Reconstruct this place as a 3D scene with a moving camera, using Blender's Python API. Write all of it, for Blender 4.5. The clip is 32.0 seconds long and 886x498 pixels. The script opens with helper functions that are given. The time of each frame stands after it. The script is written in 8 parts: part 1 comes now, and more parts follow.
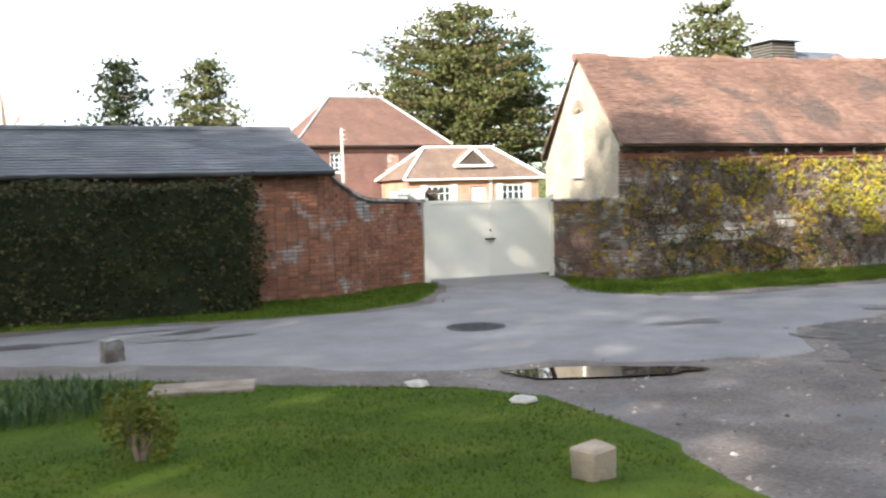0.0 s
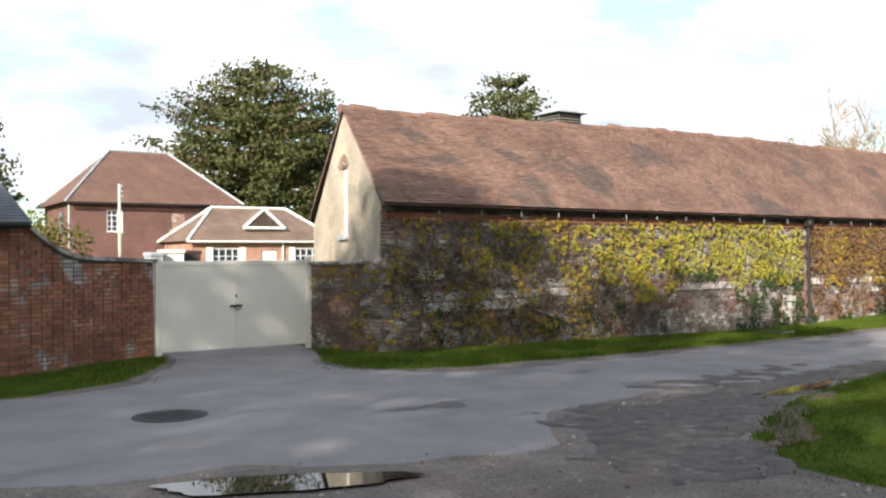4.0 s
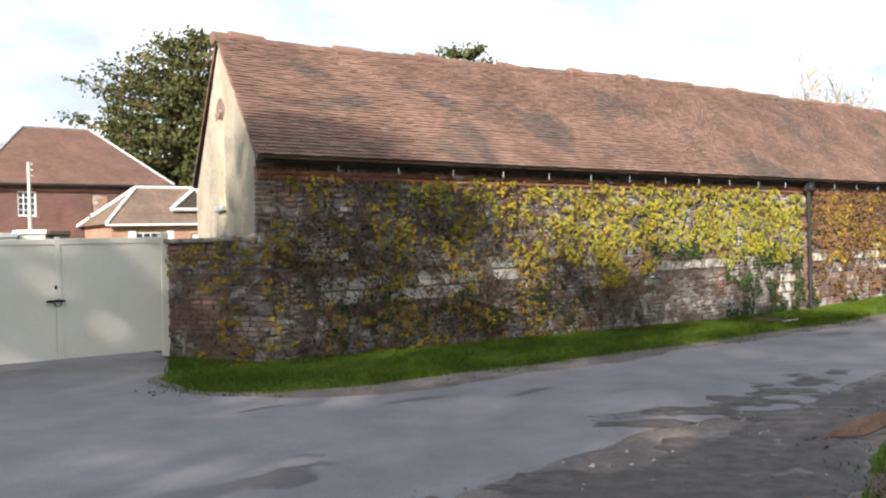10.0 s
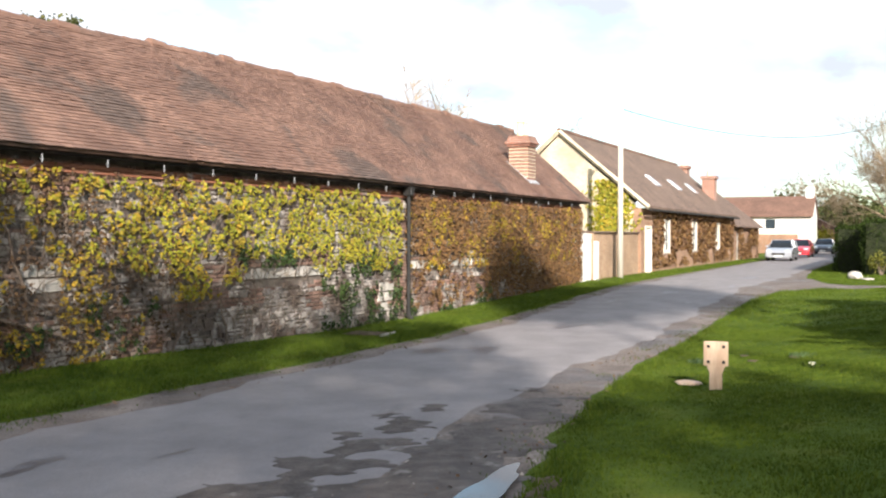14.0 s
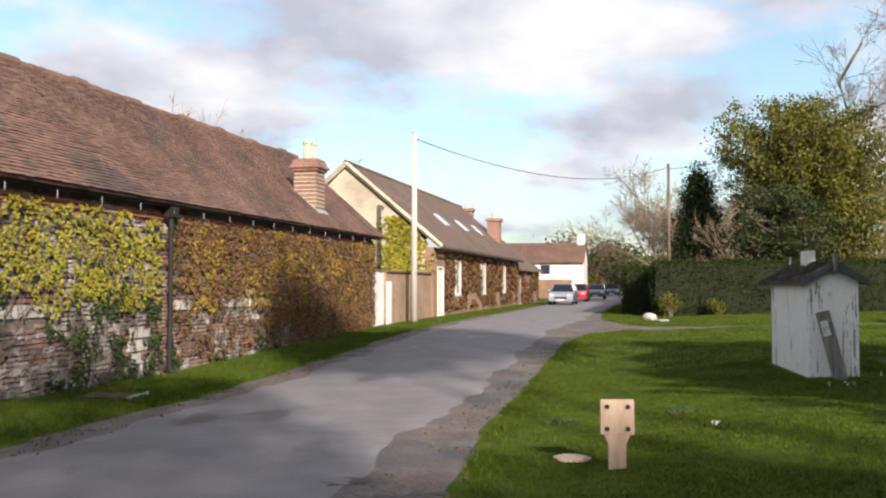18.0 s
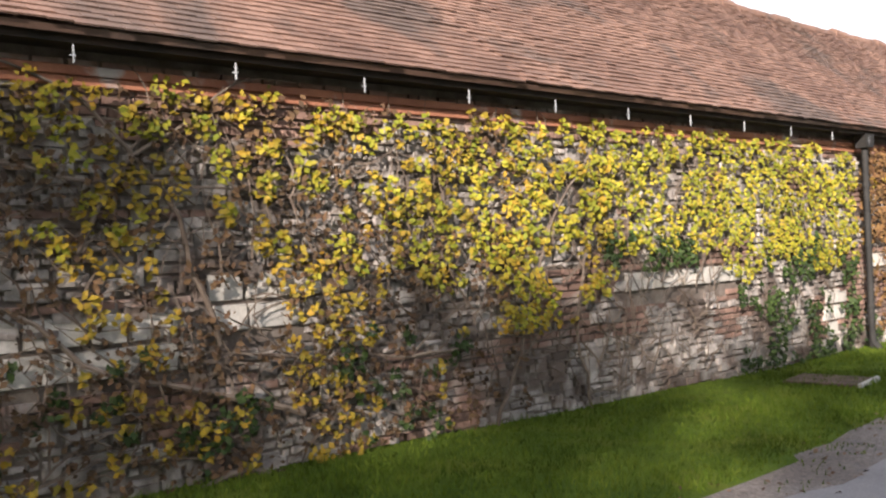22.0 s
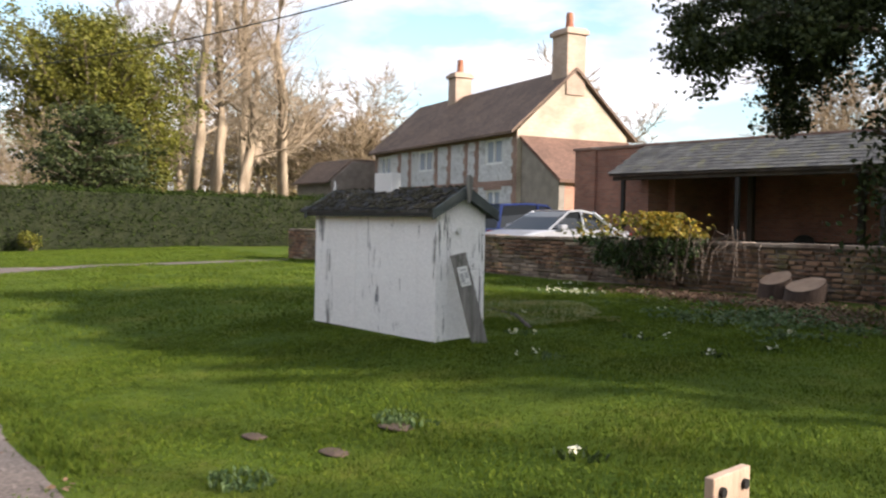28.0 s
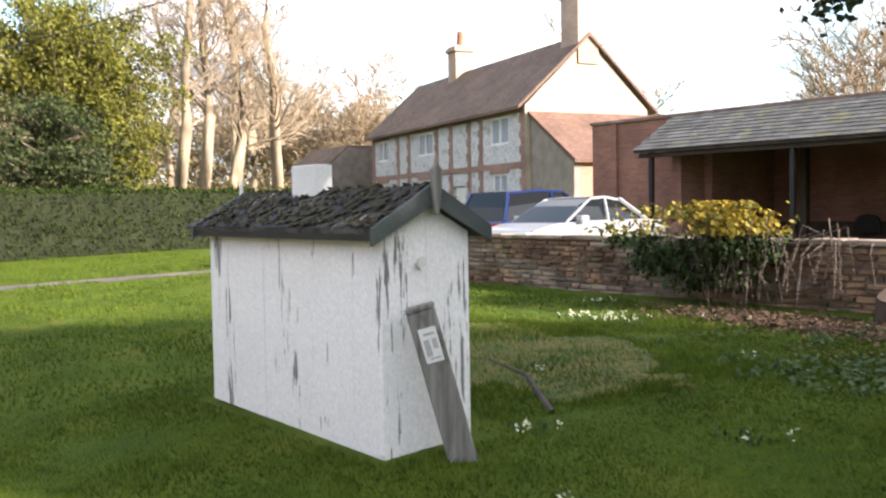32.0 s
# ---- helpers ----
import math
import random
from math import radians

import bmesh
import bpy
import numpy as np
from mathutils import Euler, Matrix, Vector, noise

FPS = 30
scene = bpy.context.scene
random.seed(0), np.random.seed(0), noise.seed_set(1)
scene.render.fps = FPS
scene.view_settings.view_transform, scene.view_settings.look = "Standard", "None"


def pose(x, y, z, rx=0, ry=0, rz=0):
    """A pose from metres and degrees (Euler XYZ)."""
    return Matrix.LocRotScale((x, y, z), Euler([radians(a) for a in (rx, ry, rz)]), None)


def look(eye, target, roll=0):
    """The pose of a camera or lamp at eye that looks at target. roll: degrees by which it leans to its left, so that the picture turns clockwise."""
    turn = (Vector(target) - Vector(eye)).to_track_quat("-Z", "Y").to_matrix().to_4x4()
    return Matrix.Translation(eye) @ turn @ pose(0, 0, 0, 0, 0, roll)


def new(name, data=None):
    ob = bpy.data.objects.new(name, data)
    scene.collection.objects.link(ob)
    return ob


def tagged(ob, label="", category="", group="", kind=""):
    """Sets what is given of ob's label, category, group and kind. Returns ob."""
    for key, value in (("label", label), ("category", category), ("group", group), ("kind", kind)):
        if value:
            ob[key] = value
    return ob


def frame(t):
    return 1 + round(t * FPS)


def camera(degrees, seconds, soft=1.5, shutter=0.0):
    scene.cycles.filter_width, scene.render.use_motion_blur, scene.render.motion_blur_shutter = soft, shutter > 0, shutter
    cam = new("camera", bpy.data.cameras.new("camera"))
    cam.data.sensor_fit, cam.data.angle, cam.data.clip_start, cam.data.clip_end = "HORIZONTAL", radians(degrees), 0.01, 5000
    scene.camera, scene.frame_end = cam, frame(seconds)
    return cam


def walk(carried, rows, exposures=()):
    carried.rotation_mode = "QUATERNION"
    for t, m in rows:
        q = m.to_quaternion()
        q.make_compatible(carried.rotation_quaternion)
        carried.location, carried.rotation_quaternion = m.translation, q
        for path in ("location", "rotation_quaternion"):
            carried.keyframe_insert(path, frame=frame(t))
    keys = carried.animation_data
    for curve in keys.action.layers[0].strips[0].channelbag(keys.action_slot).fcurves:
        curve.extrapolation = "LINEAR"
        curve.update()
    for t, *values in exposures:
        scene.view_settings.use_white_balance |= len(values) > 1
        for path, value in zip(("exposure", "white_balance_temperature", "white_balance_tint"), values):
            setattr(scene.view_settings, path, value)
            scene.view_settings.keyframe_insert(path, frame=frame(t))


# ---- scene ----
cam = camera(51.93, 32.0, soft=2.2, shutter=0.35)
# seconds, eye, target, roll
PATH = [
    (0, (-10.499, -17.184, 2.02), (-9.673, -15.367, 1.903), -1.6),
    (0.5, (-10.32, -17.145, 2.022), (-9.379, -15.384, 1.908), -1.5),
    (1, (-10.193, -17.143, 2.017), (-9.156, -15.436, 1.921), -1.3),
    (1.5, (-9.923, -17.014, 1.973), (-8.812, -15.352, 1.92), -0.8),
    (2, (-9.678, -16.912, 1.97), (-8.518, -15.284, 1.961), -0.1),
    (2.5, (-9.38, -16.696, 1.97), (-8.194, -15.086, 1.989), 0.1),
    (3, (-9.026, -16.418, 1.945), (-7.835, -14.812, 1.974), -0.0),
    (3.5, (-8.65, -16.125, 1.934), (-7.462, -14.516, 1.957), -0.3),
    (5.5, (-7.423, -15.055, 1.811), (-6.228, -13.452, 1.829), -1.2),
    (6, (-7.133, -14.837, 1.791), (-5.92, -13.247, 1.81), -1.4),
    (6.5, (-6.868, -14.697, 1.773), (-5.632, -13.125, 1.794), -1.6),
    (7, (-6.612, -14.642, 1.761), (-5.354, -13.087, 1.785), -1.8),
    (7.5, (-6.271, -14.303, 1.736), (-5.01, -12.751, 1.759), -1.8),
    (8, (-5.9, -13.885, 1.731), (-4.643, -12.33, 1.747), -1.8),
    (8.5, (-5.553, -13.471, 1.723), (-4.297, -11.915, 1.731), -1.7),
    (9, (-5.217, -13.076, 1.704), (-3.963, -11.518, 1.706), -1.6),
    (9.5, (-4.864, -12.677, 1.709), (-3.613, -11.116, 1.703), -1.5),
    (10, (-4.522, -12.356, 1.719), (-3.276, -10.791, 1.703), -1.4),
    (10.5, (-4.166, -12.04, 1.708), (-2.908, -10.485, 1.683), -1.5),
    (11, (-3.881, -11.777, 1.662), (-2.571, -10.266, 1.632), -1.8),
    (11.5, (-3.437, -11.398, 1.632), (-2.043, -9.965, 1.595), -1.7),
    (12, (-3.054, -11.489, 1.743), (-1.57, -10.149, 1.683), -1.0),
    (12.5, (-2.877, -11.776, 1.826), (-1.287, -10.565, 1.747), -0.6),
    (13, (-2.486, -11.477, 1.825), (-0.776, -10.442, 1.757), -0.3),
    (13.5, (-2.318, -11.219, 1.854), (-0.537, -10.31, 1.818), 0.1),
    (15.5, (-0.807, -10.535, 1.579), (0.931, -9.546, 1.582), 0.12),
    (16, (-0.182, -10.318, 1.540), (1.617, -9.445, 1.566), 0.40),
    (16.5, (0.203, -10.126, 1.531), (2.059, -9.382, 1.582), 0.69),
    (17, (0.621, -9.891, 1.521), (2.519, -9.266, 1.593), 0.75),
    (17.5, (0.982, -9.588, 1.515), (2.909, -9.060, 1.597), 0.54),
    (18, (1.281, -9.234, 1.517), (3.226, -8.774, 1.594), 0.12),
    (18.5, (1.720, -8.939, 1.472), (3.664, -8.475, 1.541), -0.58),
    (19, (1.992, -8.654, 1.444), (3.856, -7.933, 1.504), -1.00),
    (19.5, (2.323, -7.631, 1.583), (4.038, -6.602, 1.610), -0.44),
    (20, (2.265, -7.243, 1.622), (3.833, -6.001, 1.636), -0.62),
    (20.5, (2.431, -7.200, 1.593), (3.868, -5.810, 1.607), -1.46),
    (21, (2.708, -6.975, 1.547), (4.076, -5.516, 1.564), -2.16),
    (21.5, (2.966, -6.562, 1.544), (4.299, -5.071, 1.555), -2.42),
    (22, (3.248, -6.183, 1.541), (4.569, -4.682, 1.541), -2.41),
    (22.5, (3.640, -5.985, 1.503), (5.005, -4.523, 1.496), -2.33),
    (23, (4.014, -5.656, 1.453), (5.530, -4.351, 1.427), -2.15),
    (23.5, (4.419, -5.483, 1.469), (6.121, -4.435, 1.411), -1.15),
    (24, (4.734, -5.444, 1.524), (6.592, -4.707, 1.454), 0.03),
    (24.5, (4.980, -5.378, 1.504), (6.938, -4.977, 1.446), 0.70),
    (25, (5.330, -5.411, 1.477), (7.327, -5.326, 1.434), 0.97),
    (25.5, (5.516, -5.438, 1.452), (7.510, -5.591, 1.450), 1.81),
    (26, (5.551, -5.502, 1.518), (7.519, -5.860, 1.537), 1.39),
    (26.5, (5.759, -5.554, 1.530), (7.675, -6.130, 1.535), 1.03),
    (28.5, (7.554, -6.363, 1.399), (9.150, -7.566, 1.324), 1.18),
    (29, (8.034, -6.741, 1.388), (9.591, -7.992, 1.287), 1.06),
    (29.5, (8.536, -7.205, 1.390), (10.086, -8.461, 1.248), 0.75),
    (30, (9.070, -7.690, 1.384), (10.642, -8.915, 1.207), 0.28),
    (30.5, (9.644, -8.218, 1.447), (11.251, -9.406, 1.364), 2.68),
    (31, (9.916, -8.467, 1.549), (11.539, -9.623, 1.375), 3.17),
    (31.5, (10.087, -8.537, 1.633), (11.726, -9.675, 1.486), 1.79),
    (32, (10.320, -8.688, 1.708), (12.001, -9.769, 1.620), -0.93),
]
EXPOSURE = [(t, e, 6150.0 if t < 14 else 6300.0, 10.0 if t < 14 else 16.0) for t, e in ((0.0, 1.9), (3.0, 1.27), (6.0, 1.17), (10.0, 1.27), (13.0, 1.27), (16.0, 0.97), (18.0, 0.65), (20.0, 0.85), (21.0, 1.17), (22.0, 1.42), (23.0, 1.65), (24.0, 1.5), (25.0, 1.05), (26.0, 0.8), (29.0, 1.4), (30.0, 1.5), (31.0, 1.85), (32.0, 1.9))]
walk(cam, [(t, look(eye, target, roll)) for t, eye, target, roll in PATH], EXPOSURE)

# ---------------------------------------------------------------- light
SUN_TO = Vector((-0.85, -0.53, 0.0)).normalized()
SUN_EL = radians(24)
world = bpy.data.worlds.new("sky")
scene.world = world
world.use_nodes = True
wn, wl = world.node_tree.nodes, world.node_tree.links
wn.clear()
w_out = wn.new("ShaderNodeOutputWorld")
w_bg = wn.new("ShaderNodeBackground")
w_sky = wn.new("ShaderNodeTexSky")
w_sky.sky_type = "NISHITA"
w_sky.sun_disc = False
w_sky.sun_elevation = SUN_EL
w_sky.sun_rotation = math.atan2(SUN_TO.x, SUN_TO.y)
w_sky.air_density, w_sky.dust_density, w_sky.ozone_density = 1.0, 2.0, 1.0
w_geo = wn.new("ShaderNodeTexCoord")
w_sep = wn.new("ShaderNodeSeparateXYZ")
w_den = wn.new("ShaderNodeMath")
w_den.operation = "ADD"
w_den.inputs[1].default_value = 0.28
w_div = wn.new("ShaderNodeVectorMath")
w_div.operation = "DIVIDE"
w_com = wn.new("ShaderNodeCombineXYZ")
w_cloud = wn.new("ShaderNodeTexNoise")
w_cloud.inputs["Scale"].default_value = 2.0
w_cloud.inputs["Detail"].default_value = 9.0
w_cloud.inputs["Roughness"].default_value = 0.55
w_cloud.inputs["Distortion"].default_value = 0.15
w_ramp = wn.new("ShaderNodeValToRGB")
w_ramp.color_ramp.elements[0].position, w_ramp.color_ramp.elements[0].color = 0.39, (0.06, 0.06, 0.06, 1)
w_ramp.color_ramp.elements[1].position = 0.53
w_tone = wn.new("ShaderNodeTexNoise")
w_tone.inputs["Scale"].default_value = 2.6
w_tone.inputs["Detail"].default_value = 6.0
w_tr = wn.new("ShaderNodeValToRGB")
w_tr.color_ramp.elements[0].position, w_tr.color_ramp.elements[0].color = 0.36, (7.3, 7.7, 8.4, 1)
w_tr.color_ramp.elements[1].position, w_tr.color_ramp.elements[1].color = 0.60, (12.8, 12.8, 12.6, 1)
w_clear = wn.new("ShaderNodeMix")
w_clear.data_type, w_clear.blend_type = "RGBA", "MULTIPLY"
w_clear.inputs["Factor"].default_value = 1.0
w_clear.inputs["B"].default_value = (2.7, 2.95, 2.7, 1)
w_mix = wn.new("ShaderNodeMix")
w_mix.data_type = "RGBA"
wl.new(w_geo.outputs["Generated"], w_sep.inputs[0])
wl.new(w_sep.outputs["Z"], w_den.inputs[0])
for k in range(3):
    wl.new(w_den.outputs[0], w_com.inputs[k])
wl.new(w_geo.outputs["Generated"], w_div.inputs[0])
wl.new(w_com.outputs[0], w_div.inputs[1])
wl.new(w_div.outputs[0], w_cloud.inputs["Vector"])
wl.new(w_div.outputs[0], w_tone.inputs["Vector"])
wl.new(w_cloud.outputs["Fac"], w_ramp.inputs[0])
wl.new(w_tone.outputs["Fac"], w_tr.inputs[0])
wl.new(w_ramp.outputs[0], w_mix.inputs["Factor"])
wl.new(w_sky.outputs[0], w_clear.inputs["A"])
wl.new(w_clear.outputs["Result"], w_mix.inputs["A"])
wl.new(w_tr.outputs[0], w_mix.inputs["B"])
wl.new(w_mix.outputs["Result"], w_bg.inputs[0])
wl.new(w_bg.outputs[0], w_out.inputs[0])
w_bg.inputs[1].default_value = 0.05
sun = new("sun", bpy.data.lights.new("sun", "SUN"))
sun.data.energy, sun.data.angle, sun.data.color = 5.0, radians(0.6), (1.0, 0.90, 0.77)
sun.matrix_world = look((0, 0, 30), Vector((0, 0, 30)) - Vector((SUN_TO.x * math.cos(SUN_EL), SUN_TO.y * math.cos(SUN_EL), math.sin(SUN_EL))))

# ---------------------------------------------------------------- materials
def tree_of(name):
    m = bpy.data.materials.new(name)
    m.use_nodes = True
    nt = m.node_tree
    return m, nt, nt.nodes["Principled BSDF"]


def noise_node(nt, vec, scale, detail=4.0, rough=0.55, dist=0.0):
    n = nt.nodes.new("ShaderNodeTexNoise")
    n.inputs["Scale"].default_value, n.inputs["Detail"].default_value = scale, detail
    n.inputs["Roughness"].default_value, n.inputs["Distortion"].default_value = rough, dist
    nt.links.new(vec, n.inputs["Vector"])
    return n.outputs["Fac"]


def ramp_node(nt, fac, stops):
    r = nt.nodes.new("ShaderNodeValToRGB")
    el = r.color_ramp.elements
    while len(el) < len(stops):
        el.new(0.5)
    for e, (p, c) in zip(el, stops):
        e.position, e.color = p, (*c, 1) if len(c) == 3 else c
    nt.links.new(fac, r.inputs[0])
    return r.outputs[0]


def mix_node(nt, fac, a, b, mode="MIX"):
    m = nt.nodes.new("ShaderNodeMix")
    m.data_type, m.blend_type = "RGBA", mode
    for sock, v in ((m.inputs["Factor"], fac), (m.inputs["A"], a), (m.inputs["B"], b)):
        if hasattr(v, "links"):
            nt.links.new(v, sock)
        else:
            sock.default_value = v if isinstance(v, float) else (*v, 1)
    return m.outputs["Result"]


def grey(v):
    return (v, v, v)


def surface(name, c1, c2, scale=3.0, rough=0.8, bump=0.3, grain=60.0, metal=0.0, vary=0.0, island=False, stain=None, stain_scale=0.6, stain_at=0.58, stretch=(1, 1, 1), spec=0.4, coat=0.0):
    """A matt surface: two tones, fine grain and relief, patches of stain, and a change from piece to piece."""
    m, nt, bs = tree_of(name)
    geo = nt.nodes.new("ShaderNodeNewGeometry")
    mp = nt.nodes.new("ShaderNodeMapping")
    mp.inputs["Scale"].default_value = stretch
    nt.links.new(geo.outputs["Position"], mp.inputs["Vector"])
    vec = mp.outputs[0]
    col = ramp_node(nt, noise_node(nt, vec, scale, 5.0), [(0.36, c1), (0.66, c2)])
    fine = noise_node(nt, vec, grain, 3.0, 0.7)
    col = mix_node(nt, 0.55, col, ramp_node(nt, fine, [(0.3, grey(0.62)), (0.7, grey(1.0))]), "MULTIPLY")
    if stain:
        f = ramp_node(nt, noise_node(nt, geo.outputs["Position"], stain_scale, 6.0, 0.6, 0.4), [(stain_at, grey(0)), (stain_at + 0.1, grey(1))])
        col = mix_node(nt, f, col, stain)
    if vary:
        if island:
            rnd = geo.outputs["Random Per Island"]
        else:
            rnd = nt.nodes.new("ShaderNodeObjectInfo").outputs["Random"]
        col = mix_node(nt, 1.0, col, ramp_node(nt, rnd, [(0.0, (1 - vary, 1 - vary * 1.05, 1 - vary * 1.1)), (0.5, (1, 0.97, 0.95)), (1.0, (1 + vary, 1 + vary * 0.9, 1 + vary * 0.8))]), "MULTIPLY")
    nt.links.new(col, bs.inputs["Base Color"])
    bs.inputs["Roughness"].default_value, bs.inputs["Metallic"].default_value = rough, metal
    bs.inputs["Specular IOR Level"].default_value = spec
    bs.inputs["Coat Weight"].default_value = coat
    if bump:
        b = nt.nodes.new("ShaderNodeBump")
        b.inputs["Strength"].default_value, b.inputs["Distance"].default_value = bump, 0.02
        nt.links.new(fine, b.inputs["Height"])
        nt.links.new(b.outputs[0], bs.inputs["Normal"])
    return m


def leafy(name, c1, c2, c3, trans=0.25, rough=0.55):
    """Leaves: each island its own green, with some light let through."""
    m, nt, bs = tree_of(name)
    geo = nt.nodes.new("ShaderNodeNewGeometry")
    big = noise_node(nt, geo.outputs["Position"], 0.9, 3.0)
    col = ramp_node(nt, geo.outputs["Random Per Island"], [(0.0, c1), (0.5, c2), (1.0, c3)])
    col = mix_node(nt, 0.6, col, ramp_node(nt, big, [(0.35, grey(0.6)), (0.65, grey(1.15))]), "MULTIPLY")
    clump = noise_node(nt, geo.outputs["Position"], 6.5, 2.0)
    col = mix_node(nt, 0.7, col, ramp_node(nt, clump, [(0.38, (0.55, 0.62, 0.6)), (0.62, (1.2, 1.15, 1.1))]), "MULTIPLY")
    nt.links.new(col, bs.inputs["Base Color"])
    bs.inputs["Roughness"].default_value = rough
    bs.inputs["Specular IOR Level"].default_value = 0.15
    tr = nt.nodes.new("ShaderNodeBsdfTranslucent")
    nt.links.new(col, tr.inputs["Color"])
    mx = nt.nodes.new("ShaderNodeMixShader")
    mx.inputs[0].default_value = trans
    out = nt.nodes["Material Output"]
    nt.links.new(bs.outputs[0], mx.inputs[1])
    nt.links.new(tr.outputs[0], mx.inputs[2])
    nt.links.new(mx.outputs[0], out.inputs["Surface"])
    return m


def bricked(name, c1, c2, mortar, scale=1.0, width=0.23, height=0.078, axis="x"):
    """Brickwork far off, courses in the material."""
    m, nt, bs = tree_of(name)
    geo = nt.nodes.new("ShaderNodeNewGeometry")
    sep = nt.nodes.new("ShaderNodeSeparateXYZ")
    nt.links.new(geo.outputs["Position"], sep.inputs[0])
    add = nt.nodes.new("ShaderNodeMath")
    nt.links.new(sep.outputs["X"], add.inputs[0])
    nt.links.new(sep.outputs["Y"], add.inputs[1])
    com = nt.nodes.new("ShaderNodeCombineXYZ")
    nt.links.new(add.outputs[0], com.inputs[0])
    nt.links.new(sep.outputs["Z"], com.inputs[1])
    br = nt.nodes.new("ShaderNodeTexBrick")
    br.inputs["Color1"].default_value, br.inputs["Color2"].default_value, br.inputs["Mortar"].default_value = (*c1, 1), (*c2, 1), (*mortar, 1)
    br.inputs["Scale"].default_value, br.inputs["Mortar Size"].default_value = 1.0, 0.006
    br.inputs["Brick Width"].default_value, br.inputs["Row Height"].default_value = width, height
    nt.links.new(com.outputs[0], br.inputs["Vector"])
    big = noise_node(nt, geo.outputs["Position"], 0.8, 5.0)
    col = mix_node(nt, 0.7, br.outputs["Color"], ramp_node(nt, big, [(0.35, grey(0.65)), (0.65, grey(1.15))]), "MULTIPLY")
    nt.links.new(col, bs.inputs["Base Color"])
    bs.inputs["Roughness"].default_value = 0.88
    b = nt.nodes.new("ShaderNodeBump")
    b.inputs["Strength"].default_value, b.inputs["Distance"].default_value = 0.5, 0.01
    b.invert = True
    nt.links.new(br.outputs["Fac"], b.inputs["Height"])
    nt.links.new(b.outputs[0], bs.inputs["Normal"])
    return m


M = {}
M["mortar"] = surface("lime_mortar", (0.115, 0.09, 0.075), (0.22, 0.185, 0.155), 4.0, 0.95, 0.5, 80)
M["brick"] = surface("old_red_brick", (0.175, 0.108, 0.085), (0.275, 0.175, 0.138), 2.2, 0.9, 0.5, 70, vary=0.30, island=True, stain=(0.31, 0.275, 0.25), stain_scale=1.3, stain_at=0.54)
M["brick_piece"] = surface("old_red_brick_piece", (0.175, 0.108, 0.085), (0.275, 0.175, 0.138), 2.2, 0.9, 0.5, 70, vary=0.30, stain=(0.31, 0.275, 0.25), stain_scale=1.3, stain_at=0.54)
M["brick_red"] = surface("bright_red_brick", (0.25, 0.10, 0.06), (0.40, 0.175, 0.10), 1.6, 0.9, 0.5, 70, vary=0.30, island=True, stain=(0.36, 0.33, 0.31), stain_scale=1.5, stain_at=0.545)
M["brick_red_piece"] = surface("bright_red_brick_piece", (0.25, 0.10, 0.06), (0.40, 0.175, 0.10), 1.6, 0.9, 0.5, 70, vary=0.30, stain=(0.36, 0.33, 0.31), stain_scale=1.5, stain_at=0.545)
M["stone"] = surface("rubble_stone", (0.205, 0.185, 0.168), (0.43, 0.40, 0.375), 5.0, 0.92, 0.6, 45, vary=0.34, island=True, stain=(0.105, 0.080, 0.066), stain_scale=1.3, stain_at=0.49)
M["stone_piece"] = surface("rubble_stone_piece", (0.225, 0.21, 0.20), (0.44, 0.415, 0.395), 5.0, 0.92, 0.6, 45, vary=0.30, stain=(0.14, 0.11, 0.092), stain_scale=1.7, stain_at=0.505)
M["clunch"] = surface("pale_chalk_block", (0.38, 0.36, 0.325), (0.58, 0.555, 0.51), 4.0, 0.92, 0.4, 40, vary=0.14, island=True, stain=(0.33, 0.28, 0.22), stain_scale=2.2, stain_at=0.60)
M["buff"] = surface("buff_brick", (0.36, 0.30, 0.21), (0.50, 0.43, 0.31), 2.5, 0.9, 0.4, 60, vary=0.16, island=True)
M["tile"] = surface("clay_roof_tile", (0.150, 0.086, 0.064), (0.232, 0.140, 0.104), 0.7, 0.82, 0.4, 50, vary=0.20, island=True, stain=(0.096, 0.068, 0.056), stain_scale=0.55, stain_at=0.53)
M["tile_piece"] = surface("clay_roof_tile_piece", (0.150, 0.086, 0.064), (0.232, 0.140, 0.104), 0.7, 0.82, 0.4, 50, vary=0.20, stain=(0.096, 0.068, 0.056), stain_scale=0.55, stain_at=0.53)
M["tile_far"] = bricked("clay_tiles_far", (0.12, 0.064, 0.045), (0.17, 0.095, 0.066), (0.11, 0.06, 0.045), 1, 0.17, 0.075)
M["tile_brown"] = bricked("brown_tiles_far", (0.13, 0.085, 0.062), (0.19, 0.125, 0.09), (0.07, 0.05, 0.04), 1, 0.17, 0.075)
M["slate"] = surface("grey_slate", (0.072, 0.078, 0.092), (0.125, 0.132, 0.15), 1.2, 0.62, 0.3, 40, vary=0.14, island=True, stain=(0.20, 0.19, 0.16), stain_scale=1.6, stain_at=0.66)
M["lead"] = surface("grey_lead", (0.28, 0.29, 0.31), (0.42, 0.43, 0.44), 3.0, 0.6, 0.2, 30)
M["cream"] = surface("cream_gate_paint", (0.76, 0.71, 0.61), (0.82, 0.77, 0.67), 1.2, 0.42, 0.05, 90)
M["white"] = surface("white_paint", (0.70, 0.70, 0.68), (0.80, 0.80, 0.78), 2.0, 0.5, 0.08, 60)
M["plaster"] = surface("white_render", (0.66, 0.64, 0.60), (0.78, 0.76, 0.71), 1.0, 0.85, 0.2, 30, stain=(0.5, 0.46, 0.40), stain_scale=0.8, stain_at=0.62)
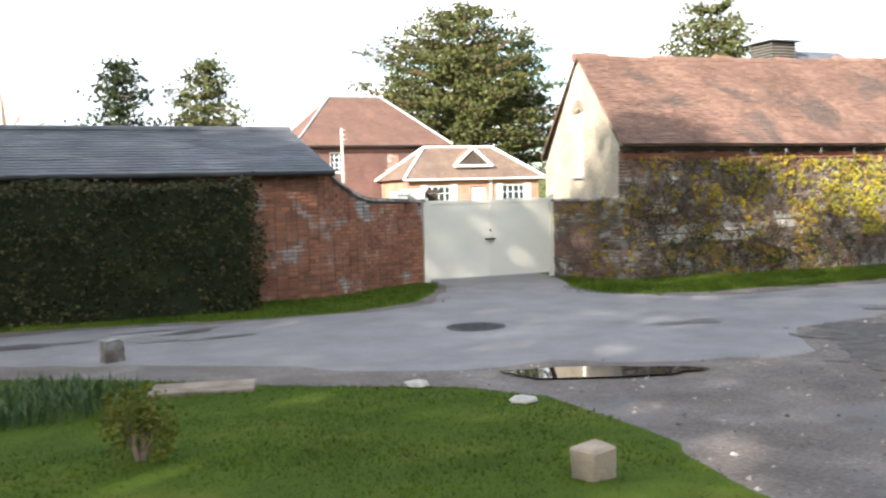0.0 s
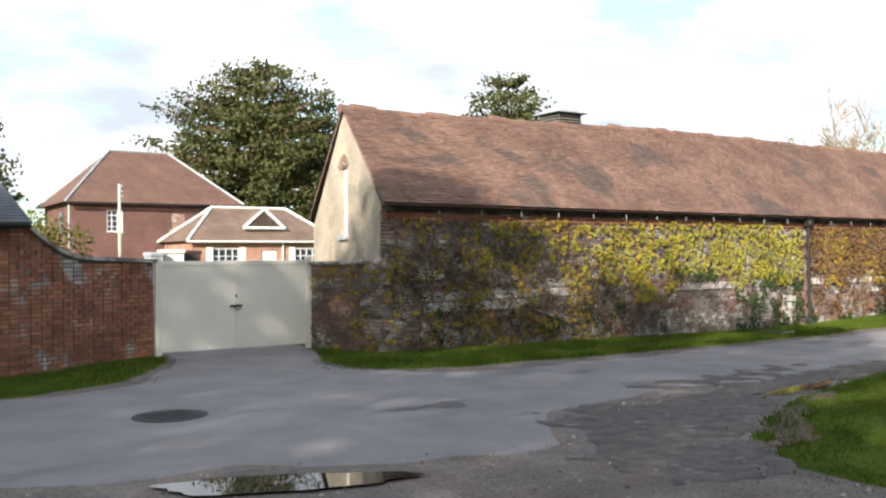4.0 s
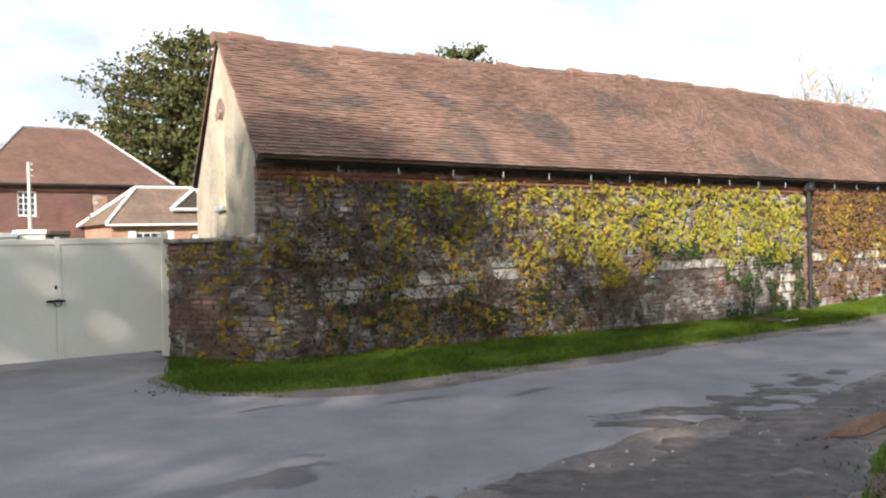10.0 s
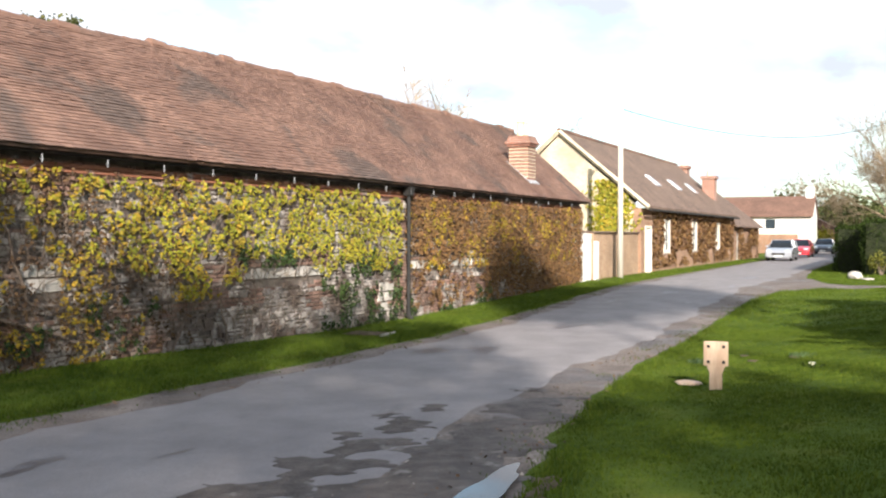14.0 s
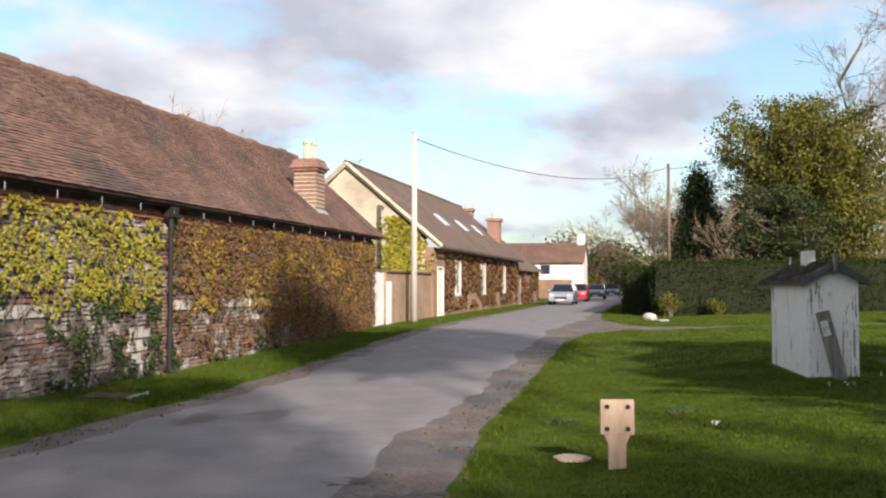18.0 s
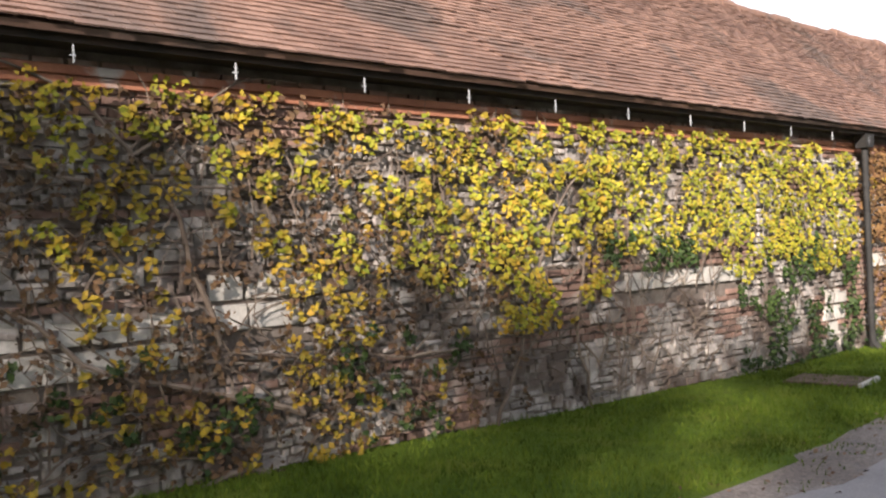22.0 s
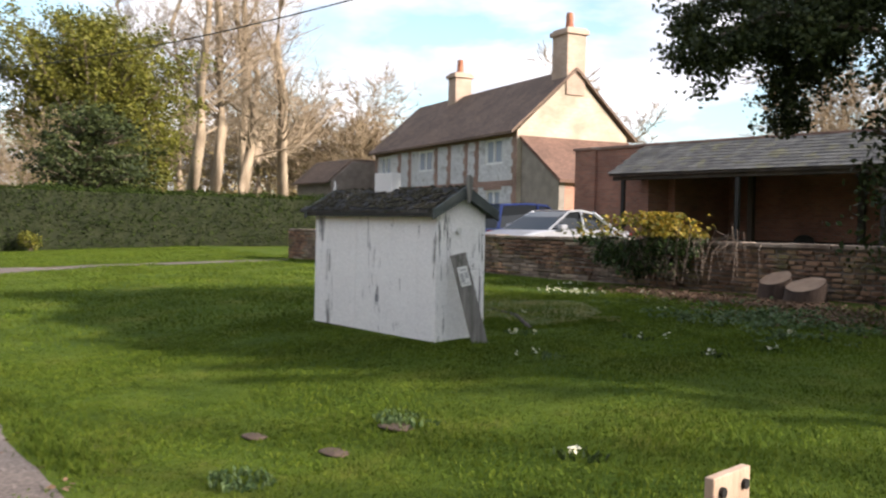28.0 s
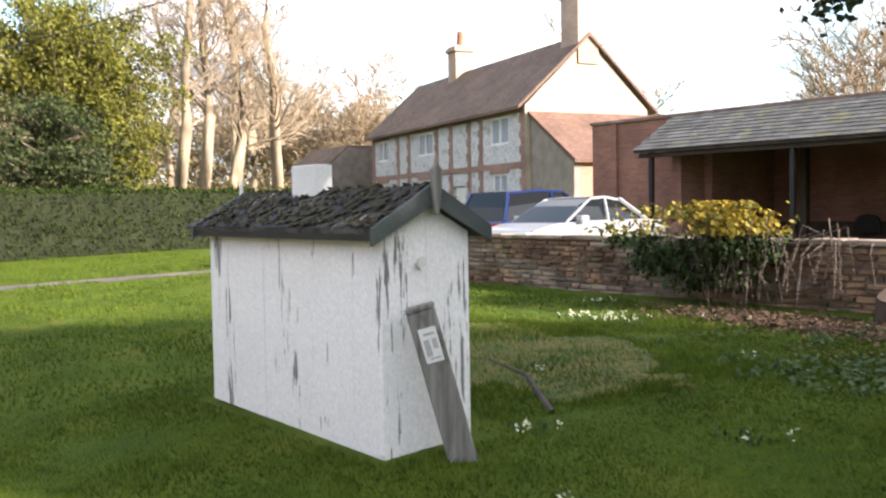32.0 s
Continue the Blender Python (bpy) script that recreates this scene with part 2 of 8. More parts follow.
M["black"] = surface("black_iron", (0.012, 0.011, 0.010), (0.024, 0.022, 0.020), 4.0, 0.7, 0.2, 50)
M["fascia"] = surface("near_black_board", (0.020, 0.014, 0.010), (0.045, 0.026, 0.016), 3.0, 0.85, 0.2, 40)
M["dark_wood"] = surface("tarred_timber", (0.03, 0.022, 0.017), (0.07, 0.05, 0.036), 3.0, 0.8, 0.4, 30, stretch=(1, 1, 0.15))
M["wood_grey"] = surface("weathered_grey_timber", (0.15, 0.145, 0.13), (0.30, 0.29, 0.27), 6.0, 0.85, 0.5, 60, stretch=(4, 4, 0.3), stain=(0.10, 0.10, 0.085), stain_scale=3.0, stain_at=0.6)
M["pole"] = surface("pale_pole_timber", (0.46, 0.42, 0.36), (0.62, 0.57, 0.50), 4.0, 0.8, 0.4, 40, stretch=(5, 5, 0.2))
M["sign_wood"] = surface("pale_sign_timber", (0.52, 0.36, 0.25), (0.66, 0.49, 0.36), 5.0, 0.7, 0.3, 50, stretch=(3, 3, 0.4))
M["stump"] = surface("sawn_stump_wood", (0.16, 0.105, 0.07), (0.25, 0.175, 0.12), 4.0, 0.8, 0.3, 50)
M["stump_bark"] = surface("old_stump_bark", (0.035, 0.022, 0.016), (0.085, 0.055, 0.040), 5.0, 0.95, 0.9, 22, stretch=(1, 1, 0.3))
M["bark"] = surface("tree_bark", (0.10, 0.075, 0.052), (0.21, 0.165, 0.12), 3.0, 0.9, 0.8, 25, stretch=(1, 1, 0.3))
M["bark_pale"] = surface("pale_bark", (0.20, 0.150, 0.10), (0.36, 0.285, 0.20), 2.0, 0.9, 0.6, 20, stretch=(1, 1, 0.3))
M["twig"] = surface("bare_twigs", (0.22, 0.16, 0.10), (0.34, 0.26, 0.17), 2.0, 0.9, 0.0, 20)
M["soil"] = surface("bare_soil", (0.075, 0.05, 0.035), (0.15, 0.105, 0.075), 6.0, 0.95, 0.8, 30, vary=0.2, island=True)
M["chrome"] = surface("dull_steel", (0.45, 0.45, 0.45), (0.6, 0.6, 0.6), 5.0, 0.35, 0.05, 60, metal=1.0)
M["ivy"] = leafy("yellow_ivy_leaf", (0.34, 0.245, 0.028), (0.32, 0.295, 0.030), (0.15, 0.175, 0.020), 0.2)
M["ivy_gold"] = leafy("golden_ivy_leaf", (0.33, 0.195, 0.024), (0.36, 0.26, 0.030), (0.17, 0.135, 0.02), 0.2)
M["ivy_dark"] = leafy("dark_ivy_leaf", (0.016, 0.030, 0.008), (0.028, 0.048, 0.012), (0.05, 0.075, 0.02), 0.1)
M["russet"] = leafy("russet_creeper", (0.135, 0.070, 0.036), (0.215, 0.125, 0.05), (0.08, 0.045, 0.030), 0.12, 0.85)
M["withered"] = leafy("withered_leaf", (0.085, 0.050, 0.032), (0.14, 0.085, 0.045), (0.05, 0.034, 0.026), 0.1, 0.9)
M["vine"] = surface("vine_stem", (0.11, 0.08, 0.06), (0.20, 0.155, 0.12), 4.0, 0.9, 0.5, 40)
M["hedge"] = leafy("hedge_leaf", (0.030, 0.034, 0.013), (0.052, 0.053, 0.020), (0.105, 0.078, 0.038), 0.12)
# yew greens darkened to stand for tree shade on the hedge face
M["hedge_green"] = leafy("clipped_yew_leaf", (0.014, 0.025, 0.004), (0.022, 0.037, 0.005), (0.036, 0.055, 0.008), 0.1, 0.95)
# near-black fill; shade between the leaves is put into its colour
M["core"] = surface("shaded_hedge_core", (0.013, 0.018, 0.006), (0.024, 0.029, 0.010), 3.0, 1.0, 0.0, 10)
M["cedar"] = leafy("cedar_needles", (0.04, 0.048, 0.016), (0.07, 0.078, 0.024), (0.115, 0.112, 0.04), 0.12)
M["conifer"] = leafy("yew_needles", (0.080, 0.086, 0.014), (0.120, 0.122, 0.018), (0.175, 0.160, 0.026), 0.15)
M["cypress"] = leafy("cypress_needles", (0.014, 0.022, 0.008), (0.024, 0.034, 0.011), (0.04, 0.05, 0.016), 0.1)
M["grass"] = leafy("grass_blade", (0.062, 0.102, 0.009), (0.084, 0.126, 0.011), (0.118, 0.148, 0.018), 0.3, 0.8)
M["daff_leaf"] = leafy("bulb_leaf", (0.055, 0.095, 0.035), (0.085, 0.13, 0.05), (0.115, 0.155, 0.065), 0.2)
M["petal"] = leafy("pale_petal", (0.80, 0.76, 0.42), (0.85, 0.83, 0.66), (0.88, 0.86, 0.75), 0.3)
M["litter"] = leafy("dead_leaf", (0.13, 0.075, 0.048), (0.23, 0.15, 0.10), (0.075, 0.046, 0.033), 0.05, 0.9)
M["moss"] = surface("moss_cushion", (0.045, 0.042, 0.03), (0.10, 0.095, 0.06), 8.0, 0.98, 0.8, 60, vary=0.4, island=True)


def glassy(name, tint=(0.03, 0.04, 0.05), rough=0.06):
    m, nt, bs = tree_of(name)
    bs.inputs["Base Color"].default_value = (*tint, 1)
    bs.inputs["Roughness"].default_value = rough
    bs.inputs["Specular IOR Level"].default_value = 0.35
    return m


M["pane"] = glassy("window_glass")
M["car_glass"] = glassy("car_glass", (0.012, 0.014, 0.016), 0.12)


def car_paint(name, c, metal=0.0):
    m, nt, bs = tree_of(name)
    geo = nt.nodes.new("ShaderNodeNewGeometry")
    n = noise_node(nt, geo.outputs["Position"], 2.0)
    nt.links.new(ramp_node(nt, n, [(0.3, tuple(0.9 * v for v in c)), (0.7, c)]), bs.inputs["Base Color"])
    bs.inputs["Metallic"].default_value, bs.inputs["Roughness"].default_value = metal, 0.28
    bs.inputs["Coat Weight"].default_value, bs.inputs["Coat Roughness"].default_value = 0.8, 0.06
    return m


M["silver"] = car_paint("silver_car_paint", (0.38, 0.39, 0.42), 0.35)
M["blue"] = car_paint("blue_car_paint", (0.010, 0.022, 0.11), 0.2)
M["red"] = car_paint("red_car_paint", (0.55, 0.02, 0.03))
M["dark_car"] = car_paint("dark_car_paint", (0.03, 0.035, 0.05), 0.2)
M["tyre"] = surface("tyre_rubber", (0.015, 0.015, 0.015), (0.03, 0.03, 0.03), 5.0, 0.85, 0.2, 60)
M["lamp_clear"] = glassy("headlamp", (0.5, 0.52, 0.55), 0.1)
M["lamp_red"] = glassy("tail_lamp", (0.35, 0.01, 0.01), 0.15)


def ground_mat(name, kind):
    m, nt, bs = tree_of(name)
    geo = nt.nodes.new("ShaderNodeNewGeometry")
    pos = geo.outputs["Position"]
    mp = nt.nodes.new("ShaderNodeMapping")
    mp.inputs["Scale"].default_value = (0.35, 1.0, 1.0)
    nt.links.new(pos, mp.inputs["Vector"])
    fine = noise_node(nt, pos, 55.0, 3.0, 0.75)
    mid = noise_node(nt, pos, 1.1, 6.0, 0.6)
    if kind == "grass":
        col = ramp_node(nt, mid, [(0.33, (0.055, 0.094, 0.008)), (0.55, (0.086, 0.126, 0.011)), (0.72, (0.145, 0.155, 0.022))])
        col = mix_node(nt, 0.75, col, ramp_node(nt, fine, [(0.3, grey(0.45)), (0.7, grey(1.2))]), "MULTIPLY")
        bs.inputs["Roughness"].default_value, strength, dist = 0.95, 0.9, 0.03
        bs.inputs["Specular IOR Level"].default_value = 0.12
    elif kind == "asphalt":
        col = ramp_node(nt, mid, [(0.35, (0.168, 0.151, 0.150)), (0.65, (0.226, 0.205, 0.203))])
        col = mix_node(nt, 0.8, col, ramp_node(nt, fine, [(0.3, grey(0.7)), (0.7, grey(1.12))]), "MULTIPLY")
        wet = ramp_node(nt, noise_node(nt, mp.outputs[0], 0.9, 6.0, 0.62, 0.3), [(0.60, grey(0)), (0.635, grey(1))])
        col = mix_node(nt, wet, col, mix_node(nt, 1.0, col, (0.46, 0.43, 0.43), "MULTIPLY"))
        nt.links.new(ramp_node(nt, wet, [(0.0, grey(0.78)), (1.0, grey(0.42))]), bs.inputs["Roughness"])
        strength, dist = 0.35, 0.006
    elif kind == "gravel":
        col = ramp_node(nt, mid, [(0.3, (0.095, 0.072, 0.060)), (0.5, (0.145, 0.115, 0.098)), (0.7, (0.215, 0.180, 0.158))])
        st = noise_node(nt, pos, 28.0, 2.0, 0.8)
        col = mix_node(nt, 0.9, col, ramp_node(nt, st, [(0.32, grey(0.5)), (0.6, grey(1.1)), (0.75, grey(1.7))]), "MULTIPLY")
        wet = ramp_node(nt, noise_node(nt, pos, 0.55, 6.0, 0.62, 0.3), [(0.545, grey(0)), (0.59, grey(1))])
        col = mix_node(nt, wet, col, mix_node(nt, 1.0, col, (0.55, 0.52, 0.52), "MULTIPLY"))
        nt.links.new(ramp_node(nt, wet, [(0.0, grey(0.9)), (1.0, grey(0.5))]), bs.inputs["Roughness"])
        fine, strength, dist = st, 0.8, 0.02
    nt.links.new(col, bs.inputs["Base Color"])
    b = nt.nodes.new("ShaderNodeBump")
    b.inputs["Strength"].default_value, b.inputs["Distance"].default_value = strength, dist
    nt.links.new(fine, b.inputs["Height"])
    nt.links.new(b.outputs[0], bs.inputs["Normal"])
    return m


M["lawn"] = ground_mat("lawn_turf", "grass")
M["asphalt"] = ground_mat("worn_asphalt", "asphalt")
M["gravel"] = ground_mat("wet_gravel", "gravel")
m_water, nt_w, bs_w = tree_of("puddle_water")
bs_w.inputs["Base Color"].default_value, bs_w.inputs["Roughness"].default_value = (0.03, 0.026, 0.022, 1), 0.02
bs_w.inputs["Specular IOR Level"].default_value = 0.6
M["water"] = m_water

# ---------------------------------------------------------------- building tools
def raw(name, verts, faces, mat, parent=None, label="", smooth=False):
    """One mesh object from lists."""
    me = bpy.data.meshes.new(name)
    me.from_pydata([tuple(v) for v in verts], [], [tuple(f) for f in faces])
    me.materials.append(mat)
    if smooth:
        me.shade_smooth()
    ob = new(name, me)
    if parent:
        ob.parent = parent
    if label:
        ob["label"] = label
    return ob


def part(name, bm, mat, parent=None, label="", smooth=False):
    """Links a bmesh as one mesh object under a thing or a part."""
    me = bpy.data.meshes.new(name)
    bmesh.ops.recalc_face_normals(bm, faces=bm.faces)
    bm.to_mesh(me)
    bm.free()
    me.materials.append(mat)
    if smooth:
        me.shade_smooth()
    ob = new(name, me)
    if parent:
        ob.parent = parent
    if label:
        ob["label"] = label
    return ob


SITE = Matrix.Identity(4)  # where the group of things being built stands


def thing(name, label, category, at=(0, 0, 0), rz=0.0, group="", kind=""):
    ob = new(name)
    ob.empty_display_size = 0.2
    ob.matrix_world = SITE @ pose(*at, 0, 0, rz)
    return tagged(ob, label, category, group, kind)


def add_box(bm, x0, x1, y0, y1, z0, z1, bevel=0.0, m=None):
    r = bmesh.ops.create_cube(bm, size=1.0)
    bmesh.ops.transform(bm, verts=r["verts"], matrix=Matrix.Translation(((x0 + x1) / 2, (y0 + y1) / 2, (z0 + z1) / 2)) @ Matrix.Diagonal((x1 - x0, y1 - y0, z1 - z0, 1)))
    vs = r["verts"]
    if bevel:
        es = list({e for v in vs for e in v.link_edges})
        vs = bmesh.ops.bevel(bm, geom=es, offset=bevel, segments=1, affect="EDGES")["verts"]
    if m is not None:
        bmesh.ops.transform(bm, verts=vs, matrix=m)
    return bm


def box(x0, x1, y0, y1, z0, z1, bevel=0.0, m=None):
    return add_box(bmesh.new(), x0, x1, y0, y1, z0, z1, bevel, m)


def prism(pts, axis, a, b):
    """A solid of the outline pts, drawn in the two other axes, from a to b along axis."""
    bm = bmesh.new()
    def place(p, v):
        return {"x": (v, p[0], p[1]), "y": (p[0], v, p[1]), "z": (p[0], p[1], v)}[axis]
    lo = [bm.verts.new(place(p, a)) for p in pts]
    hi = [bm.verts.new(place(p, b)) for p in pts]
    bm.faces.new(lo)
    bm.faces.new(hi[::-1])
    n = len(pts)
    for i in range(n):
        bm.faces.new((lo[i], hi[i], hi[(i + 1) % n], lo[(i + 1) % n]))
    return bm


def rod(p, q, r0, r1=None, sides=8, bm=None):
    """A tapered round bar from p to q."""
    bm = bm or bmesh.new()
    r1 = r0 if r1 is None else r1
    p, q = Vector(p), Vector(q)
    turn = (q - p).to_track_quat("Z", "Y").to_matrix()
    rings = []
    for c, r in ((p, r0), (q, r1)):
        rings.append([bm.verts.new(c + turn @ Vector((r * math.cos(a), r * math.sin(a), 0))) for a in (2 * math.pi * k / sides for k in range(sides))])
    for k in range(sides):
        j = (k + 1) % sides
        bm.faces.new((rings[0][k], rings[0][j], rings[1][j], rings[1][k]))
    bm.faces.new(rings[0][::-1])
    bm.faces.new(rings[1])
    return bm


def tube(points, r0, r1, sides=6, bm=None):
    """A bent, tapering stem through points."""
    bm = bm or bmesh.new()
    pts = [Vector(p) for p in points]
    rings = []
    for i, p in enumerate(pts):
        d = (pts[min(i + 1, len(pts) - 1)] - pts[max(i - 1, 0)])
        turn = d.to_track_quat("Z", "Y").to_matrix()
        r = r0 + (r1 - r0) * i / (len(pts) - 1)
        rings.append([bm.verts.new(p + turn @ Vector((r * math.cos(a), r * math.sin(a), 0))) for a in (2 * math.pi * k / sides for k in range(sides))])
    for a, b in zip(rings, rings[1:]):
        for k in range(sides):
            j = (k + 1) % sides
            bm.faces.new((a[k], a[j], b[j], b[k]))
    return bm


# ---- height of the ground
def smooth01(v):
    v = np.clip(v, 0, 1)
    return v * v * (3 - 2 * v)


def rise(x, y):
    x, y = np.asarray(x, float), np.asarray(y, float)
    base = np.interp(x, [-40, -8, -3, 2, 8, 14, 18, 24, 30, 40, 140], [0, 0, 0.04, -0.02, -0.12, -0.22, -0.20, -0.05, 0.08, 0.10, 0.10])
    f = smooth01((y + 11.5) / 4.0)
    lawn = np.interp(y, [-60, -18, -11.4, -9, -7.2], [0.5, 0.42, 0.2, 0.03, 0.0])
    far = 26 * smooth01((np.hypot(x - 20, y * 0.6) - 300) / 500)
    green = 0.33 * smooth01((-7.5 - y) / 8) * smooth01((-4.5 - x) / 4)
    return base * f + smooth01((x + 3) / 8) * lawn + green + far


def gz(x, y):
    return float(rise(x, y))


def inside(poly, x, y):
    """Signed distance to an outline, positive within."""
    p = np.array(poly, float)
    q = np.roll(p, -1, 0)
    best = np.full(x.shape, 1e9)
    odd = np.zeros(x.shape, bool)
    for (ax, ay), (bx, by) in zip(p, q):
        ex, ey = bx - ax, by - ay
        t = np.clip(((x - ax) * ex + (y - ay) * ey) / (ex * ex + ey * ey), 0, 1)
        best = np.minimum(best, np.hypot(x - ax - t * ex, y - ay - t * ey))
        hit = ((ay > y) != (by > y)) & (x < (bx - ax) * (y - ay) / (by - ay + 1e-12) + ax)
        odd ^= hit
    return np.where(odd, best, -best)


def wobble(x, y, amp, scale):
    return amp * (np.sin(x * 2.1 * scale + 1.3 * np.sin(y * 1.7 * scale)) * 0.5 + np.sin(y * 2.9 * scale + x * 1.3 * scale + 0.7) * 0.35 + np.sin(x * 6.3 * scale + 2.0 * np.sin(y * 4.1 * scale)) * 0.3)


def sheet(name, poly, lift, xs, ys, mat, amp=0.06, scale=1.0, fn=None):
    """A ground sheet cut to an outline, its edge slightly ragged, lying on the ground."""
    gx, gy = np.meshgrid(xs, ys, indexing="ij")
    d = inside(poly, gx, gy) + wobble(gx, gy, amp, scale)
    verts, faces, seen = [], [], {}

    def vert(key, x, y):
        if key not in seen:
            seen[key] = len(verts)
            verts.append((x, y, gz(x, y) + (lift if isinstance(key[0], (int, np.integer)) else min(lift, 0.001))))
        return seen[key]

    for i in range(len(xs) - 1):
        for j in range(len(ys) - 1):
            c = [(i, j), (i + 1, j), (i + 1, j + 1), (i, j + 1)]
            v = [d[a] for a in c]
            if max(v) <= 0:
                continue
            ring = []
            for k in range(4):
                a, b, va, vb = c[k], c[(k + 1) % 4], v[k], v[(k + 1) % 4]
                if va > 0:
                    ring.append(vert(a, gx[a], gy[a]))
                if (va > 0) != (vb > 0):
                    t = va / (va - vb)
                    key = (min(a, b), max(a, b))
                    ring.append(vert(key, gx[a] + t * (gx[b] - gx[a]), gy[a] + t * (gy[b] - gy[a])))
            if len(ring) > 2:
                faces.append(ring)
    return raw(name, verts, faces, mat, smooth=True)


# ---- pieces
def block(bag, x0, x1, z0, z1, y0, y1, jit=0.0, cut=0.0):
    """A rough block with a chamfered front at y0, appended to (verts, faces)."""
    vs, fs = bag
    n = len(vs)
    r = lambda: random.uniform(-jit, jit)
    c = cut
    vs += [(x0 + r(), y1, z0 + r()), (x1 + r(), y1, z0 + r()), (x1 + r(), y1, z1 + r()), (x0 + r(), y1, z1 + r())]
    vs += [(x0 + c + r(), y0 + r(), z0 + c + r()), (x1 - c + r(), y0 + r(), z0 + c + r()), (x1 - c + r(), y0 + r(), z1 - c + r()), (x0 + c + r(), y0 + r(), z1 - c + r())]
    fs += [(n + 4, n + 5, n + 6, n + 7), (n, n + 1, n + 5, n + 4), (n + 1, n + 2, n + 6, n + 5), (n + 2, n + 3, n + 7, n + 6), (n + 3, n, n + 4, n + 7)]


def leaves(spots, size, spread=1.0, facing=None, fold=0.25):
    """Small folded leaves: four corners, two triangles each, turned at random or roughly towards a direction."""
    n = len(spots)
    c = np.asarray(spots, float)
    d = np.random.normal(size=(n, 3))
    if facing is not None:
        d = np.asarray(facing, float) + spread * d
    d /= np.linalg.norm(d, axis=1, keepdims=True) + 1e-9
    a = np.cross(d, np.random.normal(size=(n, 3)))
    a /= np.linalg.norm(a, axis=1, keepdims=True) + 1e-9
    b = np.cross(d, a)
    s = (np.asarray(size) * np.random.uniform(0.6, 1.3, n))[:, None]
    v = np.stack([c - a * s * 0.5, c + b * s * 0.34 + d * s * fold * 0.4, c + a * s * 0.55, c - b * s * 0.34 + d * s * fold * 0.4], 1).reshape(-1, 3)
    k = np.arange(n)[:, None] * 4
    f = np.concatenate([k + [0, 1, 2], k + [0, 2, 3]], 0)
    return v, f


def leaf_mesh(name, spots, size, mat, parent=None, label="", facing=None, spread=1.0):
    v, f = leaves(spots, size, spread, facing)
    me = bpy.data.meshes.new(name)
    me.vertices.add(len(v))
    me.vertices.foreach_set("co", v.astype(np.float32).ravel())
    me.loops.add(f.size)
    me.loops.foreach_set("vertex_index", f.astype(np.int32).ravel())
    me.polygons.add(len(f))
    me.polygons.foreach_set("loop_start", np.arange(0, f.size, 3, dtype=np.int32))
    me.update(calc_edges=True)
    me.materials.append(mat)
    ob = new(name, me)
    if parent:
        ob.parent = parent
    if label:
        ob["label"] = label
    return ob


def structure(ob, label="", category=""):
    return tagged(ob, label, category, kind="structure")

# ---------------------------------------------------------------- plants: tools
def shell_points(boxes, n, rough=0.10, bottom=False):
    """Points over the outside of boxes (x0, x1, y0, y1, z0, z1), a little in and out."""
    areas, pick = [], []
    for b in boxes:
        dx, dy, dz = b[1] - b[0], b[3] - b[2], b[5] - b[4]
        for face, a in (("x0", dy * dz), ("x1", dy * dz), ("y0", dx * dz), ("y1", dx * dz), ("z1", dx * dy)):
            areas.append(a)
            pick.append((b, face))
    counts = np.random.multinomial(n, np.array(areas) / sum(areas))
    out = []
    for (b, face), c in zip(pick, counts):
        p = np.random.uniform(size=(c, 3)) * [b[1] - b[0], b[3] - b[2], b[5] - b[4]] + [b[0], b[2], b[4]]
        k = {"x": 0, "y": 1, "z": 2}[face[0]]
        p[:, k] = b[2 * k + int(face[1])]
        swell = 0.10 * np.sin(p[:, 0] * 1.7) + 0.08 * np.sin(p[:, 1] * 2.3 + p[:, 2] * 2.0) + 0.05 * np.sin(p[:, 0] * 5.1 + p[:, 2] * 4.0)
        p[:, k] += (1 if face[1] == "1" else -1) * (swell * 0.6 + np.random.normal(0, rough, c) * 0.6)
        out.append(p)
    return np.concatenate(out)


def hedge(name, label, boxes, n, size, mat):
    h = thing(name, label, "hedge")
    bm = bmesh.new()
    # solid dark boxes behind the leaf shell, in place of shaded depth
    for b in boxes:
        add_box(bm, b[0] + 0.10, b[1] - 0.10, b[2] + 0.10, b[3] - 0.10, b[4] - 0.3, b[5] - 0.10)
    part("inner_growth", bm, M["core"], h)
    leaf_mesh("foliage", shell_points(boxes, n), size, mat, h)
    return h


def limb(bm, p, d, length, r, depth, tips, droop=0.0, spread=0.6, kids=3, bend=0.25, sides=6, min_r=0.012, ratio=0.68):
    """Grows a limb and its side branches; the ends of the last ones go to tips."""
    pts = [Vector(p)]
    d = Vector(d).normalized()
    seg = 4 if depth > 1 else 3
    for k in range(seg):
        d = (d + Vector((random.gauss(0, bend), random.gauss(0, bend), random.gauss(0, bend * 0.7) - droop)) * 0.5).normalized()
        pts.append(pts[-1] + d * length / seg)
    r1 = max(r * 0.55, min_r * 0.6)
    tube(pts, max(r, min_r), r1, sides, bm)
    if depth == 0:
        tips.append(pts[-1])
        tips.append(pts[-2])
        return
    for k in range(kids):
        at = pts[random.choice((1, 2, 3) if depth > 1 else (1, 2, 3))].lerp(pts[-1], random.uniform(0, 0.5))
        side = Vector((random.gauss(0, 1), random.gauss(0, 1), random.gauss(0.2, 0.7))).normalized()
        limb(bm, at, d * (1 - spread) + side * spread, length * random.uniform(0.5, 0.8) * ratio / 0.68, r1 * 0.75, depth - 1, tips, droop, spread, kids, bend, max(3, sides - 1), min_r, ratio)
    limb(bm, pts[-1], d, length * ratio, r1, depth - 1, tips, droop, spread, kids, bend, max(3, sides - 1), min_r, ratio)


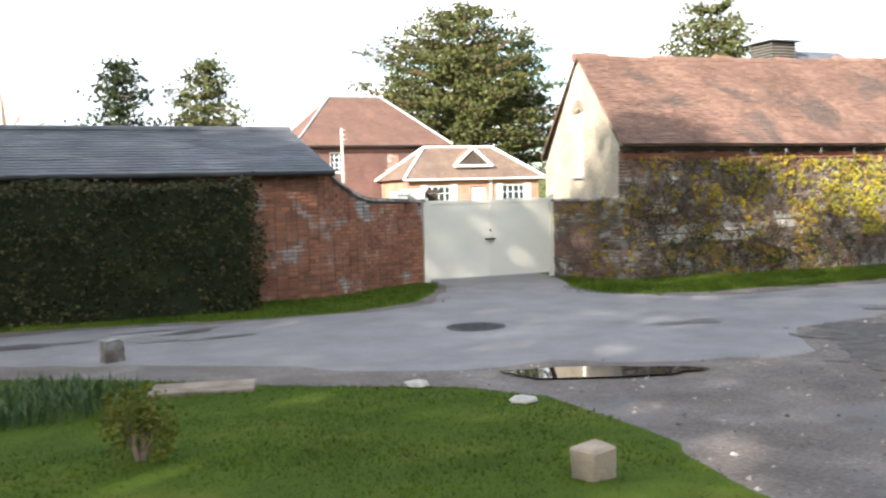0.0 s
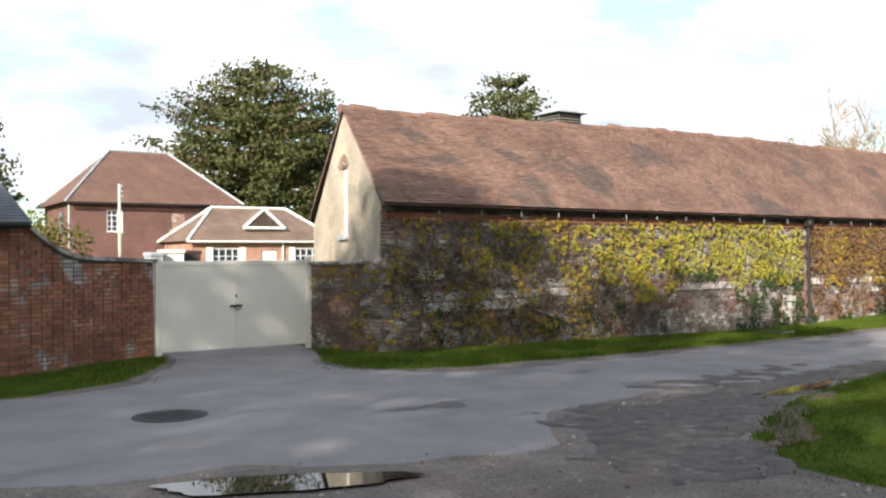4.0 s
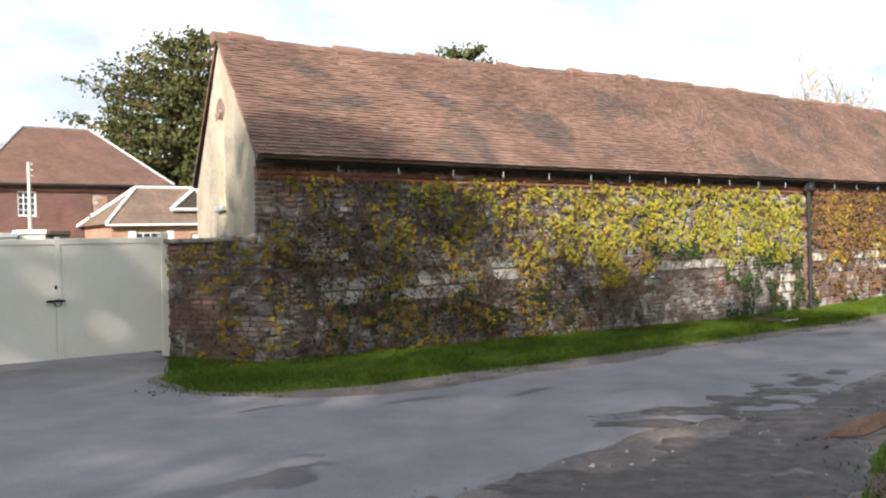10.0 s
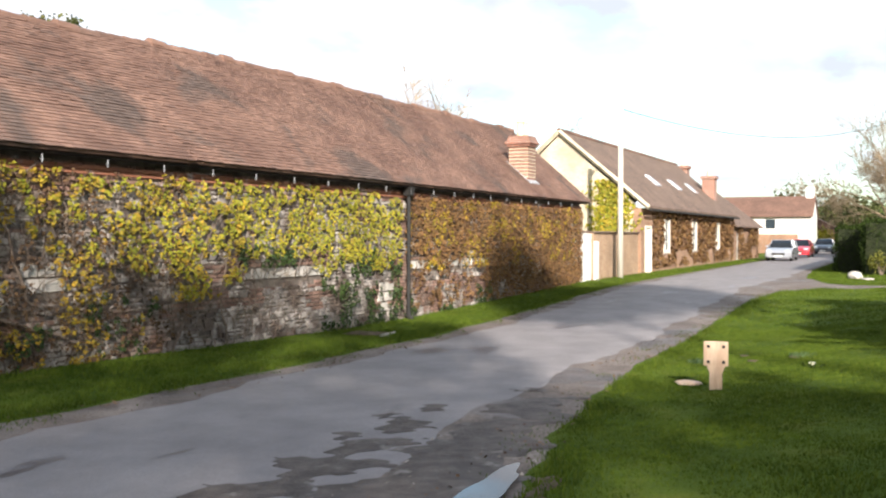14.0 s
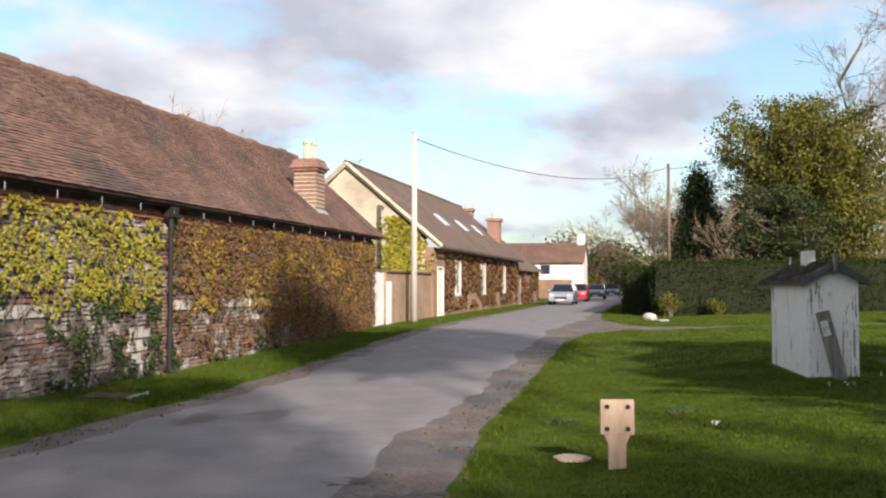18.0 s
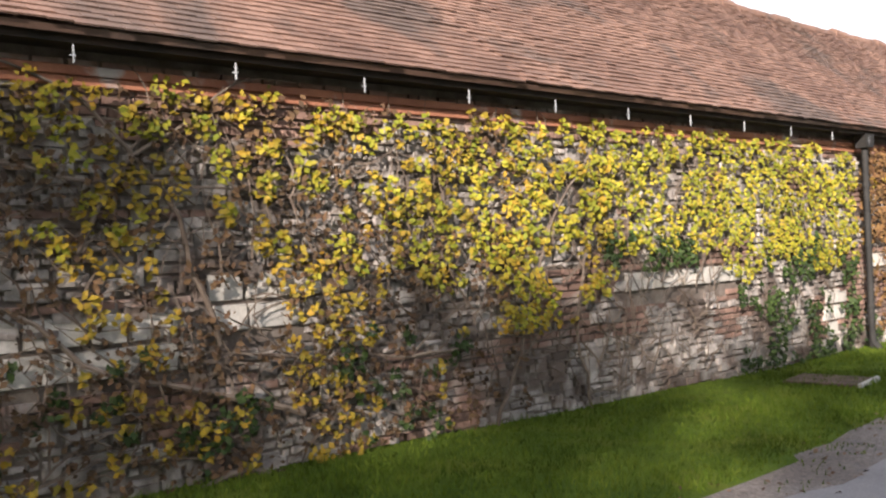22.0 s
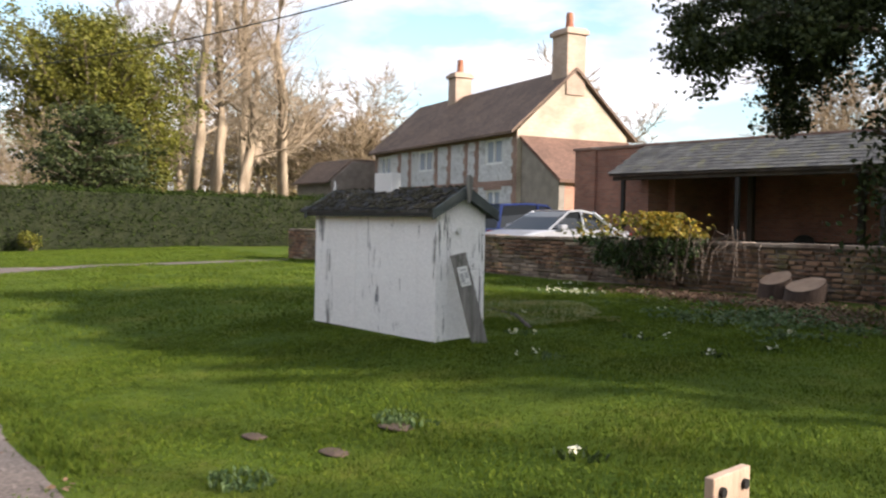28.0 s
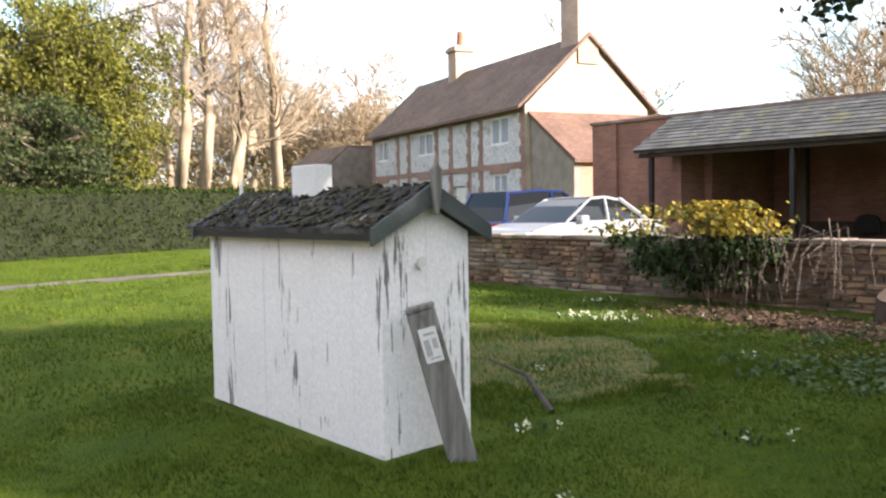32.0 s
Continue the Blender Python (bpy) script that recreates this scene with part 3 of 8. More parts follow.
def bare_tree(name, label, at, height, r, seed, mat, depth=4, kids=3, trunk=0.35, spread=0.55, bend=0.22, min_r=0.015, stems=1, fork=5, lean=(0, 0)):
    random.seed(seed)
    t = thing(name, label, "tree", at)
    tips = []
    bm = bmesh.new()
    for s in range(stems):
        off = Vector((random.uniform(-0.5, 0.5), random.uniform(-0.5, 0.5), 0)) if stems > 1 else Vector((0, 0, 0))
        top = off + Vector((lean[0] + random.gauss(0, 0.3), lean[1] + random.gauss(0, 0.3), height * trunk))
        mid = off.lerp(top, 0.5) + Vector((random.gauss(0, 0.12), random.gauss(0, 0.12), 0))
        tube([off - Vector((0, 0, 0.3)), off + Vector((0, 0, 0.2)), mid, top], r * 1.15, r * 0.72, 9, bm)
    part("trunk", bm, mat, t, smooth=True)
    bm = bmesh.new()
    for k in range(fork):
        a = 2 * math.pi * (k + random.uniform(-0.2, 0.2)) / fork
        start = top.lerp(mid, random.uniform(0, 0.35))
        limb(bm, start, (math.cos(a) * spread, math.sin(a) * spread, random.uniform(0.6, 1.0)), height * (1 - trunk) * random.uniform(0.34, 0.46), r * 0.5, depth - 1, tips, 0.0, 0.5, kids, bend, 6, min_r)
    limb(bm, top, (0, 0, 1), height * (1 - trunk) * 0.46, r * 0.66, depth - 1, tips, 0.0, 0.5, kids, bend, 6, min_r)
    part("crown", bm, mat, t)
    return t


def leafy_tree(name, label, at, height, spread, seed, mat, bark, layers=9, leaf=0.16, per=46, trunk_r=0.35, first=0.22, shape="cedar", flat=0.45, clump=0.7):
    """An evergreen: a tapered trunk, limbs in uneven tiers, and clumps of needles along each limb."""
    random.seed(seed)
    np.random.seed(seed)
    t = thing(name, label, "tree", at)
    part("trunk", tube([(0, 0, -0.3), (0.05, 0, height * 0.2), (-0.08, 0.1, height * 0.55), (0, 0, height * 0.93)], trunk_r, trunk_r * 0.15, 9), bark, t, smooth=True)
    bm = bmesh.new()
    spots = []
    for k in range(layers):
        f = first + (1 - first) * (k + 0.5) / layers
        z = height * f
        if shape == "cone":
            reach = spread * (1 - f) ** 0.75 * 1.15 + 0.2
        elif shape == "yew":
            reach = spread * (0.80 + 0.20 * f) if f < 0.45 else spread * (1 - ((f - 0.45) / 0.58) ** 1.6) + 0.15
        elif shape == "flame":
            reach = spread * (1 - f ** 2.2) ** 0.8 * 0.85 + 0.06
        elif shape == "column":
            reach = spread * min(1.0, 2.6 * (1 - f) + 0.10) * (0.72 + 0.28 * min(1, f * 3))
        else:
            reach = spread * math.sin(math.pi * min(1, 0.18 + 0.80 * f)) ** 0.6
        n = max(5, int(4 + reach * 1.5))
        for j in range(n):
            a = 2 * math.pi * (j + random.uniform(-0.35, 0.35)) / n + k * 1.1
            l = reach * random.uniform(0.72, 1.12)
            up = random.uniform(-0.06, 0.30) if shape == "cedar" else random.uniform(0.25, 0.95) if shape == "yew" else random.uniform(0.1, 0.5)
            tip = Vector((l * math.cos(a), l * math.sin(a), z + l * up))
            mid = Vector((0.5 * l * math.cos(a), 0.5 * l * math.sin(a), z + l * up * 0.3))
            tube([(0, 0, z - 0.1), mid, tip], 0.05 + 0.025 * l, 0.02, 4, bm)
            for q in np.linspace(0.35, 1.0, max(2, int(l / clump * 1.3))):
                c = Vector((0, 0, z)).lerp(mid, min(1, q * 2)) if q < 0.5 else mid.lerp(tip, q * 2 - 1)
                s = clump * random.uniform(0.55, 1.2) * (0.75 if q > 0.9 else 1.0)
                pts = np.random.normal(size=(per, 3)) * [s * 0.5, s * 0.5, s * 0.5 * flat] + np.array(c) + [random.gauss(0, 0.2), random.gauss(0, 0.2), 0.05]
                spots.append(pts)
    part("limb", bm, bark, t)["kind"] = "stuff"
    leaf_mesh("crown", np.concatenate(spots), leaf, mat, t)
    return t


def bush(name, label, at, rx, ry, rz, n, size, mat, category="bush", lumps=7, seed=1):
    random.seed(seed)
    np.random.seed(seed)
    t = thing(name, label, category, at)
    bm = bmesh.new()
    spots = []
    for k in range(lumps):
        c = np.array([random.uniform(-0.6, 0.6) * rx, random.uniform(-0.6, 0.6) * ry, random.uniform(0.35, 0.8) * rz])
        tube([(random.uniform(-0.1, 0.1) * rx, random.uniform(-0.1, 0.1) * ry, -0.05), tuple(c * [0.5, 0.5, 0.6]), tuple(c)], 0.02 + 0.012 * rz, 0.008, 4, bm)
        d = np.random.normal(size=(n // lumps, 3))
        d /= np.linalg.norm(d, axis=1, keepdims=True)
        spots.append(c + d * np.random.uniform(0.55, 1.05, (n // lumps, 1)) * np.array([rx, ry, rz]) * 0.5 * [1, 1, 0.9])
    sp = np.concatenate(spots)
    sp[:, 2] = np.maximum(sp[:, 2], 0.02)
    part("stem", bm, M["vine"], t)["kind"] = "stuff"
    leaf_mesh("foliage", sp, size, mat, t)
    return t

# ---------------------------------------------------------------- ground, road, forecourt
FAR_EDGE = [(-90, -0.6), (-16, -0.7), (-11, -0.9), (-8.8, -1.2), (-7.1, -1.8), (-5.3, -1.95), (-4.0, -1.45), (-2.9, 0.0), (-2.15, 1.5), (-2.1, 4.5), (1.15, 4.5), (1.05, 1.6), (0.0, -0.75), (-0.1, -2.1), (0.5, -2.7), (1.6, -3.05), (3.6, -3.0), (6, -2.95), (9, -2.75), (12, -2.5), (17, -2.15), (27, -1.75), (38, -1.6), (48, -1.5), (64, -1.5), (100, -0.8), (240, 3)]
NEAR_EDGE = [(240, -4), (100, -6.2), (47, -6.5), (38, -7.1), (33.4, -8.3), (32.1, -10.5), (31.5, -16.6), (30.5, -16.6), (30.8, -11.0), (29.9, -8.3), (28.4, -7.2), (25.6, -6.9), (20, -6.95), (14, -7.15), (11, -7.35), (8.5, -7.65), (6.2, -8.0), (4.2, -8.5), (2.4, -9.0), (0.9, -9.6), (0.0, -10.1), (-0.7, -10.7), (-1.1, -11.6), (-1.6, -16), (-2.0, -45), (-7.2, -45), (-7.1, -20), (-7.0, -15.0), (-6.5, -12.9), (-6.1, -11.6), (-5.9, -10.7), (-5.95, -9.6), (-6.6, -8.6), (-7.9, -7.6), (-9.3, -6.4), (-12, -4.6), (-18, -3.9), (-90, -3.5)]
TARMAC = [(-90, -1.0), (-11.7, -1.3), (-9, -1.6), (-7.1, -2.15), (-5.2, -2.3), (-3.8, -1.75), (-2.7, -0.2), (-2.05, 1.3), (-2.0, 4), (1.05, 4), (0.95, 1.5), (-0.1, -0.8), (-0.25, -2.3), (0.3, -3.2), (1.3, -3.75), (3.3, -3.8), (5.5, -3.55), (10, -3.2), (12, -3.0), (19, -2.65), (27, -2.25), (38, -2.0), (64, -1.8), (100, -1.2), (240, 2.6), (240, -3.6), (100, -5.9), (47, -6.1), (38, -6.3), (31, -5.9), (22, -6.1), (14, -6.45), (10.4, -6.5), (6.0, -6.95), (3.7, -7.3), (2.1, -7.2), (0.1, -7.35), (-0.8, -7.6), (-1.3, -8.6), (-1.95, -9.2), (-3.0, -8.85), (-4.1, -8.55), (-4.7, -8.0), (-6.0, -7.9), (-7.0, -7.15), (-8.05, -6.2), (-9.2, -5.35), (-12, -3.7), (-18, -3.1), (-90, -2.7)]
VERGE = FAR_EDGE + NEAR_EDGE

gxs = np.unique(np.concatenate([np.linspace(-900, -60, 12), np.linspace(-60, -20, 14), np.arange(-20, 50, 0.5), np.linspace(50, 130, 40), np.linspace(130, 1000, 22)]).round(3))
gys = np.unique(np.concatenate([np.linspace(-900, -60, 12), np.linspace(-60, -26, 12), np.arange(-26, 6, 0.4), np.linspace(6, 70, 24), np.linspace(70, 900, 14)]).round(3))
GX, GY = np.meshgrid(gxs, gys, indexing="ij")
inn = inside(VERGE, GX, GY)
GZ = rise(GX, GY) + 0.004 - 0.034 * smooth01(inn / 0.5) + wobble(GX, GY, 0.012, 0.8) * smooth01(-inn / 0.8)
nx, ny = GX.shape
gv = np.stack([GX, GY, GZ], -1).reshape(-1, 3)
gf = [(i * ny + j, (i + 1) * ny + j, (i + 1) * ny + j + 1, i * ny + j + 1) for i in range(nx - 1) for j in range(ny - 1)]
structure(raw("ground", gv, gf, M["lawn"], smooth=True), "mown green lawn and grass verges around the lane", "ground")
rx = np.unique(np.concatenate([np.linspace(-90, -16, 20), np.arange(-16, 46, 0.3), np.linspace(46, 240, 70)]).round(3))
ry = np.unique(np.concatenate([np.linspace(-45, -18, 12), np.arange(-18, 5.1, 0.3)]).round(3))
structure(sheet("gravel_margin", VERGE, 0.0, rx, ry, M["gravel"], 0.07), "wet brown gravel and mud beside the tarmac", "gravel")
ry2 = np.arange(-12, 5.1, 0.24).round(3)
structure(sheet("road", TARMAC, 0.012, rx, ry2, M["asphalt"], 0.16, 0.8), "worn grey tarmac lane with wet patches", "road")

M["damp"] = surface("damp_gravel", (0.062, 0.050, 0.044), (0.125, 0.103, 0.092), 5.0, 0.62, 0.8, 30, stain=(0.20, 0.18, 0.165), stain_scale=3.0, stain_at=0.60, spec=0.2)
DAMP = [(-0.8, -7.75), (0.0, -7.45), (0.5, -7.9), (2.1, -7.65), (3.8, -7.3), (6.3, -7.0), (8.5, -6.85), (8.2, -7.4), (6.0, -7.8), (4.0, -8.35), (2.3, -8.9), (0.8, -9.5), (-0.1, -10.1), (-0.9, -11.0), (-2.0, -11.2), (-2.2, -9.7), (-1.4, -8.9)]
dx_ = np.arange(-3.6, 9.6, 0.12).round(3)
structure(sheet("damp_patch", DAMP, 0.0165, dx_, np.arange(-13, -6.2, 0.12).round(3), M["damp"], 0.34, 2.2), "dark damp gravel patch with ragged edges beside the tarmac", "gravel")
EARTH = [(-0.6, -10.6), (0.9, -9.6), (2.6, -8.95), (4.2, -8.5), (4.4, -8.68), (2.9, -9.12), (1.4, -9.75), (0.1, -10.7)]
structure(sheet("earth_edge", EARTH, 0.022, np.arange(-1.2, 7.5, 0.13).round(3), np.arange(-12.6, -8.0, 0.12).round(3), M["soil"], 0.12, 2.2), "bare trodden earth along the lawn edge", "soil")
STREAK = [(1.8, -6.6), (2.8, -6.5), (4.4, -6.5), (5.6, -6.3), (7.2, -6.15), (5.9, -6.75), (3.7, -7.2), (2.1, -7.05)]
structure(sheet("damp_streak", STREAK, 0.0165, dx_, np.arange(-7.9, -5.6, 0.08).round(3), M["damp"], 0.36, 3.2), "broken damp streaks on the worn tarmac", "road")


def puddle(cx, cy, a, b, turn, label):
    vs = [(cx, cy, 0)]
    n = 40
    for k in range(n):
        t = 2 * math.pi * k / n
        r = 1 + 0.09 * math.sin(3 * t + 1) + 0.06 * math.sin(5 * t) + 0.05 * math.sin(9 * t + 2)
        u, v = a * r * math.cos(t), b * r * math.sin(t)
        c, s = math.cos(turn), math.sin(turn)
        vs.append((cx + u * c - v * s, cy + u * s + v * c, 0))
    z = max(gz(x, y) for x, y, _ in vs[::4]) + 0.021
    ob = raw("puddle", [(x, y, z) for x, y, _ in vs], [(0, k + 1, (k + 1) % n + 1) for k in range(n)], M["water"])
    return structure(ob, label, "puddle")


puddle(-4.85, -8.85, 1.08, 0.30, -0.447, "shallow rain puddle on the gravel reflecting the sky")
puddle(3.55, -8.36, 0.92, 0.15, 0.10, "small rain puddle at the edge of the lawn")
mh = thing("manhole_cover", "round dark cast iron manhole cover in the tarmac", "manhole cover", (-4.45, -5.0, gz(-4.45, -5.0) + 0.012))
part("cover", rod((0, 0, -0.03), (0, 0, 0.005), 0.45, 0.45, 32), M["black"], mh)
bm = bmesh.new()
for k in range(-3, 4):
    add_box(bm, -0.3, 0.3, k * 0.09 - 0.018, k * 0.09 + 0.018, 0.004, 0.009)
part("tread_bars", bm, M["black"], mh)

# ---------------------------------------------------------------- long ivy-clad barn
BX0, BX1 = 1.78, 30.2
EAVE_Y, EAVE_Z, RIDGE_Y, RIDGE_Z, BACK_Y = -0.34, 3.06, 2.90, 5.52, 6.15
SKEW = 0.28  # the west gable stands askew: x grows with y
barn = thing("barn", "long ivy-grown barn of rubble and brick with a clay tile roof", "barn")


def sag(x):
    """The old ridge climbs a little from the west and hangs between its ends."""
    return 0.36 * float(smooth01((x - 3) / 13)) - 0.07 * math.sin(math.pi * (x - BX0) / (BX1 - BX0)) + 0.02 * math.sin(x * 1.1)


def askew(ob):
    """Shears a part to the line of the west gable."""
    for v in ob.data.vertices:
        v.co.x += SKEW * v.co.y
    return ob


wall_bm = bmesh.new()
add_box(wall_bm, BX0 + 0.303, BX1, 0.03, 0.40, -0.6, 2.99)
part("front_wall", wall_bm, M["mortar"], barn)
part("back_wall", box(BX0 + 0.32 + SKEW * BACK_Y, BX1, BACK_Y - 0.4, BACK_Y - 0.05, -0.6, 2.99), M["mortar"], barn)
gable = prism([(0.03, -0.6), (BACK_Y - 0.06, -0.6), (BACK_Y - 0.06, 2.95), (RIDGE_Y, RIDGE_Z + 0.02), (0.03, 2.95)], "x", BX1 - 0.32, BX1 - 0.02)
part("end_gable", gable, M["mortar"], barn)

# west gable of buff brick with a blind window, cut through as an opening
WY, WZ0, WZ1 = 2.95, 2.46, 4.08
rake = lambda y: 3.05 + (RIDGE_Z - 3.17) * (1 - abs(y - RIDGE_Y) / (RIDGE_Y - 0.02))
west = bmesh.new()
for pts in (
    [(0.02, 1.7), (WY - 0.3, 1.7), (WY - 0.3, rake(WY - 0.3)), (0.02, 3.05)],
    [(WY + 0.3, 1.7), (BACK_Y - 0.06, 1.7), (BACK_Y - 0.06, rake(BACK_Y - 0.06)), (WY + 0.3, rake(WY + 0.3))],
    [(WY - 0.3, 1.7), (WY + 0.3, 1.7), (WY + 0.3, WZ0), (WY - 0.3, WZ0)],
    [(WY - 0.3, WZ1), (WY, WZ1 + 0.10), (WY + 0.3, WZ1), (WY + 0.3, rake(WY + 0.3)), (RIDGE_Y, rake(RIDGE_Y)), (WY - 0.3, rake(WY - 0.3))],
):
    b2 = prism(pts, "x", BX0, BX0 + 0.3)
    tmp = bpy.data.meshes.new("tmp")
    b2.to_mesh(tmp)
    b2.free()
    west.from_mesh(tmp)
    bpy.data.meshes.remove(tmp)
M["buff_far"] = bricked("buff_brick_courses", (0.42, 0.355, 0.265), (0.34, 0.285, 0.21), (0.37, 0.325, 0.265), 1, 0.23, 0.078)
askew(part("west_gable", west, M["buff_far"], barn, "pale buff brick gable"))
askew(part("gable_foot", box(BX0 + 0.01, BX0 + 0.30, 0.41, BACK_Y - 0.06, -0.6, 1.695), M["mortar"], barn))
gw = askew(part("gable_window", box(BX0 + 0.14, BX0 + 0.17, WY - 0.30, WY + 0.30, WZ0, WZ1 + 0.1), M["plaster"], barn, "tall blocked window painted white"))
askew(part("sill", box(BX0 - 0.09, BX0 + 0.14, WY - 0.40, WY + 0.40, WZ0 - 0.10, WZ0 - 0.002, 0.012), M["lead"], gw))
bm = bmesh.new()
for k in range(9):
    a = math.pi * (0.22 + 0.56 * k / 8)
    add_box(bm, BX0 - 0.012, BX0 + 0.1, -0.035, 0.035, 0.0, 0.2, 0.0, pose(0, WY, WZ1 - 0.30, math.degrees(a) - 90) @ Matrix.Translation((0, 0, 0.42)))
askew(part("window_arch", bm, M["brick"], gw))
bm = bmesh.new()
for s in (-1, 1):
    add_box(bm, BX0 + 0.11, BX0 + 0.16, WY + s * 0.27 - 0.03, WY + s * 0.27 + 0.03, WZ0, WZ1)
askew(part("window_frame", bm, M["white"], gw))

# masonry of the front, course by course
CLUNCH = [(2.6, 6.0, 0.70, 1.02), (11.15, 13.2, 0.80, 1.24), (17.3, 22.0, 0.86, 1.20), (15.85, 16.3, 0.0, 0.72), (12.9, 13.5, 0.86, 1.2), (6.3, 7.1, 0.85, 1.3), (24.4, 26.0, 0.5, 1.1), (2.4, 3.1, 1.25, 1.55), (28.6, 29.6, 0.6, 1.2)]


def clunch_at(x, z):
    return any(a <= x <= b and c <= z <= d for a, b, c, d in CLUNCH)


def brick_share(x, z):
    v = noise.noise((x * 0.42, z * 0.9, 3.1)) + 0.5 * noise.noise((x * 1.3, z * 2.1, 9.7))
    if z > 2.55:
        v += 0.9
    if z < 0.75 and x > 8:
        v += 0.04
    if any(abs(z - q) < 0.05 for q in (0.55, 1.22, 1.85)):
        v += 0.25
    if 3.5 < x < 13 and 1.1 < z < 2.5:
        v -= 0.2
    if 11.6 < x < 15.4 and z < 0.7:
        v -= 0.35
    return v


bricks, stones, chalk = ([], []), ([], []), ([], [])
gbricks, gstones = ([], []), ([], [])  # the splayed garden wall, along its own line
near_piece = []
z = -0.42
row = 0
while z < 2.93:
    x = BX0 if z > 1.80 else 0.02
    x += 0.0 if row % 2 else -0.1
    while x < BX1 - 0.03:
        top = z + 0.066
        x_end = None
        if x < 0.02 or (z > 1.80 and x < BX0):
            x0 = 0.02 if z <= 1.80 else BX0
        else:
            x0 = x
        if clunch_at(x, z + 0.03):
            w = random.uniform(0.26, 0.5)
            if row % 3 == 0:
                block(chalk, x0, min(x + w, BX1), z, z + 0.21, -0.012 + random.uniform(-0.01, 0.01), 0.06, 0.006, 0.012)
        elif brick_share(x, z) > 0.16:
            w = 0.213 if random.random() < 0.75 else 0.105
            if 6.2 < x < 10.2 and z < 1.0 and len(near_piece) < 290:
                near_piece.append((x0, min(x + w, BX1), z, top))
            else:
                bag = gbricks if x0 < BX0 - 0.05 else bricks
                block(bag, x0, min(x + w, BX1), z, top, random.uniform(-0.012, 0.008), 0.06, 0.004, 0.006)
        else:
            w = random.uniform(0.07, 0.26)
            h = random.choice((0.066, 0.066, 0.10, 0.14))
            block(gstones if x0 < BX0 - 0.05 else stones, x0, min(x + w, BX1), z + random.uniform(-0.01, 0.01), z + h, random.uniform(-0.022, 0.014), 0.07, 0.010, 0.014)
        x += w + 0.012
    z += 0.078
    row += 1
raw("brickwork", *bricks, M["brick"], barn, "weathered red-brown bricks")["kind"] = "stuff"
raw("rubble_stone", *stones, M["stone"], barn, "grey-white rubble stones")["kind"] = "stuff"
raw("chalk_block", *chalk, M["clunch"], barn, "squared pale chalk blocks")["kind"] = "stuff"

# roof: timber underside, tiles in overlapping courses, ridge
slope = Vector((0, RIDGE_Y - EAVE_Y, RIDGE_Z - EAVE_Z))
run = slope.length
su = slope.normalized()
sn = Vector((0, -su.z, su.y))
bm = bmesh.new()
steps = 24
for side in (0, 1):
    rows_ = []
    for k in range(steps + 1):
        ye = EAVE_Y if side == 0 else BACK_Y + 0.3
        x, xr = (a + (BX1 + 0.08 - a) * k / steps for a in (BX0 - 0.04 + SKEW * ye, BX0 - 0.04 + SKEW * RIDGE_Y))
        e = (x, ye, EAVE_Z - 0.03)
        r_ = (xr, RIDGE_Y, RIDGE_Z - 0.03 + sag(xr))
        rows_.append((bm.verts.new(e), bm.verts.new(r_)))
    for (a, b), (c, d) in zip(rows_, rows_[1:]):
        bm.faces.new((a, c, d, b))
roof = part("roof", bm, M["tile"], barn, "tile roof with a sagging ridge")
sol = roof.modifiers.new("thick", "SOLIDIFY")
sol.thickness, sol.offset = 0.05, 0.0


def roof_tile(bag, x0, x1, s0, s1, lift0, lift1, th=0.014):
    vs, fs = bag
    n = len(vs)
    for s, l in ((s0, lift0), (s1, lift1)):
        for x in (x0, x1):
            p = Vector((x, EAVE_Y, EAVE_Z)) + su * s + sn * l
            p.z += sag(x) * s / run
            vs.append(tuple(p))
            vs.append(tuple(p + sn * th))
    # 0 lowL,1 lowLtop,2 lowR,3 lowRtop,4 upL,5 upLtop,6 upR,7 upRtop
    fs += [(n + 1, n + 3, n + 7, n + 5), (n, n + 2, n + 3, n + 1), (n + 2, n + 6, n + 7, n + 3), (n + 4, n, n + 1, n + 5)]


tiles = ([], [])
near_tile = []
gauge = 0.098
nrow = int(run / gauge) + 1
for r in range(nrow):
    s0 = r * gauge - 0.03
    x_first = BX0 - 0.07 + SKEW * (EAVE_Y + su.y * s0)
    x = BX0 - 0.235 + (0.0825 if r % 2 else 0)
    while x < x_first - 0.12:
        x += 0.165
    while x < BX1 + 0.1:
        j = random.uniform(-0.006, 0.006)
        up = 0.028 + random.uniform(-0.004, 0.011)
        if r < 12 and 5.2 < x < 9.4 and len(near_tile) < 295:
            near_tile.append((x, s0 + j, up))
        else:
            roof_tile(tiles, max(x, x_first), x + 0.160, s0 + j, min(s0 + 0.165, run), up, 0.004)
        x += 0.165
raw("roof_tiles", *tiles, M["tile"], roof, "brown-red clay tiles, some darker with age")["kind"] = "stuff"
bm = bmesh.new()
x = BX0 - 0.12 + SKEW * RIDGE_Y
while x < BX1 + 0.05:
    w = 0.32
    a0 = bmesh.ops.create_cone(bm, cap_ends=True, segments=12, radius1=0.12, radius2=0.115, depth=w, matrix=pose(x + w / 2, RIDGE_Y, RIDGE_Z - 0.045 + sag(x) + random.uniform(-0.008, 0.012), 0, 90, 0))
    x += w + 0.006
part("ridge_tiles", bm, M["tile"], roof)
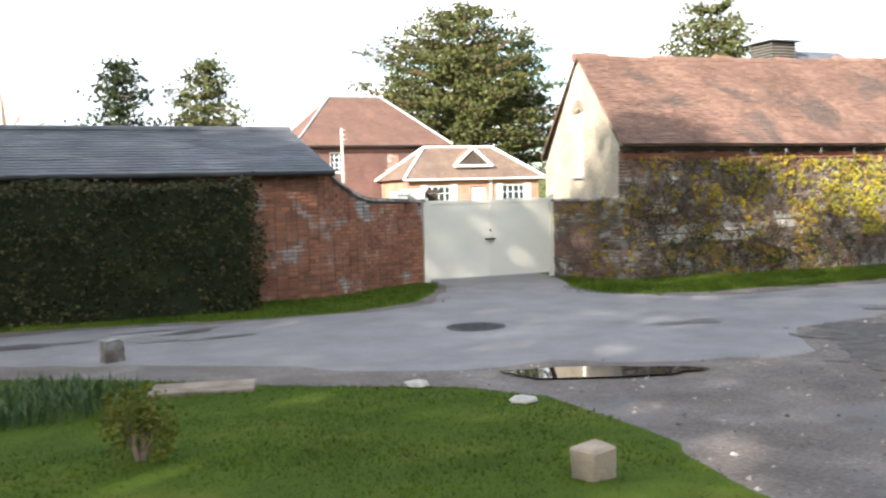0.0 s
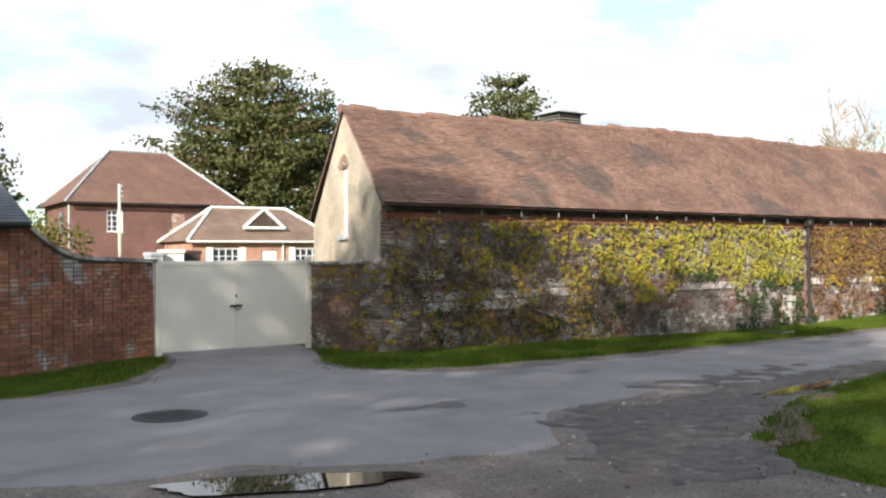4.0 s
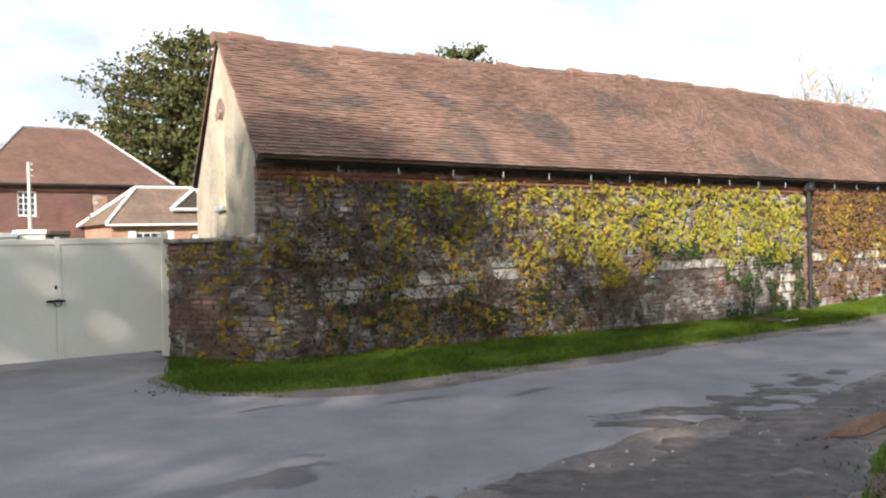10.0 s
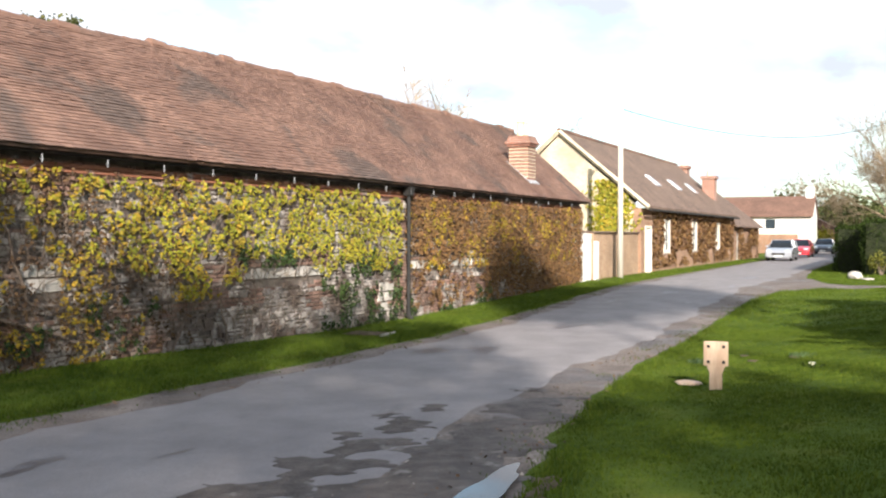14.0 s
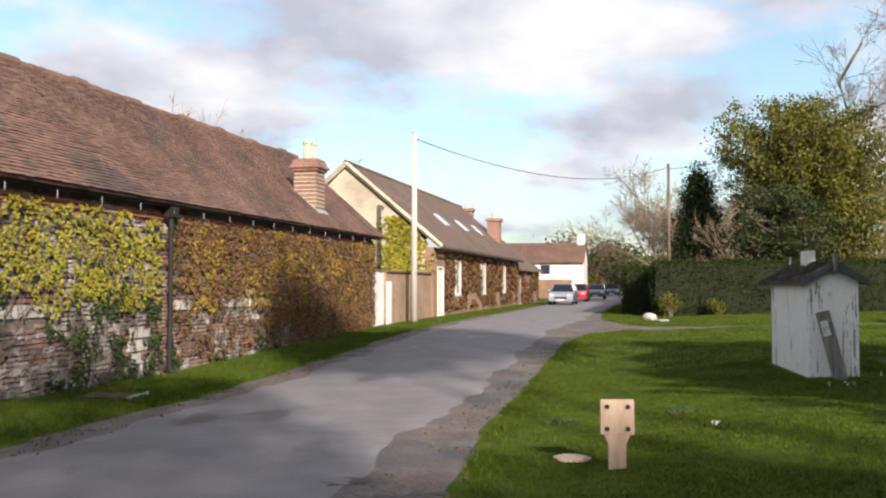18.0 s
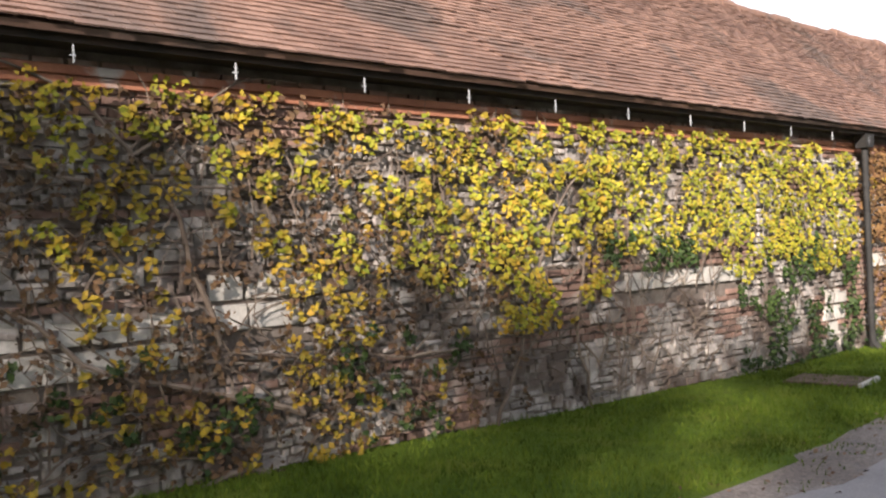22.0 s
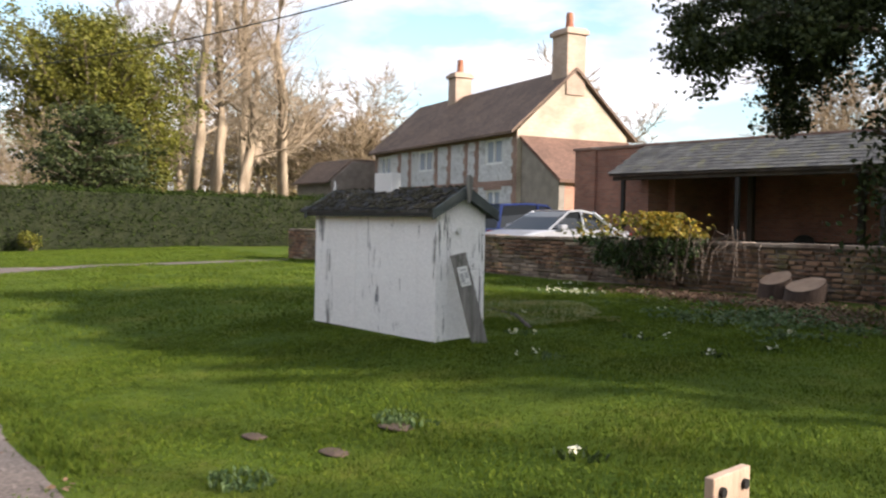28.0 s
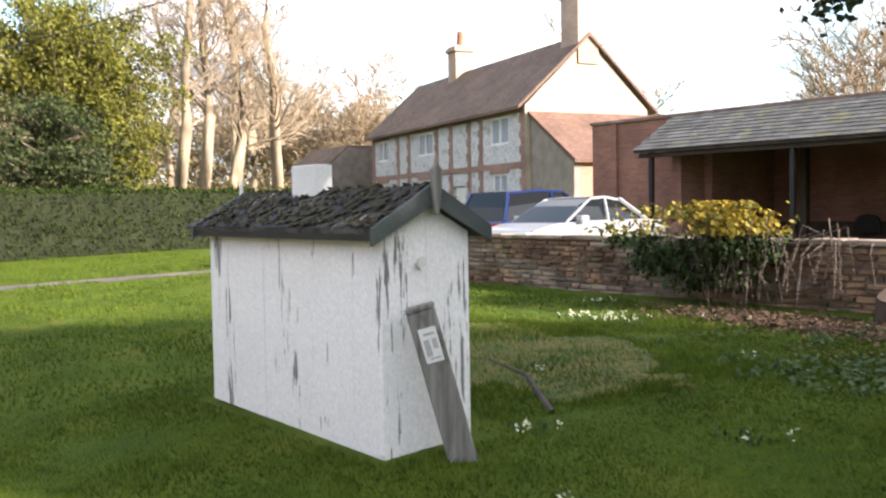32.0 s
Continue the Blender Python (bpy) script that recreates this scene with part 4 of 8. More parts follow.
for k in range(13):
    x = BX0 + 1.2 + k * 2.2 + random.uniform(-0.2, 0.2)
    cap = bmesh.new()
    bmesh.ops.create_cone(cap, cap_ends=True, segments=10, radius1=0.135, radius2=0.13, depth=random.uniform(0.3, 0.7), matrix=pose(x, RIDGE_Y, RIDGE_Z - 0.02 + sag(x), 0, 90 + random.uniform(-2, 2), 0))
    part("ridge_cap", cap, M["tile"], roof, "lifted ridge tile bedded in mortar")
# eaves: dark fascia board, brackets, brick corbel
part("fascia_board", box(BX0, BX1, -0.27, -0.25, 2.965, 3.04), M["fascia"], roof)
part("eaves_shelf", box(BX0, BX1, -0.25, 0.03, 2.985, 3.0), M["dark_wood"], roof)
for z0, z1, y0 in ((2.735, 2.80, -0.035), (2.803, 2.868, -0.06)):
    part("corbel_course", box(BX0 - 0.01, BX1, y0, 0.03, z0, z1, 0.006), M["brick_red"], barn, "projecting brick course")
for k in range(24):
    x = 3.05 + k * 1.155
    b = bmesh.new()
    add_box(b, -0.004, 0.004, -0.006, 0.006, 0.03, 0.15)
    add_box(b, -0.024, 0.014, -0.007, 0.006, 0.075, 0.084)
    ob = part("gutter_bracket", b, M["lead"], barn, "small pale iron bracket")
    ob.location = (x, -0.285, 2.80)
# drainpipe
dp = thing("drainpipe", "black iron downpipe on the ivy-covered wall", "drainpipe", (16.95, -0.20, 0))
part("pipe", rod((0, 0, -0.24), (0, 0, 2.78), 0.048, None, 12), M["black"], dp)
part("hopper", prism([(-0.10, 2.78), (0.10, 2.78), (0.14, 2.98), (-0.14, 2.98)], "y", -0.09, 0.09), M["black"], dp)
for zz in (0.4, 1.3, 2.2):
    part("pipe_collar", rod((0, 0, zz), (0, 0, zz + 0.06), 0.06, None, 12), M["black"], dp)
part("shoe", tube([(0, 0, 0.02), (0, -0.02, -0.12), (0, -0.12, -0.22)], 0.052, 0.052, 10), M["black"], dp)
# chimney on the front slope
ch = thing("chimney", "square red brick chimney with two cream pots and lead flashing", "chimney", (26.05, 0.62, 3.7))
M["pot_clay"] = surface("cream_clay", (0.55, 0.48, 0.32), (0.66, 0.60, 0.45), 4.0, 0.8, 0.2, 40)
M["chim_brick"] = bricked("chimney_brick", (0.27, 0.12, 0.08), (0.20, 0.09, 0.062), (0.40, 0.36, 0.31), 1, 0.23, 0.078)
part("shaft", box(-0.34, 0.34, -0.34, 0.34, -0.2, 1.35, 0.008), M["chim_brick"], ch)
for k, (g, z0, z1) in enumerate(((0.40, 1.06, 1.14), (0.45, 1.14, 1.24), (0.39, 1.24, 1.34), (0.36, 1.34, 1.42))):
    part("corbel", box(-g, g, -g, g, z0, z1, 0.01), M["chim_brick"], ch)
for k in range(9):
    part("pale_course", box(-0.344, 0.344, -0.344, 0.344, 0.05 + 0.115 * k, 0.082 + 0.115 * k), M["buff"], ch)
part("flashing", prism([(-0.46, -0.14), (0.42, 0.60), (0.42, 0.46), (-0.46, -0.28)], "x", -0.41, 0.41), M["lead"], ch, "pale lead flashing")
for px_ in (-0.15, 0.15):
    pot = part("pot", rod((px_, 0, 1.42), (px_, 0, 1.86), 0.135, 0.12, 12), M["pot_clay"], ch, "cream clay chimney pot")
    part("rim", rod((px_, 0, 1.86), (px_, 0, 1.92), 0.145, 0.145, 12), M["pot_clay"], pot)

# ---------------------------------------------------------------- garden wall, gate, left brick wall
GW0, GW1 = Vector((1.10, 1.85, 0)), Vector((BX0 + 0.02, 0.0, 0))
GWL = (GW1 - GW0).length
GWD = (GW1 - GW0).normalized()
gwall = structure(thing("garden_wall", "low rubble garden wall splayed between the barn and the gate", "wall", (GW0.x, GW0.y, 0), math.degrees(math.atan2(GWD.y, GWD.x))))
part("wall_core", box(0.0, GWL, 0.03, 0.36, -0.5, 1.80), M["mortar"], gwall)
for bag, nm, mt in ((gbricks, "brickwork", "brick"), (gstones, "rubble_stone", "stone")):
    raw(nm, [(x * GWL / BX0, y, z) for x, y, z in bag[0]], bag[1], M[mt], gwall)["kind"] = "stuff"
bm = bmesh.new()
x = -0.04
while x < GWL:
    add_box(bm, x, min(x + 0.44, GWL), -0.06, 0.42, 1.80, 1.87, 0.012)
    x += 0.45
part("coping", bm, M["stone"], gwall)


def on_wall(x, y, z):
    """A place along the barn front; short of the barn's corner it follows the splayed garden wall."""
    if x >= BX0:
        return (x, y, z)
    p = GW0 + GWD * (x * GWL / BX0) + Vector((-GWD.y, GWD.x, 0)) * y
    return (p.x, p.y, z)


gate = thing("driveway_gate", "tall closed cream-painted double gate between brick walls", "gate")
gate.matrix_world = pose(1.07, 1.84, 0, 0, 0, -2.6) @ Matrix.Diagonal((1.06, 1, 1.025, 1)) @ Matrix.Translation((0.05, 0, 0))
for k, (a, b) in enumerate(((-3.10, -1.585), (-1.575, -0.08))):
    leaf = part("gate_leaf", box(a, b, 0.0, 0.045, 0.09, 1.84, 0.006), M["cream"], gate)
    part("top_rail", box(a, b, -0.018, 0.0, 1.77, 1.86, 0.004), M["cream"], leaf)
for xx in (-3.13, -0.05):
    part("gate_post", box(xx - 0.06, xx + 0.06, -0.02, 0.09, -0.05, 1.93, 0.01), M["cream"], gate)
part("meeting_strip", box(-1.62, -1.54, -0.022, 0.0, 0.09, 1.88, 0.004), M["cream"], gate)
part("latch", box(-1.75, -1.50, -0.06, -0.022, 0.93, 0.965, 0.008), M["black"], gate, "dark iron latch")
part("latch_ring", tube([(-1.6 + 0.05 * math.cos(t), -0.05, 0.92 + 0.05 * math.sin(t)) for t in np.linspace(0, 6.28, 13)], 0.008, 0.008, 6), M["black"], gate)
part("keyhole_plate", box(-1.63, -1.60, -0.028, -0.02, 1.12, 1.18), M["black"], gate)

lw = structure(thing("brick_wall", "old red brick wall with a swept ramp and stone coping beside the gate", "wall"))
LEFT_END = -6.27
lw.matrix_world = pose(-2.27, 2.0, 0, 0, 0, 27) @ Matrix.Translation((3.2, -0.2, 0))
prof = [(-3.2, -0.4), (-3.2, 1.88), (-4.75, 1.94)]
for k in range(9):
    t = k / 8
    prof.append((-4.75 - 1.5 * t, 1.94 + 0.64 * (1 - math.cos(t * math.pi / 2)) ** 1.1))
prof += [(LEFT_END - 0.02, 2.58), (LEFT_END - 0.02, -0.4)]
part("wall_core", prism(prof, "y", 0.22, 0.50), M["mortar"], lw)


def left_top(x):
    if x > -4.75:
        return 1.88 + 0.06 * (-3.2 - x) / 1.55
    t = min(1.0, (-4.75 - x) / 1.5)
    return 1.94 + 0.64 * (1 - math.cos(t * math.pi / 2)) ** 1.1


bm = bmesh.new()
xs_ = np.linspace(-3.16, LEFT_END, 22)
for a, b in zip(xs_, xs_[1:]):
    za, zb = left_top(min(a, -3.2)), left_top(b)
    vs = [bm.verts.new(p) for p in ((a, 0.14, za), (b - 0.0, 0.14, zb), (b, 0.14, zb + 0.07), (a, 0.14, za + 0.07), (a, 0.58, za), (b, 0.58, zb), (b, 0.58, zb + 0.07), (a, 0.58, za + 0.07))]
    for f in ((0, 1, 2, 3), (7, 6, 5, 4), (3, 2, 6, 7), (0, 4, 5, 1), (0, 3, 7, 4), (1, 5, 6, 2)):
        bm.faces.new([vs[i] for i in f])
part("coping", bm, M["stone"], lw, "worn grey stone coping")
# bricks of the swept wall and of the building's end wall
lbricks, obricks = ([], []), ([], [])
left_near = []
z = -0.25
row = 0
while z < 2.50:
    for (xa, xb, yy) in ((LEFT_END, -3.2, 0.20), (-7.6, -5.43, 0.0)):
        x = xa + (0.0 if row % 2 else -0.11)
        while x < xb - 0.02:
            w = 0.213 if (row % 2 or random.random() < 0.6) else 0.102
            x0, x1 = max(x, xa), min(x + w, xb)
            if x1 - x0 > 0.03 and (yy == 0.0 or z + 0.07 < left_top((x0 + x1) / 2)):
                if yy > 0 and x0 > -5.4 and len(left_near) < 280 and z < 1.5:
                    left_near.append((x0, x1, z, z + 0.066, yy))
                else:
                    block(lbricks if yy > 0 else obricks, x0, x1, z, z + 0.066, yy + random.uniform(-0.006, 0.006), yy + 0.05, 0.003, 0.005)
            x += w + 0.011
    z += 0.0765
    row += 1
raw("brickwork", *lbricks, M["brick_red"], lw, "orange-red bricks with grey patches")["kind"] = "stuff"
# piece objects share meshes: see the end of the file

# slate-roofed outbuilding behind the hedge
so = thing("outbuilding", "long outbuilding with a grey slate roof above red brick walls", "outbuilding", (0.42, 0.58, 0.07))
raw("brickwork", *obricks, M["brick_red"], so, "orange-red bricks with grey patches")["kind"] = "stuff"
part("front_wall", box(-30, -5.43, 0.02, 0.34, -0.4, 2.50), M["mortar"], so)
part("end_wall", prism([(0.35, -0.4), (5.9, -0.4), (5.9, 2.5), (3.05, 3.42), (0.35, 2.52)], "x", -5.75, -5.44), M["brick_red"], so)
bm = bmesh.new()
vs = [bm.verts.new(p) for p in ((-30, -0.22, 2.50), (-5.30, -0.22, 2.50), (-5.30, 3.05, 3.54), (-30, 3.05, 3.54), (-30, 6.2, 2.5), (-5.30, 6.2, 2.5))]
bm.faces.new((vs[0], vs[1], vs[2], vs[3]))
bm.faces.new((vs[3], vs[2], vs[5], vs[4]))
sroof = part("roof", bm, M["tile"], so)
md = sroof.modifiers.new("thick", "SOLIDIFY")
md.thickness = 0.06
slates = ([], [])
vec = Vector((0, 3.27, 1.04))
srun = vec.length
vu = vec.normalized()
vn = Vector((0, -vu.z, vu.y))
r = 0
s = -0.04
while s < srun - 0.05:
    x = -16.0 + (0.14 if r % 2 else 0)
    while x < -5.3:
        n = len(slates[0])
        j = random.uniform(-0.006, 0.006)
        for ss, l in ((s + j, 0.018 + random.uniform(0, 0.008)), (min(s + 0.27, srun), 0.003)):
            for xx in (x, min(x + 0.274, -5.27)):
                p = Vector((xx, -0.22, 2.50)) + vu * ss + vn * l
                slates[0].append(tuple(p))
                slates[0].append(tuple(p + vn * 0.008))
        slates[1].extend([(n + 1, n + 3, n + 7, n + 5), (n, n + 2, n + 3, n + 1), (n + 2, n + 6, n + 7, n + 3), (n + 4, n, n + 1, n + 5)])
        x += 0.28
    s += 0.2
    r += 1
raw("slate_course", *slates, M["slate"], sroof)["kind"] = "stuff"
part("ridge", rod((-30, 3.05, 3.56), (-5.28, 3.05, 3.56), 0.09, None, 8), M["slate"], sroof)
part("gutter", rod((-30, -0.27, 2.46), (-5.3, -0.27, 2.46), 0.055, None, 8), M["black"], so)

# ---------------------------------------------------------------- behind the gate: hedge, lodge, house, trees
random.seed(11), np.random.seed(11)
hedge("clipped_hedge", "dense dark brown-green clipped hedge against the outbuilding", [(-24, -6.7, -0.55, 0.50, 0.0, 2.36)], 34000, 0.085, M["hedge"])
# the yard behind the gate, laid out from the green
SITE = pose(-10.19, -17.14, -0.55, 0, 0, -2.35) @ Matrix.Scale(1.07, 4) @ Matrix.Translation((10.125, 18.71, 0))


def framed_window(parent, x, z, w, h, y, bars=(2, 3), label="white-framed sash window"):
    """A window in a wall facing local -y (front at y), with frame, bars, pane and sill."""
    win = part("window", box(x - w / 2 + 0.06, x + w / 2 - 0.06, y + 0.10, y + 0.12, z + 0.06, z + h - 0.06), M["pane"], parent, label)
    bm = bmesh.new()
    add_box(bm, x - w / 2, x - w / 2 + 0.08, y + 0.04, y + 0.16, z, z + h)
    add_box(bm, x + w / 2 - 0.08, x + w / 2, y + 0.04, y + 0.16, z, z + h)
    add_box(bm, x - w / 2 + 0.08, x + w / 2 - 0.08, y + 0.04, y + 0.16, z, z + 0.08)
    add_box(bm, x - w / 2 + 0.08, x + w / 2 - 0.08, y + 0.04, y + 0.16, z + h - 0.08, z + h)
    part("frame", bm, M["white"], win)
    for k in range(1, bars[0]):
        xx = x - w / 2 + w * k / bars[0]
        part("glazing_bar", box(xx - 0.025, xx + 0.025, y + 0.06, y + 0.10, z + 0.08, z + h - 0.08), M["white"], win)
    for k in range(1, bars[1]):
        zz = z + h * k / bars[1]
        part("glazing_bar", box(x - w / 2 + 0.08, x + w / 2 - 0.08, y + 0.065, y + 0.098, zz - 0.02, zz + 0.02), M["white"], win)
    part("sill", box(x - w / 2 - 0.08, x + w / 2 + 0.08, y - 0.06, y + 0.16, z - 0.08, z - 0.004), M["stone"], win)
    return win


def wall_bm(x0, x1, z0, z1, y0, y1, holes=()):
    """A wall along x from y0 to y1, with rectangular holes (x0, x1, z0, z1) through it."""
    bm = bmesh.new()
    xs = sorted({x0, x1, *(min(max(v, x0), x1) for h in holes for v in h[:2])})
    zs = sorted({z0, z1, *(min(max(v, z0), z1) for h in holes for v in h[2:])})
    solid = {(i, k) for i in range(len(xs) - 1) for k in range(len(zs) - 1)
             if not any(h[0] < (xs[i] + xs[i + 1]) / 2 < h[1] and h[2] < (zs[k] + zs[k + 1]) / 2 < h[3] for h in holes)}
    at = {}

    def vert(i, k, y):
        if (i, k, y) not in at:
            at[i, k, y] = bm.verts.new((xs[i], y, zs[k]))
        return at[i, k, y]

    for i, k in solid:
        bm.faces.new([vert(i, k, y0), vert(i + 1, k, y0), vert(i + 1, k + 1, y0), vert(i, k + 1, y0)])
        bm.faces.new([vert(i, k, y1), vert(i, k + 1, y1), vert(i + 1, k + 1, y1), vert(i + 1, k, y1)])
        for (di, dk), (a, b) in (((-1, 0), ((i, k), (i, k + 1))), ((1, 0), ((i + 1, k + 1), (i + 1, k))), ((0, -1), ((i + 1, k), (i, k))), ((0, 1), ((i, k + 1), (i + 1, k + 1)))):
            if (i + di, k + dk) not in solid:
                bm.faces.new([vert(*a, y0), vert(*b, y0), vert(*b, y1), vert(*a, y1)])
    return bm


def hip_roof(x0, x1, y0, y1, z0, z1, inset, over=0.3):
    bm = bmesh.new()
    ym = (y0 + y1) / 2
    a = [bm.verts.new(p) for p in ((x0 - over, y0 - over, z0), (x1 + over, y0 - over, z0), (x1 + over, y1 + over, z0), (x0 - over, y1 + over, z0))]
    r = [bm.verts.new((x0 + inset, ym, z1)), bm.verts.new((x1 - inset, ym, z1))]
    for f in ((a[0], a[1], r[1], r[0]), (a[2], a[3], r[0], r[1]), (a[1], a[2], r[1]), (a[3], a[0], r[0]), (a[3], a[2], a[1], a[0])):
        bm.faces.new(f)
    return bm


def hips(parent, x0, x1, y0, y1, z0, z1, inset, over, mat, r=0.09):
    ym = (y0 + y1) / 2
    for p, q in (((x0 - over, y0 - over, z0), (x0 + inset, ym, z1)), ((x1 + over, y0 - over, z0), (x1 - inset, ym, z1)), ((x0 + inset, ym, z1), (x1 - inset, ym, z1)), ((x0 - over, y1 + over, z0), (x0 + inset, ym, z1))):
        part("hip_tile", rod((p[0], p[1], p[2] + 0.04), (q[0], q[1], q[2] + 0.04), r, r, 6), mat, parent)


M["pink_brick"] = bricked("pale_pink_brick", (0.42, 0.205, 0.135), (0.35, 0.165, 0.11), (0.38, 0.28, 0.22))
M["house_brick"] = bricked("dark_red_brick", (0.145, 0.064, 0.050), (0.11, 0.050, 0.040), (0.13, 0.093, 0.08))
lodge = thing("lodge", "small pink brick lodge with a hipped tile roof and white hips", "lodge", (0, 36, 0))
LX0, LX1 = 9.5, 18.9
holes = [(10.8, 12.5, 1.55, 3.05), (16.2, 17.9, 1.55, 3.05), (13.9, 15.0, 0.0, 2.95)]
part("front_wall", wall_bm(LX0, LX1, -0.3, 3.55, 0, 0.3, holes), M["pink_brick"], lodge)
for xx in (LX0, LX1 - 0.3):
    part("side_wall", box(xx, xx + 0.3, 0.301, 5.2, -0.3, 3.55), M["pink_brick"], lodge)
part("back_wall", box(LX0 + 0.31, LX1 - 0.31, 4.9, 5.2, -0.3, 3.55), M["pink_brick"], lodge)
lr = part("roof", hip_roof(LX0, LX1, 0, 5.2, 3.5, 5.65, 2.2, 0.35), M["tile_brown"], lodge)
hips(lr, LX0, LX1, 0, 5.2, 3.5, 5.65, 2.2, 0.35, M["plaster"], 0.09)
ped = part("pediment", prism([(13.0, 4.35), (15.6, 4.35), (14.3, 5.45)], "y", 0.35, 2.2), M["tile_brown"], lodge)
for p, q in (((12.9, 0.3, 4.3), (14.3, 0.3, 5.5)), ((15.7, 0.3, 4.3), (14.3, 0.3, 5.5)), ((12.9, 0.3, 4.3), (15.7, 0.3, 4.3))):
    part("bargeboard", rod(p, q, 0.10, 0.10, 4), M["white"], ped)
part("louvre", prism([(13.35, 4.42), (15.25, 4.42), (14.3, 5.2)], "y", 0.27, 0.34), M["dark_wood"], ped)
part("gutter", box(LX0 - 0.4, LX1 + 0.4, -0.42, -0.34, 3.40, 3.50), M["white"], lodge)
for x in (11.65, 17.05):
    framed_window(lodge, x, 1.55, 1.7, 1.5, 0, (4, 3))
    for s in (-1, 1):
        part("shutter", box(x + s * 1.05 - 0.2, x + s * 1.05 + 0.2, -0.05, -0.004, 1.5, 3.1), M["white"], lodge)
part("door", box(13.92, 14.98, 0.1, 0.16, -0.2, 2.93), M["plaster"], lodge, "wide white panelled door")
part("downpipe", rod((15.35, -0.08, -0.2), (15.35, -0.08, 3.45), 0.06, None, 8), M["plaster"], lodge)

house = thing("coach_house", "two-storey dark red brick house under a hipped red tile roof", "house", (0, 41.5, 0))
HX0, HX1 = 3.9, 14.4
part("front_wall", wall_bm(HX0, HX1, -0.3, 6.0, 0, 0.3, [(5.95, 6.95, 4.15, 5.55), (10.0, 10.9, 4.3, 5.4)]), M["house_brick"], house)
for xx in (HX0, HX1 - 0.3):
    part("side_wall", box(xx, xx + 0.3, 0.301, 8.5, -0.3, 6.0), M["house_brick"], house)
part("back_wall", box(HX0 + 0.31, HX1 - 0.31, 8.2, 8.5, -0.3, 6.0), M["house_brick"], house)
M["tile_red"] = bricked("red_tiles_far", (0.10, 0.052, 0.038), (0.145, 0.076, 0.053), (0.085, 0.044, 0.034), 1, 0.17, 0.075)
hr = part("roof", hip_roof(HX0, HX1, 0, 8.5, 6.0, 9.75, 3.3, 0.45), M["tile_red"], house)
hips(hr, HX0, HX1, 0, 8.5, 6.0, 9.75, 3.3, 0.45, M["lead"], 0.075)
part("gutter", box(HX0 - 0.5, HX1 + 0.5, -0.55, -0.46, 5.88, 5.98), M["black"], house)
framed_window(house, 6.45, 4.15, 1.0, 1.4, 0, (3, 4))
part("blocked_window", box(10.0, 10.9, 0.06, 0.12, 4.3, 5.4), M["brick"], house)
part("stone_sill", box(9.9, 11.0, -0.06, 0.05, 4.2, 4.296), M["clunch"], house)
part("side_window", box(HX0 - 0.03, HX0 - 0.004, 2.6, 3.5, 4.2, 5.5), M["pane"], house)
part("downpipe", rod((HX0 - 0.08, 0.4, -0.2), (HX0 - 0.08, 0.4, 5.9), 0.07, None, 8), M["lead"], house)
ym_ = thing("yard_wall", "low brick yard wall behind the gate", "wall", (0, 22, 0), kind="structure")
part("wall_core", box(-14, 4.6, 0, 0.3, -0.3, 2.25), M["house_brick"], ym_)
part("coping", box(-14.05, 4.65, -0.05, 0.35, 2.254, 2.34), M["tile_brown"], ym_)
for k, (x, y, w, h, m) in enumerate(((-0.9, 8.2, 0.35, 2.55, "lead"), (-0.35, 8.4, 0.55, 2.62, "plaster"), (0.35, 8.8, 0.4, 2.6, "dark_wood"))):
    b_ = thing("wheelie_bin", "tall storage bin standing behind the gate", "bin", (x, y, 0))
    part("body", prism([(-w / 2 * 0.85, 0), (w / 2 * 0.85, 0), (w / 2, h - 0.12), (-w / 2, h - 0.12)], "y", -0.3, 0.3), M[m], b_)
    part("lid", box(-w / 2 - 0.03, w / 2 + 0.03, -0.34, 0.34, h - 0.116, h, 0.02), M[m], b_)
yp = thing("service_pole", "slim pale wooden service pole with insulators in the yard", "pole", (5.9, 38.2, 0))
part("shaft", rod((0, 0, -0.3), (0, 0, 6.9), 0.11, 0.08, 8), M["pole"], yp)
for zz in (6.2, 6.5, 6.8):
    part("insulator", rod((-0.05, 0, zz), (0.2, 0, zz), 0.045, 0.03, 6), M["white"], yp)
bush("box_bush", "rounded clipped yellow-green bush by the house", (0.5, 35.0, 0.0), 3.4, 2.2, 4.1, 5200, 0.22, M["conifer"], seed=4)
far_roof = thing("far_house", "part of a distant house with a grey slate roof", "house", (-20, 16, 0))
part("wall", box(-6, 6.2, 0, 8, -0.3, 4.6), M["house_brick"], far_roof)
part("roof", hip_roof(-6, 6.2, 0, 8, 4.604, 7.4, 3.5, 0.4), M["slate"], far_roof)
# building with a cupola behind the barn
cb = thing("stable_block", "stable block with a pale-capped louvred cupola on its roof", "building", (24.2, 18, 0))
part("wall", box(-3.5, 5.5, -3.4, 3.6, -0.3, 6.0), M["house_brick"], cb)
part("roof", hip_roof(-3.5, 5.5, -3.4, 3.6, 6.004, 9.3, 2.4, 0.4), M["slate"], cb)
cu = part("cupola", box(-2.1, -0.6, -0.75, 0.75, 7.6, 9.62, 0.02), M["dark_wood"], cb)
for k in range(6):
    part("louvre", box(-2.16, -0.54, -0.81, 0.81, 8.75 + 0.14 * k, 8.78 + 0.14 * k), M["wood_grey"], cu)
cap = bmesh.new()
ring_ = [(-2.4, -1.05), (-0.3, -1.05), (-0.3, 1.05), (-2.4, 1.05)]
lo_ = [cap.verts.new((x, y, 9.624)) for x, y in ring_]
